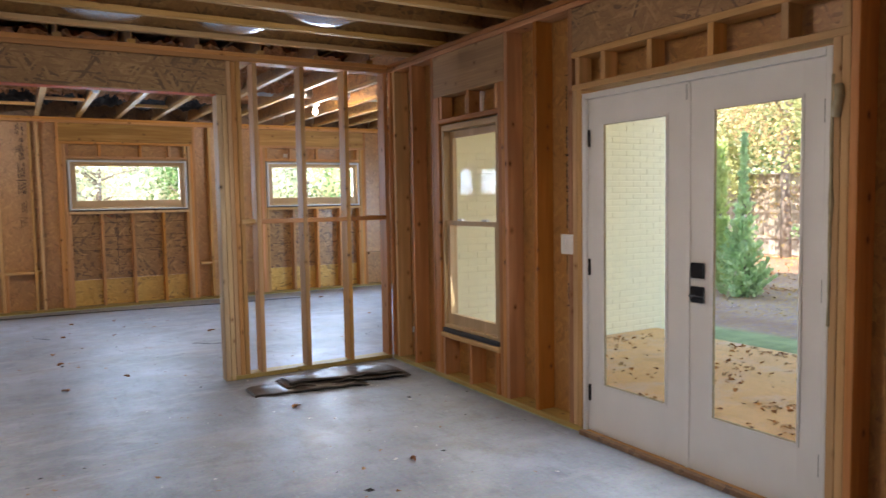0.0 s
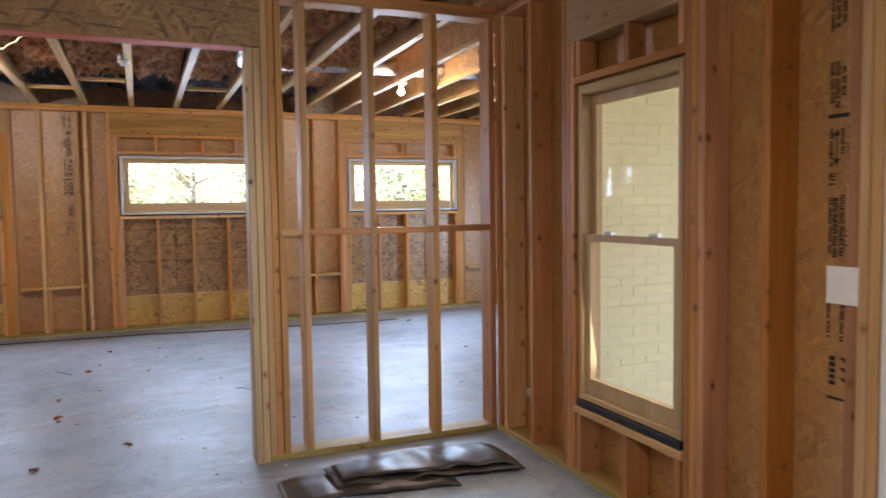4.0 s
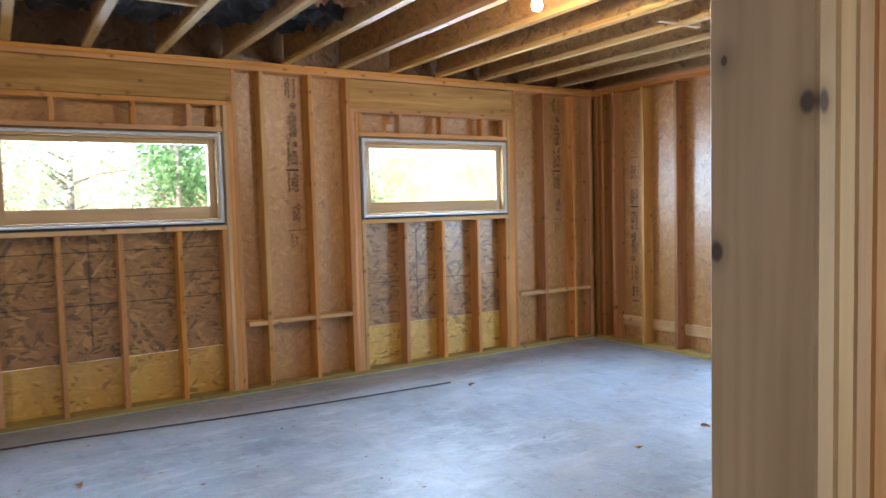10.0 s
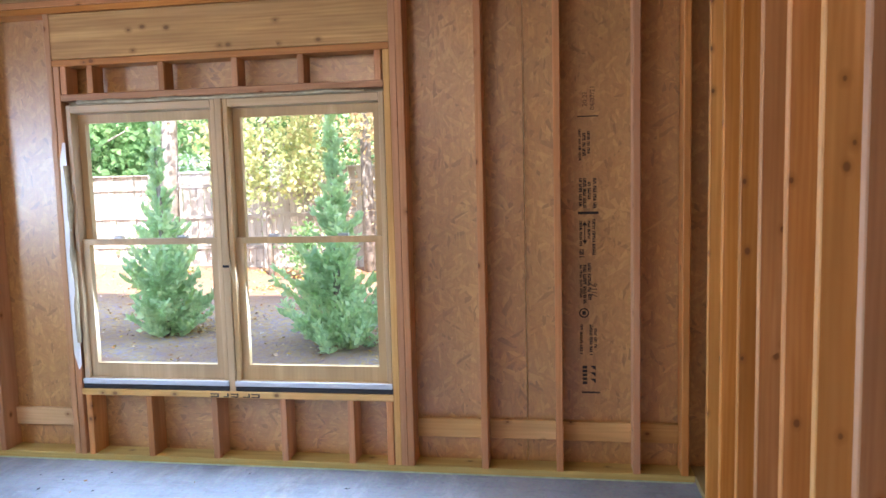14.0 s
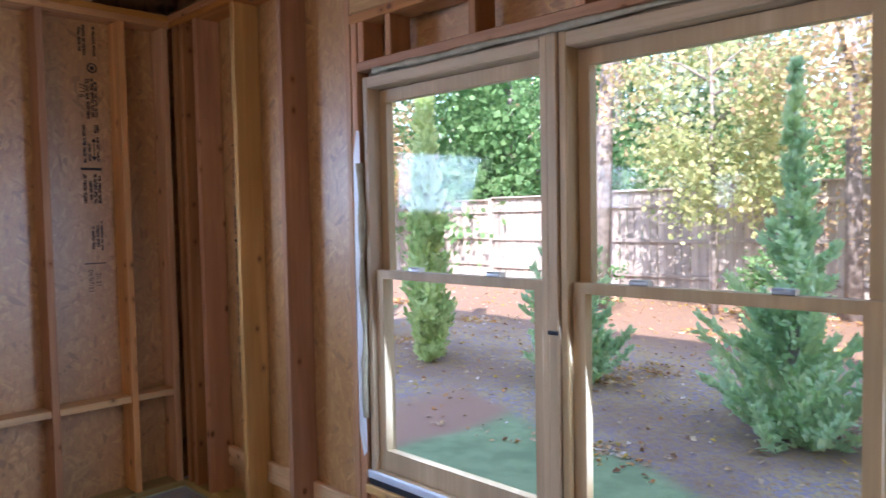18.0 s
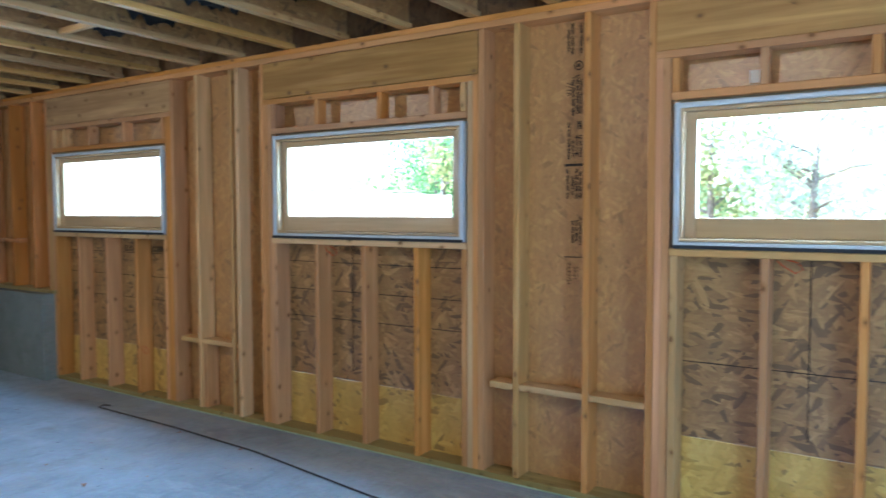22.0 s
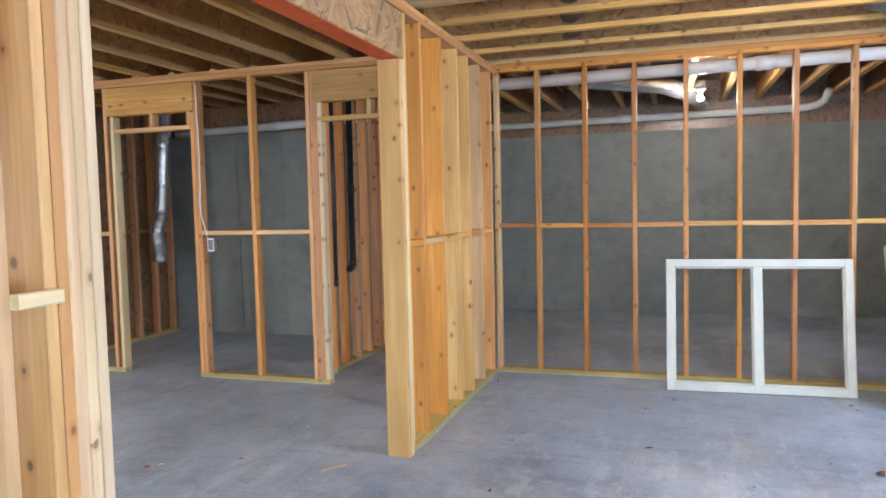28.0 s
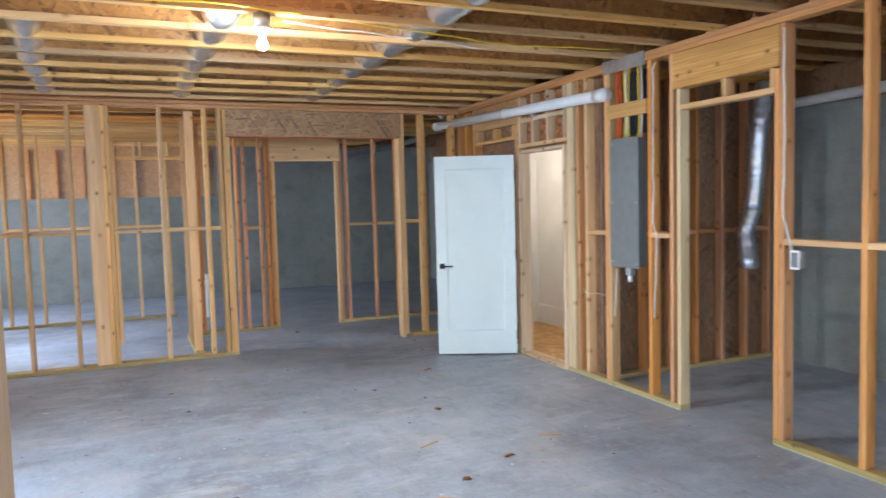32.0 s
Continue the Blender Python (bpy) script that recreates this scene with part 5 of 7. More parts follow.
pipe("drain_pipe", [(-4.12, 7.3, 2.52), (-4.12, 11.5, 2.56), (-4.1, 11.62, 2.58), (-3.98, 11.68, 2.62), (-3.85, 11.7, 2.72)], 0.045, M_PVC, "white plastic pipe along the concrete wall", "pipe", (((-4.12, 9.3, 2.54), (-4.12, 9.45, 2.542)),))
pipe("drain_pipe", [(-1.75, 4.3, 2.40), (-1.75, 6.9, 2.46)], 0.045, M_PVC, "white plastic pipe along the closet wall", "pipe", (((-1.75, 5.6, 2.43), (-1.75, 5.7, 2.432)),))
pipe("vent_pipe", [(-0.55, 7.12, 2.66), (-0.55, 7.12, 0.96), (-0.53, 7.12, 0.93), (-0.46, 7.12, 0.92)], 0.03, M_ABS, "black plastic pipe hanging in the closet", "pipe", (((-0.55, 7.12, 1.7), (-0.55, 7.12, 1.62)), ((-0.55, 7.12, 1.02), (-0.55, 7.12, 0.94))))
pipe("vent_pipe", [(-0.225, 7.10, 2.66), (-0.225, 7.10, 0.80)], 0.018, M_ABS, "thin black pipe hanging in the closet", "pipe", (((-0.225, 7.10, 0.86), (-0.225, 7.10, 0.79)), ((-0.225, 7.10, 1.36), (-0.225, 7.10, 1.29))))
for x, y in ((3.02, -1.75), (2.86, -1.68)):
    pipe("pipe_stub", [(x, y, 0.0), (x, y, 0.62)], 0.045, M_PVC, "white plastic pipe stub rising from the slab", "pipe", (((x, y, 0.56), (x, y, 0.625)),))

# ---- electrical ----
pan = thing("breaker_panel", "grey metal breaker panel between the hall studs", "electrical panel")
part("enclosure", box_bm(XH - 0.085, XH - 0.004, 4.262, 4.60, 1.03, 2.06, 0.004), M_PANELGREY, pan, "grey enamelled box")
pan_cover = part("cover", box_bm(XH - 0.0035, XH + 0.004, 4.25, 4.612, 1.02, 2.07, 0.0015), M_PANELGREY, pan, "grey cover plate")
for y, z in ((4.275, 1.06), (4.587, 1.06), (4.275, 2.03), (4.587, 2.03), (4.275, 1.55), (4.587, 1.55)):
    tube("screw", [(XH + 0.004, y, z), (XH + 0.007, y, z)], 0.006, M_STEEL, pan_cover, "", 8)
part("conduit_fitting", box_bm(XH - 0.06, XH - 0.01, 4.42, 4.49, 0.955, 1.019, 0.005), M_STEEL, pan)
tube("conduit", [(XH - 0.035, 4.455, 0.955), (XH - 0.035, 4.455, 0.90)], 0.02, M_PVC, pan, "", 10)
board("back_plate", XH - 0.088, XH - 0.0855, 4.2, 4.66, 2.1, 2.6, M_BLACK, pan, "", 0)
plate = tagged(part("steel_plate", box_bm(XH + 0.003, XH + 0.006, 4.16, 4.70, HT - 0.02, JB + 0.01), M_STEEL, None, "galvanised steel strap plate over the top plates"), "", "metal plate")
tagged(board("wood_block", XH - 0.03, XH + 0.003, 4.21, 4.715, 2.24, 2.35, M_PINE, None, "pale wooden backing block above the breaker panel"), "", "block")
for i, (y, m) in enumerate(((4.30, M_RED), (4.33, M_RED), (4.38, M_YELLOWWIRE), (4.41, M_WHITEWIRE), (4.44, M_YELLOWWIRE), (4.48, M_ABS), (4.52, M_ABS), (4.56, M_YELLOWWIRE), (4.59, M_WHITEWIRE))):
    tagged(tube("power_cable", [(XH - 0.045, y, 2.06), (XH - 0.05, y + 0.01 * math.sin(i), 2.3), (XH - 0.045, y - 0.008 * math.cos(i * 2), 2.5), (XH - 0.05, y, 2.72)], 0.011 if i < 2 else 0.008, m, None, "coloured power cable entering the breaker panel", 7), "", "cable", "cables above the breaker panel")


def cable(pts, mat, label, r=0.006):
    P = []
    for a, b in zip(pts, pts[1:]):
        a, b = Vector(a), Vector(b)
        n = max(2, int((b - a).length / 0.12))
        P += [a.lerp(b, k / n) + Vector((rng.uniform(-1, 1), rng.uniform(-1, 1), rng.uniform(-1, 1))) * 0.006 for k in range(n)]
    return tagged(tube("cable", P + [Vector(pts[-1])], r, mat, None, label, 6), "", "cable")


cable([(XH + 0.008, 5.99, 2.6), (XH + 0.008, 5.995, 2.2), (XH + 0.008, 5.99, 1.45), (XH + 0.008, 6.03, 1.34), (XH + 0.008, 6.05, 1.24)], M_WHITEWIRE, "white cable stapled down the doorway stud")
cable([(XH + 0.008, 4.83, 2.6), (XH + 0.008, 4.80, 2.55), (XH + 0.008, 4.79, 1.4), (XH + 0.008, 4.83, 1.3), (XH + 0.008, 4.80, 0.66)], M_WHITEWIRE, "white cable looped down the hall studs")
cable([(XH + 0.006, 4.33, 1.0), (XH + 0.006, 4.30, 0.6)], M_WHITEWIRE, "white cable below the breaker panel")
cable([(0.3, 4.6, 2.73), (1.2, 4.62, 2.70), (2.6, 4.9, 2.71), (3.3, 5.02, 2.72), (4.3, 5.05, 2.70), (5.3, 5.0, 2.72)], M_YELLOWWIRE, "yellow cable strung along the joists")
cable([(0.3, 4.4, 2.75), (1.5, 4.44, 2.71), (2.9, 4.7, 2.73)], M_WHITEWIRE, "white cable strung along the joists")
cable([(2.9, 8.6, 2.73), (2.86, 9.6, 2.70), (2.6, 10.4, 2.72), (2.37, 10.9, 2.72)], M_YELLOWWIRE, "yellow cable strung to the bulb")
cable([(XH + 0.003, 3.86, 0.79), (XH + 0.03, 3.92, 0.76), (XH + 0.02, 4.06, 0.77), (XH + 0.002, 4.17, 0.76)], M_WHITEWIRE, "stray white cable on the hall wall", 0.004)


def outlet_box(x, y, z, label):
    t = thing("outlet_box", label, "outlet box")
    part("body", box_bm(x - 0.05, x, y - 0.028, y + 0.028, z - 0.05, z + 0.05, 0.003), M_STEEL, t)
    part("rim", box_bm(x, x + 0.004, y - 0.035, y + 0.035, z - 0.058, z + 0.058, 0.001), M_PLASTIC, t)
    part("opening", box_bm(x + 0.0045, x + 0.006, y - 0.024, y + 0.024, z - 0.045, z + 0.045), M_PANELGREY, t)
    return t


outlet_box(XH + 0.012, 6.08, 1.19, "open metal outlet box on the hall stud")
sw = thing("switch_plate", "white double switch plate on the wall stud", "light switch")
sw_plate = part("plate", box_bm(XF - 0.008, XF - 0.002, 5.79, 5.905, 1.12, 1.245, 0.002), M_PLASTIC, sw)
for y in (5.82, 5.865):
    part("rocker", box_bm(XF - 0.0115, XF - 0.0085, y - 0.011, y + 0.011, 1.15, 1.215, 0.001), M_PLASTIC, sw_plate)
part("back_box", box_bm(XF - 0.0015, XF + 0.05, 5.845, 5.90, 1.13, 1.235), M_PANELGREY, sw)
tagged(part("outlet_box", box_bm(XF + 0.06, XF + 0.09, 8.0, 8.06, 0.28, 0.33, 0.004), M_PLASTIC, None), "white plastic box on the stud beside the corner", "outlet box")

# ---- ink stamps on the sheathing ----
def letters(text, size):
    """Built-in font as flat polygons: a list of point rings in text units."""
    cu = bpy.data.curves.new("letters", "FONT")
    cu.body, cu.size, cu.align_x, cu.align_y, cu.resolution_u = text, size, "CENTER", "CENTER", 2
    ob = bpy.data.objects.new("letters", cu)
    me = bpy.data.meshes.new_from_object(ob)
    rings = [[tuple(me.vertices[i].co[:2]) for i in f.vertices] for f in me.polygons]
    bpy.data.objects.remove(ob)
    bpy.data.meshes.remove(me)
    bpy.data.curves.remove(cu)
    return rings


# (from, to, offset across, line width) along the stamp, measured from the date downwards
LINES = ((0.22, 0.38, -0.052, 0.013), (0.24, 0.36, -0.030, 0.017), (0.23, 0.35, -0.006, 0.015), (0.48, 0.63, -0.05, 0.016), (0.48, 0.64, -0.028, 0.018),
         (0.50, 0.60, -0.004, 0.016), (0.48, 0.64, 0.026, 0.017), (0.71, 0.84, -0.05, 0.014), (0.71, 0.80, -0.006, 0.014), (0.70, 0.90, 0.02, 0.016), (0.865, 0.905, -0.045, 0.026),
         (0.95, 1.14, -0.05, 0.014), (0.95, 1.16, -0.03, 0.018), (0.94, 1.15, -0.005, 0.017), (1.28, 1.44, -0.05, 0.014), (1.28, 1.45, 0.002, 0.016), (1.30, 1.42, 0.026, 0.014))
DATE, TIME, SIZE_MARK = letters("04/07/21", 0.036), letters("20:21", 0.036), letters("7/16", 0.046)


def stamp(plane, at, u, z0, flip, wall, seed, smax=1.7, face=1):
    """One mill stamp: lines of blurred small print, bars, arrow, ring, date and thickness. It runs along z."""
    r = random.Random(seed)
    bm = bmesh.new()
    up = 1 if flip else -1

    def poly(pts):
        """pts: (across, along the stamp)"""
        vs = []
        for a, s in pts:
            if s > smax:
                return
            q = (u - face * up * a, at, z0 + up * s)
            vs.append(bm.verts.new(q if plane == "y" else (at, q[0], q[2])))
        bm.faces.new(vs)

    def bar(a0, a1, s0, s1):
        poly(((a0, s0), (a1, s0), (a1, s1), (a0, s1)))

    for s0, s1, a, w in LINES:
        s, left = s0, r.randint(3, 7)
        while s < s1:
            h = r.uniform(0.0055, 0.009)
            k = r.random()
            if k < 0.5:
                bar(a - w / 2, a + w / 2, s, s + h * 0.62)
                bar(a - w / 2, a - w / 8, s + h * 0.62, s + h)
            elif k < 0.8:
                bar(a - w / 2, a + w / 2, s, s + h * 0.6)
                bar(a + w / 9, a + w / 2, s + h * 0.6, s + h)
            else:
                bar(a - w / 2, a + w / 2, s + h * 0.1, s + h)
            s += h + 0.0012
            left -= 1
            if left == 0:
                s, left = s + 0.008, r.randint(3, 8)
    bar(-0.065, 0.045, 0.148, 0.154)
    bar(-0.065, 0.045, 0.660, 0.674)
    bar(-0.05, 0.05, 1.655, 1.665)
    bar(-0.031, -0.026, 0.72, 0.83)
    poly(((-0.042, 0.735), (-0.0285, 0.712), (-0.015, 0.735)))
    poly(((-0.015, 0.815), (-0.0285, 0.838), (-0.042, 0.815)))
    for k in range(20):
        a0, a1 = 2 * math.pi * k / 20, 2 * math.pi * (k + 1) / 20
        poly([(-0.035 + q * math.cos(w), 1.215 + q * math.sin(w)) for q, w in ((0.02, a0), (0.027, a0), (0.027, a1), (0.02, a1))])
    bar(-0.045, -0.025, 1.205, 1.225)
    for s in range(5):
        bar(-0.045, -0.02, 1.51 + 0.022 * s, 1.526 + 0.022 * s)
    for s in range(3):
        poly(((-0.005, 1.51 + 0.036 * s), (0.026, 1.51 + 0.036 * s), (0.026, 1.535 + 0.036 * s)))
    for rings, a, s in ((DATE, 0.016, 0.055), (TIME, -0.024, 0.06), (SIZE_MARK, 0.022, 1.09)):
        for ring in rings:
            poly([(a - y, s - x) for x, y in ring])
    return part("stamp", bm, M_INK, wall, "black ink mill stamp")


for u in (2.62, 5.41, 8.38):
    stamp("y", YB + D6 - 0.003, u, 1.17, True, north, "north%.2f" % u, 1.46)
stamp("x", XE + D6 - 0.003, 9.0, 2.10, False, east, "east a", 1.7, -1)
stamp("x", XE + D6 - 0.003, 13.20, 2.10, False, east, "east b", 1.7, -1)
stamp("x", XF + D6 - 0.003, 3.875, 2.10, False, patio_wall, "patio a", 1.7, -1)
stamp("x", XF + D6 - 0.003, 5.96, 2.42, False, patio_wall, "patio b", 1.7, -1)
for k, (a, b) in enumerate(WIN_N):
    bm = bmesh.new()
    for z in ((0.80,) if k == 2 else (0.825, 1.02, 1.22)):
        add_box(bm, a, b, YB + D6 - 0.0015, YB + D6 - 0.0005, z, z + 0.005)
    u = a + 0.61
    add_box(bm, u, u + 0.005, YB + D6 - 0.0028, YB + D6 - 0.0018, 0.47, 1.35)
    part("grid_line", bm, M_INK, north, "printed nailing lines")

_mr = random.Random(31)
for x0, x1, z0, z1 in ((1.18, 1.72, 1.235, 1.285), (0.36, 0.70, 0.80, 0.85)):
    bm = bmesh.new()
    x = x0
    while x < x1:
        w = _mr.uniform(0.012, 0.022)
        add_box(bm, x, x + w * 0.45, YB + D6 - 0.0040, YB + D6 - 0.0030, z0, z1)
        add_box(bm, x + w * 0.45, x + w, YB + D6 - 0.0040, YB + D6 - 0.0030, *_mr.choice(((z0, z0 + 0.014), (z1 - 0.014, z1), (z0 + 0.018, z0 + 0.030))))
        x += w + 0.007
    part("printed_mark", bm, M_INK, north, "faded black print")
bm = bmesh.new()
for k, (y, ln) in enumerate(((11.12, 0.05), (11.06, 0.03), (11.0, 0.045), (10.93, 0.04), (10.87, 0.05))):
    add_box(bm, XE - 0.0145, XE - 0.0125, y, y + ln, 0.412, 0.418)
    add_box(bm, XE - 0.0145, XE - 0.0125, y, y + 0.008, 0.418, 0.434)
    if k % 2 == 0:
        add_box(bm, XE - 0.0145, XE - 0.0125, y + 0.008, y + ln, 0.428, 0.434)
part("pencil_mark", bm, M_INK, east, "hand written marks on the sill")

# ---- loose things ----
frm = thing("loose_window_frame", "white window frame with two empty openings leaning on the studs", "window frame", "", "", Matrix.Translation((-0.30, 9.92, 0.0)) @ Euler((0, radians(-9), radians(2))).to_matrix().to_4x4())
for a, b, c, d in ((0, 0.06, 0, 1.03), (1.28, 1.34, 0, 1.03), (0.64, 0.70, 0.06, 0.97), (0.06, 1.28, 0.97, 1.03), (0.06, 1.28, 0, 0.06)):
    rail = part("rail", box_bm(-0.035, 0.035, a, b, c, d, 0.003), M_FRAMEPAINT, frm, "white rail")
    part("inner_lip", box_bm(-0.012, 0.012, max(a - 0.012, 0.002), min(b + 0.012, 1.338), max(c - 0.012, 0.002), min(d + 0.012, 1.028)), M_FRAMEPAINT, rail)
for i in range(3):
    off = -0.075 * i
    sash = thing("window_sash", "spare pine window sash with dark glass leaning on the studs", "window sash", "stacked sashes", "", Matrix.Translation((0.04 + off, 11.53 - 0.02 * i, 0.0)) @ Euler((0, radians(-19), radians(3))).to_matrix().to_4x4())
    for a, b, c, d in ((0, 0.07, 0, 1.19), (0.79, 0.86, 0, 1.19), (0.07, 0.79, 1.11, 1.19), (0.07, 0.79, 0, 0.08)):
        part("rail", box_bm(-0.05, 0.02, a, b, c, d, 0.003), M_SASH if i < 2 else M_VINYL, sash)
    part("pane", box_bm(-0.006, 0.0, 0.07, 0.79, 0.08, 1.11), M_DARKGLASS, sash, "dark coated glass")
    if i == 0:
        for y, z in ((0.27, 0.95), (0.62, 0.97), (0.22, 0.25)):
            tube("sticker", [(0.0005, y, z), (0.002, y, z)], 0.026, M_STICKER, sash, "faded round sticker", 12)

# folded plastic sheet on the floor
trp = thing("plastic_sheet", "folded dark plastic sheet lying on the slab by the partition", "plastic sheet")
for k, (x0, x1, y0, y1, zb, seed) in enumerate(((4.02, 4.9, 7.70, 7.98, 0.004, 1.0), (4.28, 5.30, 7.74, 8.04, 0.022, 4.0), (4.32, 5.24, 7.78, 8.02, 0.045, 9.0))):
    bm = bmesh.new()
    nx, ny = 40, 10
    g = [[None] * (ny + 1) for _ in range(nx + 1)]
    for i in range(nx + 1):
        for j in range(ny + 1):
            u, v = i / nx, j / ny
            w = noise.noise(Vector((u * 5 + seed, v * 1.4, seed))) * 0.02 + noise.noise(Vector((u * 14, v * 3, seed))) * 0.007
            e = noise.noise(Vector((u * 8, seed, v)))
            g[i][j] = bm.verts.new((x0 + (x1 - x0) * u, y0 + (y1 - y0) * v - 0.15 * u * (1 - v) + 0.035 * e * (1 - v), zb + 1.15 * max(0.0, w + 0.012) * math.sin(math.pi * min(1, max(0, u))) ** 0.3 + 0.012 * math.sin(math.pi * v)))
    for i in range(nx):
        for j in range(ny):
            bm.faces.new((g[i][j], g[i + 1][j], g[i + 1][j + 1], g[i][j + 1]))
    ob = part("fold", bm, M_TARP, trp, "", True)
    so = ob.modifiers.new("thick", "SOLIDIFY")
    so.thickness = 0.006

# rods along the back wall
tagged(tube("steel_rod", [(1.60, 13.38, 0.009), (1.54, 13.36, 0.009), (1.57, 13.30, 0.009), (2.53, 13.29, 0.009), (3.45, 13.24, 0.009), (4.53, 13.08, 0.009), (5.3, 13.0, 0.009), (6.41, 12.94, 0.009)], 0.006, M_ROD, None, "long dark steel rod lying along the back wall", 8), "", "rod")

# ---- litter on the floor ----
M_LEAF = plain("dry_leaf", (0.30, 0.13, 0.045), 0.7, 0, 0.5, 20)
M_CHIP = plain("wood_chip", (0.42, 0.24, 0.12), 0.8, 0, 0.4, 20)


def leaf_bm(s, r):
    bm = bmesh.new()
    mid = [bm.verts.new((t * s, 0, 0.12 * s * math.sin(t * 3.0))) for t in (-1, -0.4, 0.3, 1)]
    for sg in (1, -1):
        out = [bm.verts.new((t * s + r.uniform(-0.1, 0.1) * s, sg * w * s, h * s)) for t, w, h in ((-0.6, 0.42, 0.30), (0.1, 0.62, 0.36), (0.6, 0.34, 0.28))]
        for f in ((mid[0], out[0], mid[1]), (mid[1], out[0], out[1]), (mid[1], out[1], mid[2]), (mid[2], out[1], out[2]), (mid[2], out[2], mid[3])):
            bm.faces.new(f if sg > 0 else f[::-1])
    return bm


_lr = random.Random(11)
_leaf_meshes = [mesh_of("leaf", leaf_bm(0.045, _lr), M_LEAF) for _ in range(5)]
for x, y in ((6.52, 12.78), (7.52, 10.04), (8.25, 9.53), (7.12, 10.93), (8.18, 11.56), (1.26, 11.03), (1.02, 11.42), (4.42, 10.85), (2.78, 10.38), (4.39, 9.77), (3.42, 11.18), (2.82, 9.85), (2.0, 11.24), (2.92, 11.37), (3.0, 11.62), (3.06, 12.3), (3.54, 12.28), (0.51, 11.89), (0.74, 12.46), (2.14, 5.56), (1.74, 5.34), (1.74, 4.2), (1.98, 0.3), (1.32, 2.96), (2.8, 8.76), (3.28, 9.01), (4.2, 7.3), (4.4, 5.9)):
    ob = new("dry_leaf", _lr.choice(_leaf_meshes))
    ob.matrix_world = Matrix.Translation((x, y, 0.003)) @ Euler((_lr.uniform(-0.2, 0.2), _lr.uniform(-0.2, 0.2), _lr.uniform(0, 6.3))).to_matrix().to_4x4() @ Matrix.Diagonal((_lr.uniform(0.7, 1.2), _lr.uniform(0.5, 0.9), 1, 1))
    tagged(ob, "curled brown leaf lying on the slab", "leaf", "leaves on the floor")


def scatter(name, n, area, smin, smax, mats, label, seed, zf=None):
    r = random.Random(seed)
    bm = bmesh.new()
    for _ in range(n):
        x, y = r.uniform(area[0], area[1]), r.uniform(area[2], area[3])
        z = (zf(x, y) if zf else 0) + 0.002
        s, a, asp = r.uniform(smin, smax) * (0.5 + r.random() ** 3), r.uniform(0, 6.3), r.uniform(0.15, 0.8)
        c, sn = math.cos(a), math.sin(a)
        h = s * r.uniform(0.15, 0.5)
        v = [bm.verts.new((x + c * p * s - sn * q * s * asp, y + sn * p * s + c * q * s * asp, z + k * h)) for p, q, k in ((-1, 0, r.random()), (0, -1, 0), (1, 0, r.random()), (0.1, 1, r.random()))]
        bm.faces.new(v).material_index = r.randrange(len(mats))
    return tagged(part(name, bm, mats, None, label), "", "litter", "", "stuff")


def leaf_litter(name, n, area, smin, smax, mats, label, seed, zf, heaps=0):
    """Curled leaves in one mesh, some of them drifted into heaps."""
    r = random.Random(seed)
    bm = bmesh.new()
    centres = [(r.uniform(area[0], area[1]), r.uniform(area[2], area[3])) for _ in range(heaps)]
    for k in range(n):
        if centres and r.random() < 0.65:
            c = r.choice(centres)
            x, y = r.gauss(c[0], 0.13), r.gauss(c[1], 0.20)
        else:
            x, y = r.uniform(area[0], area[1]), r.uniform(area[2], area[3])
        x, y = min(max(x, area[0]), area[1]), min(max(y, area[2]), area[3])
        s = r.uniform(smin, smax)
        mid = [(t, 0, r.uniform(0.0, 0.3)) for t in (-1, -0.3, 0.4, 1)]
        up = [(t, w * r.uniform(0.6, 1.2), h * r.uniform(0.2, 1.4)) for t, w, h in ((-0.5, 0.5, 0.4), (0.15, 0.75, 0.5), (0.65, 0.35, 0.4))]
        dn = [(t, -w * r.uniform(0.6, 1.2), h * r.uniform(0.2, 1.4)) for t, w, h in ((-0.5, 0.5, 0.4), (0.15, 0.75, 0.5), (0.65, 0.35, 0.4))]
        m = Matrix.Translation((x, y, zf(x, y) + 0.003)) @ Euler((r.uniform(-0.4, 0.4), r.uniform(-0.4, 0.4), r.uniform(0, 6.3))).to_matrix().to_4x4() @ Matrix.Scale(s, 4)
        v = [bm.verts.new(m @ Vector(q)) for q in mid + up + dn]
        lo = min(q.co.z for q in v) - zf(x, y) - 0.002
        for q in v:
            q.co.z -= lo
        mi = r.randrange(len(mats))
        for q in ((0, 4, 1), (1, 4, 5), (1, 5, 2), (2, 5, 6), (2, 6, 3), (0, 1, 7), (1, 8, 7), (1, 2, 8), (2, 9, 8), (2, 3, 9)):
            bm.faces.new([v[i] for i in q]).material_index = mi
    return tagged(part(name, bm, mats, None, label), "", "litter", "", "stuff")


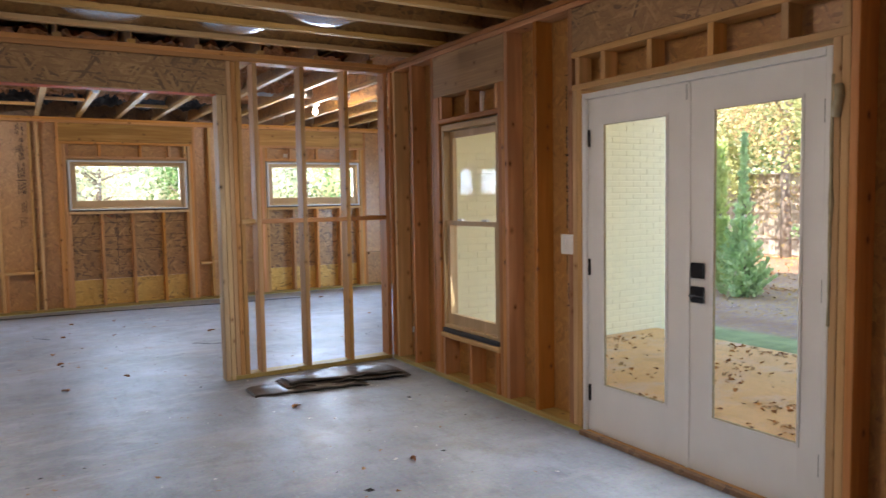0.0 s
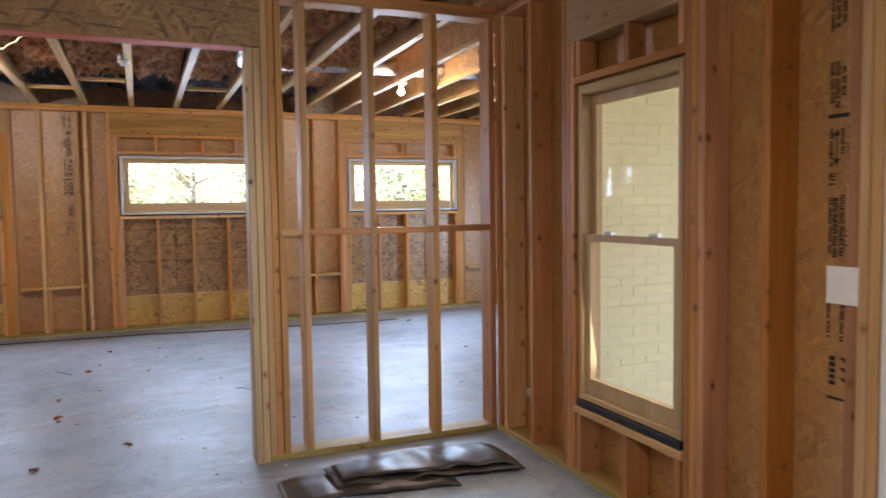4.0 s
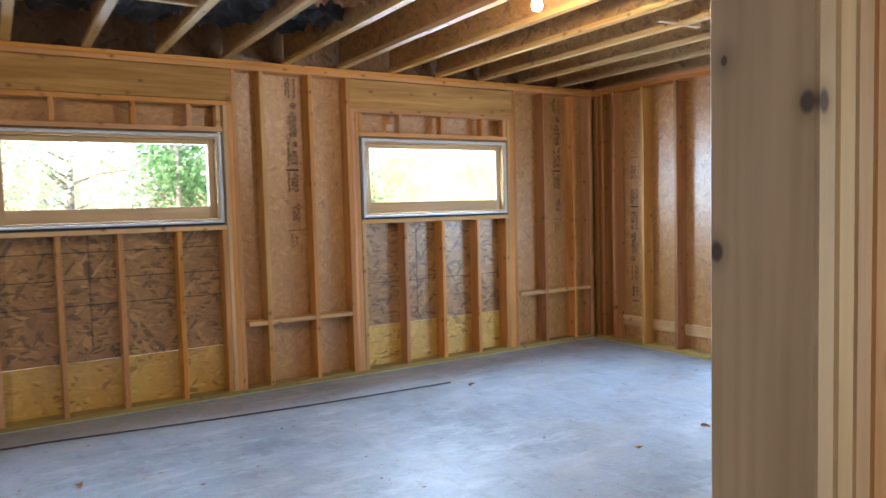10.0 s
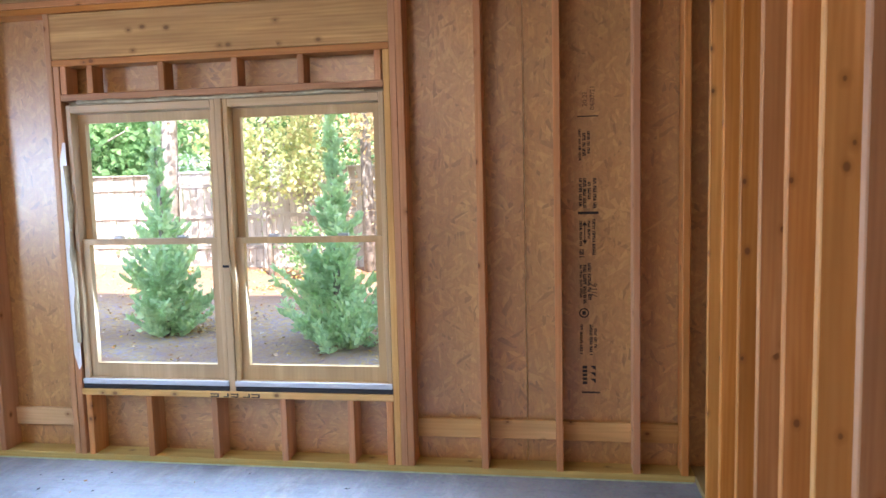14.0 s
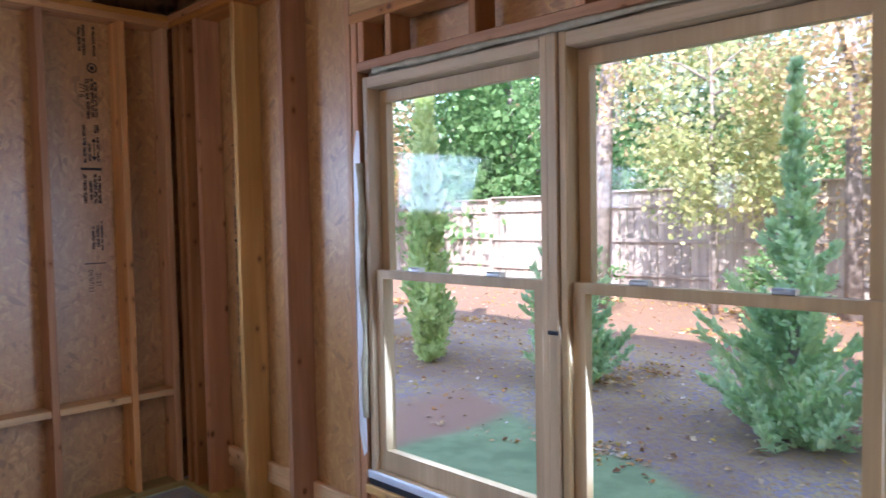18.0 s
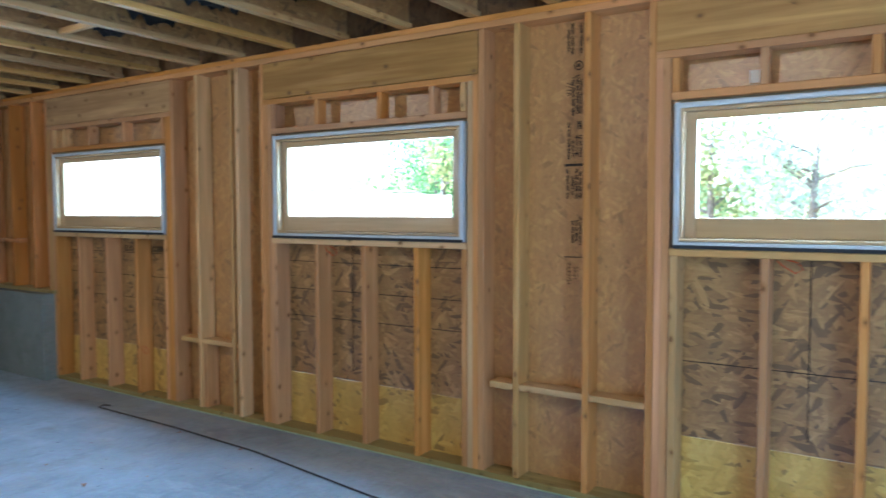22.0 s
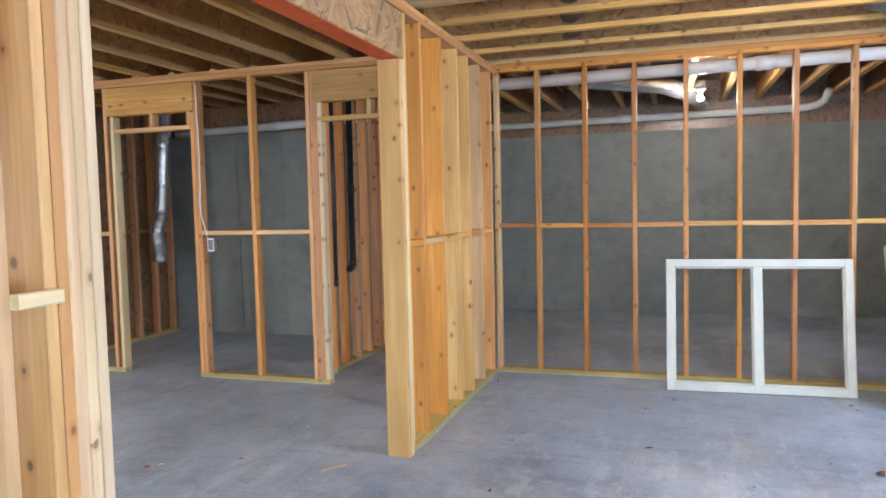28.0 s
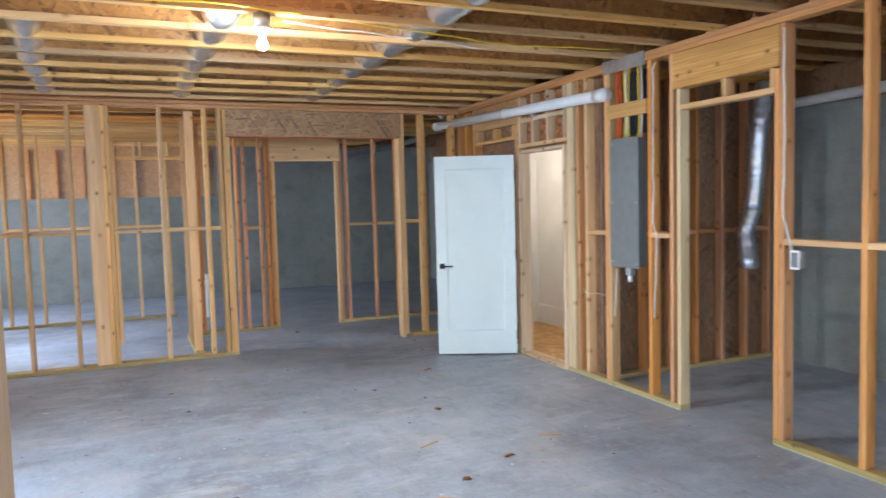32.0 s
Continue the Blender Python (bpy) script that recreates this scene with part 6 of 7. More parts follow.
scatter("floor_litter", 750, (-0.5, 8.7, 8.5, 13.3), 0.004, 0.022, [M_LEAF, M_CHIP, M_INK], "scraps of leaf and wood on the slab", 3)
scatter("floor_litter", 620, (0.3, 5.5, 1.4, 8.3), 0.004, 0.022, [M_LEAF, M_CHIP, M_INK, M_PLASTIC], "scraps of leaf and wood on the slab", 4)
scatter("floor_litter", 160, (-4.0, -0.8, 7.4, 13.4), 0.005, 0.03, [M_LEAF, M_INK], "scraps on the utility room slab", 5)
for pts in (((2.79, 11.33), (2.71, 11.43), (2.655, 11.53), (2.63, 11.62), (2.635, 11.71)), ((4.1, 10.2), (4.16, 10.1), (4.24, 10.04), (4.33, 10.02))):
    tagged(tube("wire_scrap", [(x, y, 0.003 + 0.004 * math.sin(2.1 * k)) for k, (x, y) in enumerate(pts)], 0.002, M_BLACK, None, "bent scrap of dark wire on the slab", 6), "", "wire")
for x, y, a in ((2.32, 5.75, 0.9), (1.3, 5.1, 1.2), (2.1, 4.9, 2.0), (1.9, 8.1, 0.9)):
    ob = new("wood_sliver", board_mesh(0.012, 0.006, 0.16, M_PINE))
    ob.matrix_world = Matrix.Translation((x, y, 0.004)) @ Euler((radians(90), 0, a)).to_matrix().to_4x4()
    tagged(ob, "splinter of pale wood on the slab", "wood scrap", "wood scraps on the floor")

# ---- insulation between the joists ----
for i in range(1, 11):
    bm = bmesh.new()
    xa, xb = 0.35 + 0.5 * i - 0.5 + 0.035, 0.35 + 0.5 * i - 0.035
    y0, y1, nx, ny = 8.75, 13.1, 14, 130
    g = [[None] * (ny + 1) for _ in range(nx + 1)]
    for a in range(nx + 1):
        for b in range(ny + 1):
            u, v = a / nx, b / ny
            p = Vector((u * 1.6 + i * 3.1, v * 9, i))
            fold = 1 - abs(noise.noise(Vector((u * 1.3 + i * 3.1, v * 21 + 0.9 * noise.noise(p * 2), i))))
            z = JB + 0.20 + 0.07 * noise.noise(p) - 0.11 * fold ** 3 + 0.05 * noise.noise(p * 6) + 0.035 * noise.noise(p * 15)
            g[a][b] = bm.verts.new((xa + (xb - xa) * u, y0 + (y1 - y0) * v, min(z, JB + 0.295)))
    for a in range(nx):
        for b in range(ny):
            f = bm.faces.new((g[a][b], g[a][b + 1], g[a + 1][b + 1], g[a + 1][b]))
            f.smooth = True
            f.material_index = 1 if (b / ny > 0.80 + 0.1 * noise.noise(Vector((i, a * 0.3, 0)))) else 0
    tagged(part("insulation_batt", bm, [M_INSUL, M_FACING], None, "brown fibre insulation batt with black facing stuffed between joists"), "", "insulation", "batts between the joists")
for x, y in ((1.6, 12.2), (3.1, 12.0), (4.1, 12.3), (2.6, 12.6), (7.35, 11.3)):
    tagged(board("joist_blocking", x - 0.21, x + 0.21, y, y + 0.038, JB + 0.012, JB + 0.05, M_PINE, None, "wooden block nailed between the joists"), "", "block", "blocks between joists")

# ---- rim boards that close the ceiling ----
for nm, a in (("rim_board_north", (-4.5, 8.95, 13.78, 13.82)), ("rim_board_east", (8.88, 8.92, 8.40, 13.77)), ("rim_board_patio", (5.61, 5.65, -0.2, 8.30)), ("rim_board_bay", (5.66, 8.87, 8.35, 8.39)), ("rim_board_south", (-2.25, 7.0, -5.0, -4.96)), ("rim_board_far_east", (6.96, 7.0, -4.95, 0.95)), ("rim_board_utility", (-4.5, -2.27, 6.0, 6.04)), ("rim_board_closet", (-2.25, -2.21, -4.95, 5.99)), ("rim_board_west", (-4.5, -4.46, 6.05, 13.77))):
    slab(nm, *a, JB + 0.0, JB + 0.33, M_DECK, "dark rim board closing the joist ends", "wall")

# ---- small leftovers on the walls ----
for x, z in ((6.55, 1.31), (3.72, 1.30), (1.62, 0.40)):
    P = [(x - 0.06, YB + 0.02, z + 0.035), (x - 0.03, YB + 0.012, z + 0.01), (x + 0.02, YB + 0.01, z - 0.02), (x + 0.05, YB + 0.012, z + 0.0), (x + 0.03, YB + 0.014, z + 0.03), (x - 0.02, YB + 0.016, z + 0.042)]
    tagged(tube("string", P, 0.003, M_RED, None, "loop of orange string under the window sill", 6), "", "string")
tagged(part("paper_tag", box_bm(6.335, 6.40, YB + D6 - 0.012, YB + D6 - 0.009, 2.20, 2.26), M_PLASTIC, None, "small white paper tag on the sheathing"), "", "tag")

# ---- outdoors ----
def gz(x, y):
    """Ground height: level by the house, rising gently to the fence, sinking to the north."""
    e = max(0.0, min(1.0, (x - 10.5) / 7.5))
    n = max(0.0, min(1.0, (y - 14.5) / 10.0))
    base = -0.14 + 0.12 * e * e * (3 - 2 * e)
    return base + (0.9 * n if x < 10 else 0.25 * n) + (0.03 * noise.noise(Vector((x * 0.6, y * 0.6, 0))) if x > 9.3 else 0)


M_GROUND, _n, _l, _p = nodes_of("yard_ground", 0.95, 0, 0.2)
_v = coords(_n, _l, (1, 1, 1), False)
_sep = _n.new("ShaderNodeSeparateXYZ")
_l.new(_v, _sep.inputs[0])
_wob = tex(_n, _l, "ShaderNodeTexNoise", _v, 0.5, 3)
_edge = math_node(_n, _l, "ADD", _sep.outputs[0], math_node(_n, _l, "MULTIPLY", _wob.outputs[0], 0.8))
_edge = math_node(_n, _l, "SUBTRACT", _edge, math_node(_n, _l, "MULTIPLY", math_node(_n, _l, "MAXIMUM", _sep.outputs[1], 8.0), 0.33))
_mask = ramp(_n, _l, math_node(_n, _l, "MULTIPLY", _edge, 0.05), (0.376, (0, 0, 0)), (0.384, (1, 1, 1))).outputs[0]
_soil = ramp(_n, _l, math_node(_n, _l, "MULTIPLY", math_node(_n, _l, "ADD", _sep.outputs[1], math_node(_n, _l, "MULTIPLY", _wob.outputs[0], 0.6)), 0.05), (0.690, (0, 0, 0)), (0.697, (1, 1, 1))).outputs[0]
_f1, _f2 = tex(_n, _l, "ShaderNodeTexNoise", _v, 46, 8, 0.75), tex(_n, _l, "ShaderNodeTexVoronoi", _v, 30)
_mulch = ramp(_n, _l, _f1.outputs[0], (0.32, (0.20, 0.165, 0.195)), (0.52, (0.33, 0.28, 0.32)), (0.70, (0.48, 0.42, 0.45))).outputs[0]
_spots = _n.new("ShaderNodeSeparateColor")
_l.new(_f2.outputs["Color"], _spots.inputs[0])
_leafc = ramp(_n, _l, _spots.outputs[1], (0.0, (0.30, 0.13, 0.05)), (0.6, (0.42, 0.26, 0.12)), (1.0, (0.5, 0.38, 0.2))).outputs[0]
_mulch = mix(_n, _l, math_node(_n, _l, "GREATER_THAN", _spots.outputs[0], 0.968), _mulch, _leafc)
_turf = ramp(_n, _l, tex(_n, _l, "ShaderNodeTexNoise", _v, 120, 6, 0.7).outputs[0], (0.3, (0.26, 0.34, 0.15)), (0.7, (0.44, 0.54, 0.28))).outputs[0]
_patch = ramp(_n, _l, tex(_n, _l, "ShaderNodeTexNoise", _v, 3.2, 5, 0.6).outputs[0], (0.42, (0, 0, 0)), (0.62, (0.7, 0.7, 0.7))).outputs[0]
_turf = mix(_n, _l, _patch, _turf, (0.20, 0.28, 0.13))
_turf = mix(_n, _l, _soil, _turf, mix(_n, _l, _f1.outputs[0], (0.36, 0.19, 0.12), (0.50, 0.31, 0.21)))
_litter = ramp(_n, _l, tex(_n, _l, "ShaderNodeTexNoise", _v, 0.45, 4, 0.6).outputs[0], (0.46, (0, 0, 0)), (0.60, (0.6, 0.6, 0.6))).outputs[0]
# brown litter by the fence; its darkness also stands for tree shade
_far = ramp(_n, _l, math_node(_n, _l, "MULTIPLY", math_node(_n, _l, "ADD", _sep.outputs[0], _wob.outputs[0]), 0.05), (0.735, (0, 0, 0)), (0.79, (0.85, 0.85, 0.85))).outputs[0]
_litter = math_node(_n, _l, "MAXIMUM", _litter, _far)
_mulch = mix(_n, _l, _litter, _mulch, mix(_n, _l, _f1.outputs[0], (0.19, 0.105, 0.07), (0.34, 0.215, 0.15)))
_bare = ramp(_n, _l, math_node(_n, _l, "MULTIPLY", math_node(_n, _l, "ADD", _sep.outputs[1], math_node(_n, _l, "MULTIPLY", _wob.outputs[0], 0.9)), 0.05), (0.735, (0, 0, 0)), (0.76, (1, 1, 1))).outputs[0]
_mask = math_node(_n, _l, "MAXIMUM", _mask, _bare)
_l.new(mix(_n, _l, _mask, _turf, _mulch), _p.inputs["Base Color"])
bump(_n, _l, _p, _f1.outputs[0], 0.35, 0.02)

bm = bmesh.new()
_xs = [-400, -120, -40, -12, 4, 7] + [8.7 + 0.35 * i for i in range(34)] + [21, 24, 30, 40, 70, 140, 400]
_yr = [-400, -120, -40, -12, -4] + [0.6 * i for i in range(0, 50)] + [31, 34, 40, 55, 80, 140, 400]
_g = [[bm.verts.new((x, y, (gz(x, y) if abs(x) < 100 and abs(y) < 100 else gz(max(-90, min(90, x)), max(-90, min(90, y)))) - (0.35 if x < 8.8 and -5.5 < y < 13.9 else 0.0))) for y in _yr] for x in _xs]
for i in range(len(_xs) - 1):
    for j in range(len(_yr) - 1):
        bm.faces.new((_g[i][j], _g[i + 1][j], _g[i + 1][j + 1], _g[i][j + 1]))
tagged(part("ground", bm, M_GROUND, None, "leaf strewn mulch bed and short green lawn", True), "", "ground", "", "structure")

slab("patio", 5.66, 8.82, -2.0, 8.16, -0.25, -0.045, M_PATIO, "sunlit tan concrete patio with fallen leaves", "patio")
M_ORANGELEAF = plain("orange_leaf", (0.52, 0.23, 0.06), 0.7, 0, 0.4, 20)
M_TANLEAF = plain("tan_leaf", (0.56, 0.36, 0.17), 0.75, 0, 0.35, 20)
leaf_litter("patio_leaves", 1500, (5.8, 8.7, 2.0, 8.0), 0.013, 0.033, [M_ORANGELEAF, M_TANLEAF, M_TANLEAF, M_LEAF, M_ORANGELEAF], "dry orange leaves blown across the patio", 21, lambda x, y: -0.045, 34)
M_YELLOWLEAF = plain("yellow_leaf", (0.55, 0.36, 0.05), 0.7, 0, 0.4, 20)
M_PALELITTER = plain("bleached_leaf", (0.66, 0.56, 0.46), 0.75, 0, 0.25, 20)
leaf_litter("yard_leaves", 9500, (10.9, 18.0, 4.0, 20.0), 0.011, 0.034, [M_TANLEAF, M_LEAF, M_TANLEAF, M_ORANGELEAF, M_GREYWOOD, M_GREYWOOD, M_YELLOWLEAF, M_PALELITTER], "fallen leaves over the mulch", 22, lambda x, y: gz(x, y) + 0.006, 40)

post = thing("porch_post", "square yellow pine porch post standing on the patio", "post")
board("shaft", 8.55, 8.69, 5.86, 6.0, -0.03, 2.9, M_PINE, post, "", 0)
part("post_base", box_bm(8.54, 8.70, 5.85, 6.01, -0.044, -0.02, 0.004), M_STEEL, post)
slab("porch_roof", 5.72, 9.0, -2.0, 8.19, 2.9, 3.05, M_WHITE, "plain porch ceiling over the patio", "roof")
# block out of view, added so that its shadow covers the near yard
slab("upper_storey", -4.6, 8.95, 1.0, 13.85, 3.06, 6.2, M_MORTAR, "plain unseen upper storey, added to shade yard and patio", "house")

# white painted brick of the bay's return wall
brickwall = wall_root("wall_brick", "white painted brick wall beside the patio")
part("mortar_bed", box_bm(5.68, 9.00, 8.184, 8.30, -0.3, 3.0), M_MORTAR, brickwall)
part("mortar_bed", box_bm(8.96, 9.00, 8.301, 10.03, -0.3, 3.0), M_MORTAR, brickwall)
_bmesh = {}


def brick_mesh(w):
    if w not in _bmesh:
        _bmesh[w] = mesh_of("brick", box_bm(-w / 2, w / 2, -0.011, 0.012, -0.029, 0.029, 0.004), M_BRICK)
    return _bmesh[w]


_stuff = bmesh.new()
_count = 0
for row in range(41):
    z = -0.02 + row * 0.068
    x = 5.74 - (0.105 if row % 2 else 0)
    while x < 8.99:
        a, b = max(x, 5.685), min(x + 0.2, 9.005)
        if b - a > 0.03:
            if a > 6.0 and z < 2.2 and _count < 300 and (a > 7.9 or row % 2 == 0 and a < 7.4):
                ob = new("brick", brick_mesh(round(b - a, 3)))
                ob.matrix_world = Matrix.Translation(((a + b) / 2, 8.192 + rng.uniform(-0.002, 0.002), z)) @ Euler((0, rng.uniform(-0.006, 0.006), 0)).to_matrix().to_4x4()
                ob.parent = brickwall
                _count += 1
            else:
                add_box(_stuff, a, b, 8.180 + rng.uniform(-0.002, 0.002), 8.2, z - 0.029, z + 0.029)
        x += 0.21
tagged(part("brick_courses", _stuff, M_BRICK, brickwall, "further painted bricks"), "", "", "", "stuff")

# fence
M_FENCE = wood("weathered_fence_board", (0.50, 0.44, 0.385), (0.35, 0.295, 0.255), (0.14, 0.06, 0.05), 0.25, False, 0.85)


# paler fence wood, overexposed daylight put into its tone
M_PALEFENCE = wood("glare_pale_fence_board", (0.62, 0.58, 0.52), (0.50, 0.46, 0.41), (0.4, 0.36, 0.32), 0.06, False, 0.85)


def privacy_fence(label, count, spot, foot, top, mat):
    """Upright boards on rails and posts. spot(s): the fence line; foot(s), top(s): heights along it."""
    fence = thing("fence", label, "fence")
    r = random.Random(3)

    def piece(name, s0, s1, off, thick, z0, z1):
        (xa, ya), (xb, yb) = spot(s0), spot(s1)
        turn = math.atan2(yb - ya, xb - xa)
        ob = new(name, board_mesh(round(math.hypot(xb - xa, yb - ya), 3), thick, round(z1 - z0, 2), mat) if z1 - z0 > 0.3 else board_mesh(round(z1 - z0, 3), thick, round(math.hypot(xb - xa, yb - ya), 3), mat))
        m = Matrix.Translation(((xa + xb) / 2 - off * math.sin(turn), (ya + yb) / 2 + off * math.cos(turn), (z0 + z1) / 2)) @ Matrix.Rotation(turn, 4, "Z")
        ob.matrix_world = m if z1 - z0 > 0.3 else m @ ROT["x"]
        ob.parent = fence

    for i in range(count):
        s0 = 0.15 * i
        piece("slat", s0 + 0.004, s0 + 0.144, 0.012 * r.random(), 0.018, foot(s0) - 0.04, top(s0) + r.uniform(-0.015, 0.015))
    end = 0.15 * count
    bays = int(end / 2.4)
    for k in range(bays):
        for f in (0.20, 0.52, 0.84):
            z = foot(k * 2.4) + f * (top(k * 2.4 + 1.2) - foot(k * 2.4))
            piece("rail", k * 2.4, k * 2.4 + 2.39, 0.045, 0.04, z, z + 0.07)
        piece("post", k * 2.4, k * 2.4 + 0.09, 0.05, 0.09, foot(k * 2.4) - 0.05, top(k * 2.4) + 0.02)
        piece("cap", k * 2.4, k * 2.4 + 2.4, 0.03, 0.14, top(k * 2.4 + 1.2) - 0.005, top(k * 2.4 + 1.2) + 0.025)
    return fence


privacy_fence("weathered wooden privacy fence with horizontal rails", 168, lambda q: (18.5, -2 + q), lambda q: gz(18.5, -2 + q), lambda q: 2.17 - 0.017 * (q - 2), M_FENCE)
privacy_fence("pale fence beyond the back windows, glare put into its colour", 72, lambda q: (-13.6 + q, 26.0 - 0.05 * q), lambda q: gz(-13.6 + q, 26.0), lambda q: 2.52 - 0.05 * q, M_PALEFENCE)


# trees
def foliage(name, cols, rough=0.6):
    m, n, l, p = nodes_of(name, rough, 0, 0.35)
    g = n.new("ShaderNodeNewGeometry").outputs["Random Per Island"]
    clump = tex(n, l, "ShaderNodeTexNoise", coords(n, l), 2.6, 3)
    g = math_node(n, l, "ADD", math_node(n, l, "MULTIPLY", g, 0.45), math_node(n, l, "MULTIPLY", ramp(n, l, clump.outputs[0], (0.34, (0, 0, 0)), (0.66, (1, 1, 1))).outputs[0], 0.55))
    c = ramp(n, l, g, *[(i / (len(cols) - 1), c) for i, c in enumerate(cols)])
    l.new(c.outputs[0], p.inputs["Base Color"])
    tl, mx = n.new("ShaderNodeBsdfTranslucent"), n.new("ShaderNodeMixShader")
    l.new(c.outputs[0], tl.inputs[0])
    mx.inputs[0].default_value = 0.5
    l.new(p.outputs[0], mx.inputs[1])
    l.new(tl.outputs[0], mx.inputs[2])
    l.new(mx.outputs[0], n["Material Output"].inputs[0])
    return m


M_CONIFER = foliage("conifer_needles", [(0.38, 0.58, 0.34), (0.52, 0.72, 0.44), (0.68, 0.84, 0.52), (0.82, 0.90, 0.58)])
# yellower, lighter copy of the needles: sunlight put into the colour
M_SUNCONIFER = foliage("sunlit_conifer_needles", [(0.40, 0.56, 0.24), (0.55, 0.70, 0.32), (0.72, 0.82, 0.42), (0.84, 0.88, 0.50)])
M_GREENLEAF = foliage("green_leaves", [(0.09, 0.19, 0.08), (0.15, 0.30, 0.12), (0.24, 0.42, 0.18), (0.38, 0.54, 0.26)])
M_OLIVE = foliage("yellow_green_leaves", [(0.25, 0.33, 0.15), (0.41, 0.48, 0.22), (0.58, 0.58, 0.29), (0.70, 0.62, 0.36)])
M_AUTUMN = foliage("autumn_leaves", [(0.28, 0.25, 0.12), (0.48, 0.41, 0.20), (0.62, 0.49, 0.28), (0.64, 0.45, 0.30), (0.50, 0.30, 0.18)])
# light tones carry the glare beyond the windows in the leaf colour
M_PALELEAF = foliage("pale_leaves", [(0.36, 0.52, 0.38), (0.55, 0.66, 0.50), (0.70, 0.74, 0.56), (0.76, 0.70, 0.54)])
M_STAKE = plain("pale_stake", (0.62, 0.56, 0.46), 0.7, 0, 0.2, 20)
M_BARK = plain("bark", (0.27, 0.235, 0.215), 0.9, 0, 0.4, 10, 1.0)


def leaf_cloud(pts, dirs, sizes, widths):
    """One quad a leaf: pts n x 3, dirs the leaf's axis, from_pydata arrays."""
    n = len(pts)
    side = np.cross(dirs, np.random.normal(size=(n, 3)))
    side /= np.linalg.norm(side, axis=1, keepdims=True) + 1e-9
    up = np.cross(side, dirs) * 0.25
    a, b = dirs * sizes[:, None], side * (sizes * widths)[:, None]
    v = np.stack([pts - a * 0.5, pts + b * 0.5 + up * sizes[:, None], pts + a * 0.5, pts - b * 0.5 - up * sizes[:, None]], 1).reshape(-1, 3)
    return v, np.arange(4 * n).reshape(-1, 4)


def leaf_object(name, parts_, material, parent, label=""):
    vs, fs, k = [], [], 0
    for v, f in parts_:
        vs.append(v)
        fs.append(f + k)
        k += len(v)
    me = bpy.data.meshes.new(name)
    me.from_pydata(np.concatenate(vs).tolist(), [], np.concatenate(fs).tolist())
    me.materials.append(material)
    ob = new(name, me)
    ob.parent = parent
    return tagged(ob, label)


def conifer(x, y, h, w, label, slim=False):
    """Young conifer: a thin spire over a bushy base, clothed in rising feathery sprays."""
    t = thing("conifer", label, "tree", "young conifers in the yard", "", Matrix.Translation((x, y, gz(x, y))))
    tube("trunk", [(0, 0, -0.1), (0.01, 0, h * 0.5), (0, 0.01, h * 0.97)], [0.05, 0.03, 0.006], M_BARK, t, "", 8)
    r = np.random.RandomState(int(x * 100 + y * 10))
    P, D, S = [], [], []
    for k in range(int((120 if slim else 78) * h)):
        f = r.rand() ** (1.0 if slim else 1.45)
        a = r.uniform(0, 6.283)
        if slim:
            reach = w * (0.25 + 0.75 * (1 - f) ** 0.8) * min(1.0, 0.6 + 3 * f)
        else:
            reach = w * (0.95 * math.exp(-(f / 0.44) ** 2.6) + 0.34 * (1 - f) ** 0.8 + 0.07)
        reach *= r.uniform(0.35, 1.18) * (1 + 0.22 * math.sin(2 * a + x) + 0.15 * math.sin(9 * f + 3 * a))
        e0, e1 = r.uniform(0.15, 0.75) + 0.5 * f, r.uniform(0.75, 1.25)
        q = np.linspace(0.12, 1, max(5, int(reach / 0.035)))
        e = e0 + (e1 - e0) * q
        step = reach / len(q)
        hx, hz = np.cumsum(np.cos(e)) * step, np.cumsum(np.sin(e)) * step * 0.8
        spine = np.stack([np.cos(a) * hx, np.sin(a) * hx, 0.03 + f * h * 0.97 - 0.25 * reach + hz], 1)
        for side in (-1.0, -0.5, 0.0, 0.5, 1.0):
            b = a + side * 1.0 + r.normal(size=len(q)) * 0.35
            d = np.stack([np.cos(b) * np.cos(e), np.sin(b) * np.cos(e), np.sin(e) + r.normal(size=len(q)) * 0.35], 1)
            d /= np.linalg.norm(d, axis=1, keepdims=True)
            out = (0.03 + 0.22 * reach * (1.1 - q))[:, None] * r.uniform(0.2, 1.0, (len(q), 1))
            P.append(spine + d * out * (abs(side) + 0.3))
            D.append(d)
            S.append(r.uniform(0.05, 0.12, len(q)))
    P, D, S = np.concatenate(P), np.concatenate(D), np.concatenate(S)
    keep = (P[:, 2] > 0.02) & (P[:, 2] < h * 1.03)
    P, D, S = P[keep], D[keep], S[keep]
    leaf_object("crown", [leaf_cloud(P, D, S, np.full(len(S), 0.11))], M_SUNCONIFER if slim else M_CONIFER, t, "feathery green needles")
    return t


np.random.seed(4)
for x, y, h, w, slim in ((12.5, 15.45, 3.05, 0.52, True), (12.75, 13.75, 2.9, 0.60, False), (12.45, 11.55, 2.75, 0.66, False), (12.95, 10.55, 2.5, 0.36, True), (12.3, 9.6, 2.55, 0.46, False), (12.45, 8.2, 2.5, 0.50, False), (12.6, 6.2, 2.5, 0.5, False), (12.9, 17.4, 2.5, 0.6, False)):
    conifer(x, y, h, w, "slim conifer in the mulch bed, sunlight put into its green" if slim else "bushy young conifer with a thin spire in the mulch bed", slim)


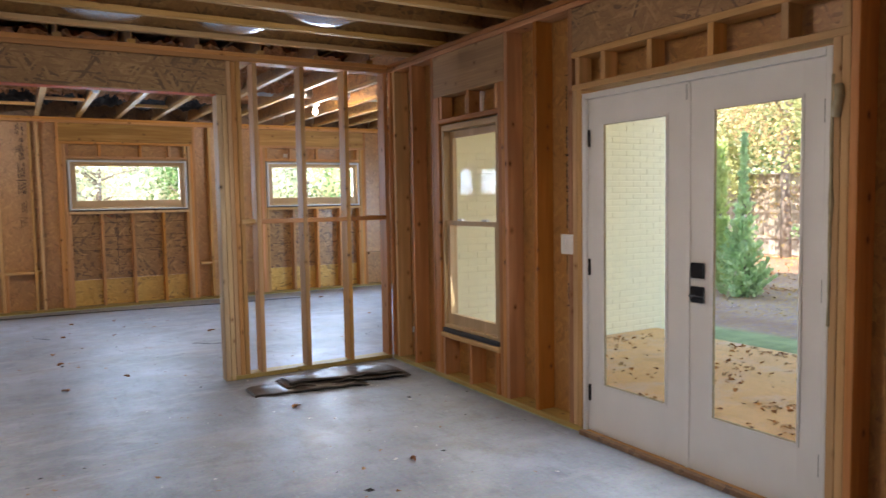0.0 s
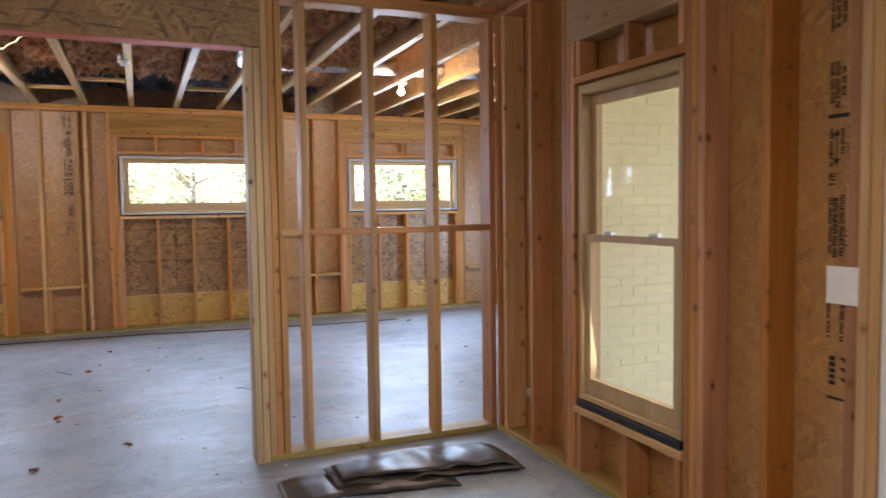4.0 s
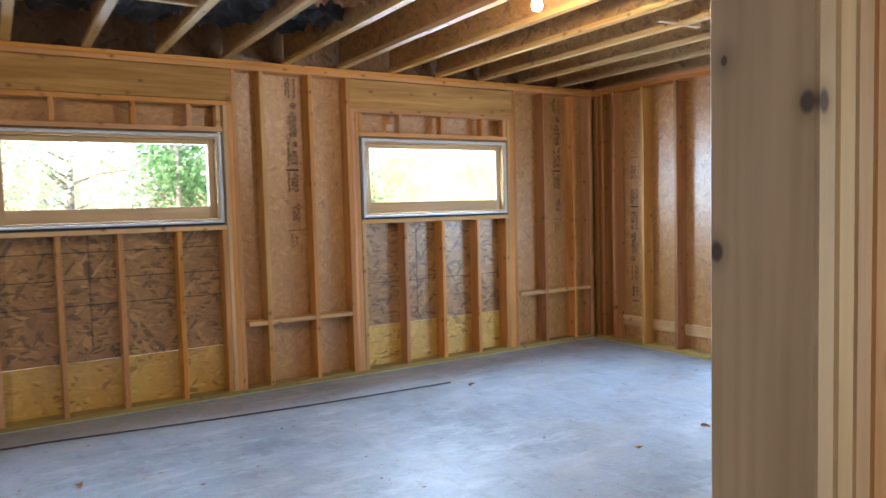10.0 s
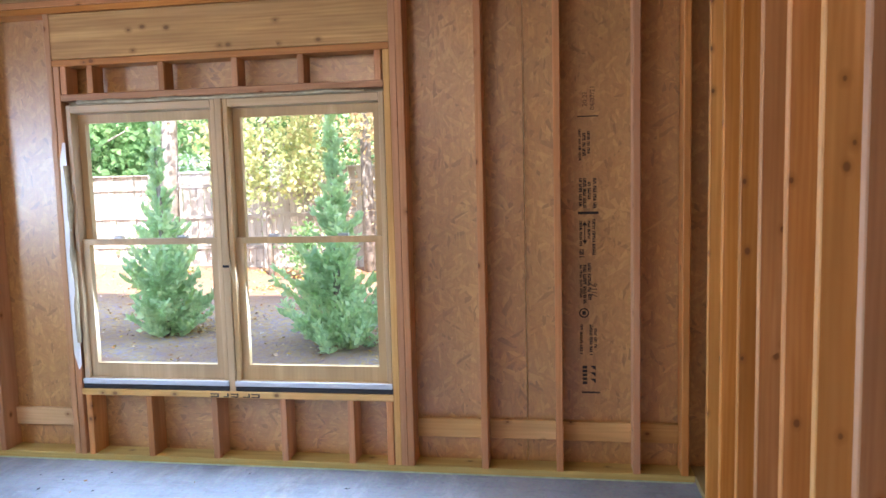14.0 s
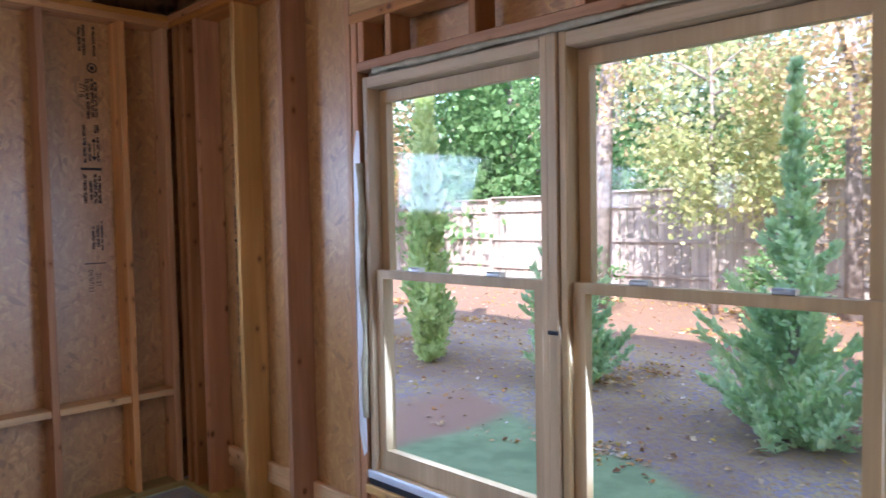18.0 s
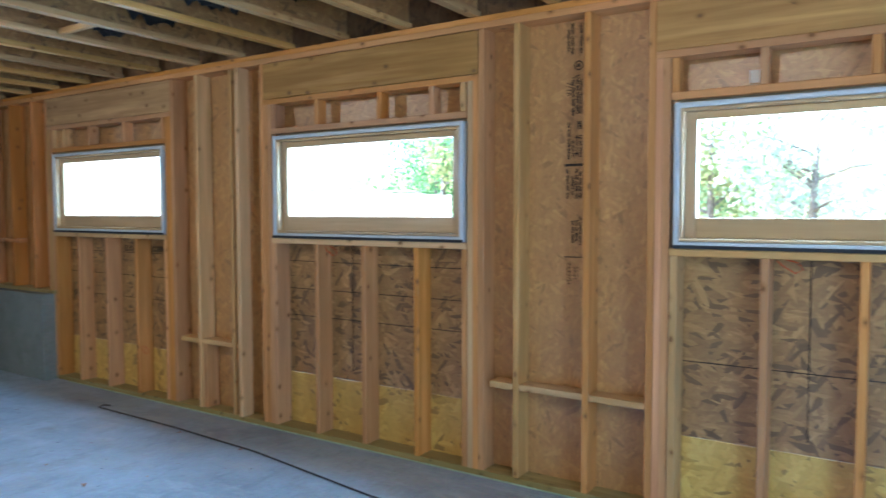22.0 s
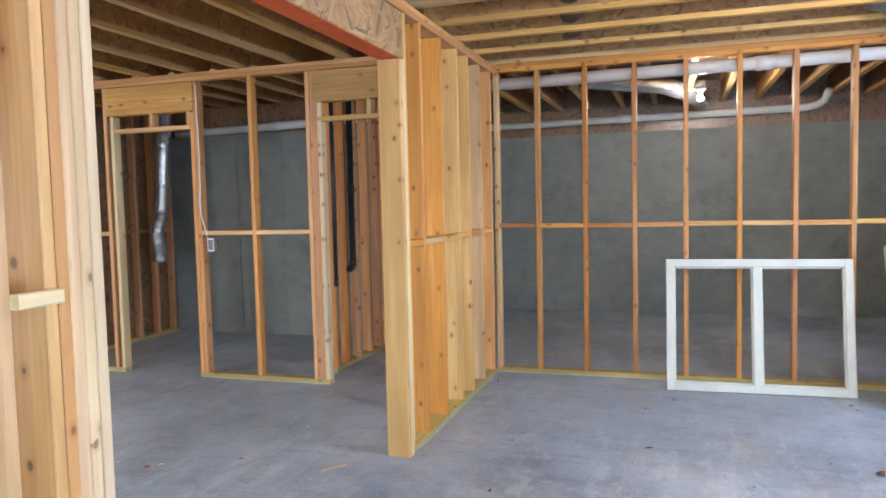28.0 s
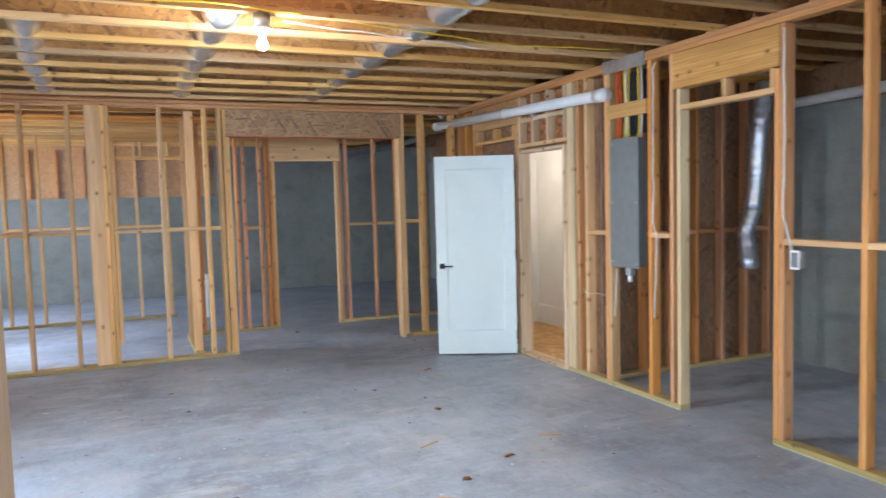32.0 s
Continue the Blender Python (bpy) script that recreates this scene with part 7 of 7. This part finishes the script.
def leafy_tree(x, y, h, r_crown, mat, label, n, low=0.35, trunk=0.12, group="trees behind the fence", leaf=0.10):
    z0 = gz(x, y)
    t = thing("tree", label, "tree", group, "", Matrix.Translation((x, y, z0)))
    r = np.random.RandomState(int(abs(x * 37 + y * 91)))
    lean = r.uniform(-0.4, 0.4, 2)
    tube("trunk", [(0, 0, -0.2), (lean[0] * 0.3, lean[1] * 0.3, h * 0.35), (lean[0], lean[1], h * 0.85)], [trunk, trunk * 0.75, trunk * 0.2], M_BARK, t, "", 9)
    P = []
    for k in range(9):
        a, z = r.uniform(0, 6.283), h * r.uniform(low, 0.85)
        rr = r_crown * r.uniform(0.5, 1.0)
        tip = np.array([math.cos(a) * rr, math.sin(a) * rr, z + rr * r.uniform(0.1, 0.6)])
        tube("limb", [(lean[0] * z / h, lean[1] * z / h, z - 0.2), tuple((tip * 0.5 + np.array([0, 0, z * 0.5])).tolist()), tuple(tip.tolist())], [trunk * 0.4, trunk * 0.25, trunk * 0.08], M_BARK, t, "", 6)
        m = n // 9
        for q in range(4):
            c = tip * r.uniform(0.55, 1.05) + r.normal(size=3) * r_crown * 0.16
            P.append(c + r.normal(size=(m // 4, 3)) * r_crown * np.array([0.22, 0.22, 0.17]))
    P = np.concatenate(P)
    P[:, 2] = np.maximum(P[:, 2], 0.15)
    D = r.normal(size=P.shape)
    D /= np.linalg.norm(D, axis=1, keepdims=True)
    leaf_object("crown", [leaf_cloud(P, D, r.uniform(0.6, 1.3, len(P)) * leaf, np.full(len(P), 0.65))], mat, t)
    return t


leafy_tree(21.0, 21.2, 6.4, 2.9, M_GREENLEAF, "dense evergreen tree behind the fence", 26000, 0.12, 0.16, leaf=0.17)
leafy_tree(17.2, 22.3, 5.0, 1.3, M_AUTUMN, "tree with copper autumn leaves", 5000, 0.1, 0.1, leaf=0.12)
leafy_tree(16.75, 15.95, 8.5, 1.5, M_AUTUMN, "slim tree with a pale sunlit trunk by the fence", 3500, 0.5, 0.17, leaf=0.08)
leafy_tree(17.3, 14.3, 4.6, 1.15, M_OLIVE, "small tree with yellow green leaves hanging before the fence", 6500, 0.42, 0.06, leaf=0.085)
leafy_tree(17.9, 12.6, 7.0, 2.0, M_AUTUMN, "slim tree with copper autumn leaves by the fence", 9000, 0.32, 0.13, leaf=0.085)
leafy_tree(15.45, 8.3, 7.0, 1.7, M_GREENLEAF, "leafy tree with a pale grey trunk in the mulch bed", 4200, 0.36, 0.17, leaf=0.08)
leafy_tree(16.6, 10.6, 6.5, 1.5, M_OLIVE, "slim leafy tree by the fence", 4200, 0.35, 0.10, leaf=0.085)
for a, b in (((11.78, 7.97), (12.40, 8.17, 0.95)), ((11.84, 9.57), (12.26, 9.62, 0.45)), ((12.95, 7.66), (12.52, 8.16, 0.72))):
    tagged(tube("tree_stake", [(a[0], a[1], gz(*a) - 0.05), ((a[0] + b[0]) / 2 + 0.01, (a[1] + b[1]) / 2, (gz(*a) + b[2]) / 2), b], [0.012, 0.012, 0.011], M_STAKE, None, "pale wooden stake leaning on a young conifer", 8), "", "stake", "stakes beside the conifers")
leafy_tree(17.4, 4.2, 6.5, 1.8, M_AUTUMN, "slim tree with yellow autumn leaves by the fence", 4200, 0.15, 0.12, leaf=0.08)
_tr = random.Random(17)
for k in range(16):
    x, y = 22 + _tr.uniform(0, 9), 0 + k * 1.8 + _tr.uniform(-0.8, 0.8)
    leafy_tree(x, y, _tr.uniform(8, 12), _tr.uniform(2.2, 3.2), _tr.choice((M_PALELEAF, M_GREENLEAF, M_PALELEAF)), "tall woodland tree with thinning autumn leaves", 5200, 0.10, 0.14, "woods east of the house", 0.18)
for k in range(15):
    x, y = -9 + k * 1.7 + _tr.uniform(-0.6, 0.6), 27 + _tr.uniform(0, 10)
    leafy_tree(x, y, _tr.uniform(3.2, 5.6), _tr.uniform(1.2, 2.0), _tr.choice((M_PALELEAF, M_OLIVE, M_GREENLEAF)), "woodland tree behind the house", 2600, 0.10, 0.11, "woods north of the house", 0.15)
for x, y in ((16.9, 13.4), (16.5, 15.9), (15.8, 10.2)):
    leafy_tree(x, y, 1.1, 0.5, M_GREENLEAF, "low green shrub by the fence", 900, 0.2, 0.03, "shrubs", 0.07)

# hazy woods in the distance
M_HAZE, _n, _l, _p = nodes_of("distant_woods", 0.95, 0, 0.1)
_v = coords(_n, _l, (1, 1, 0.6), False)
_a, _b = tex(_n, _l, "ShaderNodeTexNoise", _v, 0.5, 6, 0.65), tex(_n, _l, "ShaderNodeTexNoise", _v, 2.2, 6, 0.7)
_c = ramp(_n, _l, _a.outputs[0], (0.36, (0.17, 0.21, 0.12)), (0.5, (0.30, 0.32, 0.17)), (0.64, (0.40, 0.33, 0.19))).outputs[0]
_l.new(mix(_n, _l, 0.75, _c, _b.outputs["Fac"], "OVERLAY"), _p.inputs["Base Color"])
bm = bmesh.new()
_hr = random.Random(8)
_line = [(62.0, -30 + 1.1 * k) for k in range(92)] + [(62.0 - 1.1 * k, 72.0) for k in range(130)]
_low = [bm.verts.new((x, y, -2.0)) for x, y in _line]
_high = [bm.verts.new((x, y, (9.5 if k < 92 else 5.6) + 1.5 * noise.noise(Vector((k * 0.13, 0, 0))) + _hr.uniform(-0.6, 0.6))) for k, (x, y) in enumerate(_line)]
for k in range(len(_line) - 1):
    bm.faces.new((_low[k], _low[k + 1], _high[k + 1], _high[k]))
tagged(part("backdrop", bm, M_HAZE, None, "hazy distant line of autumn woods"), "", "woods", "", "structure")
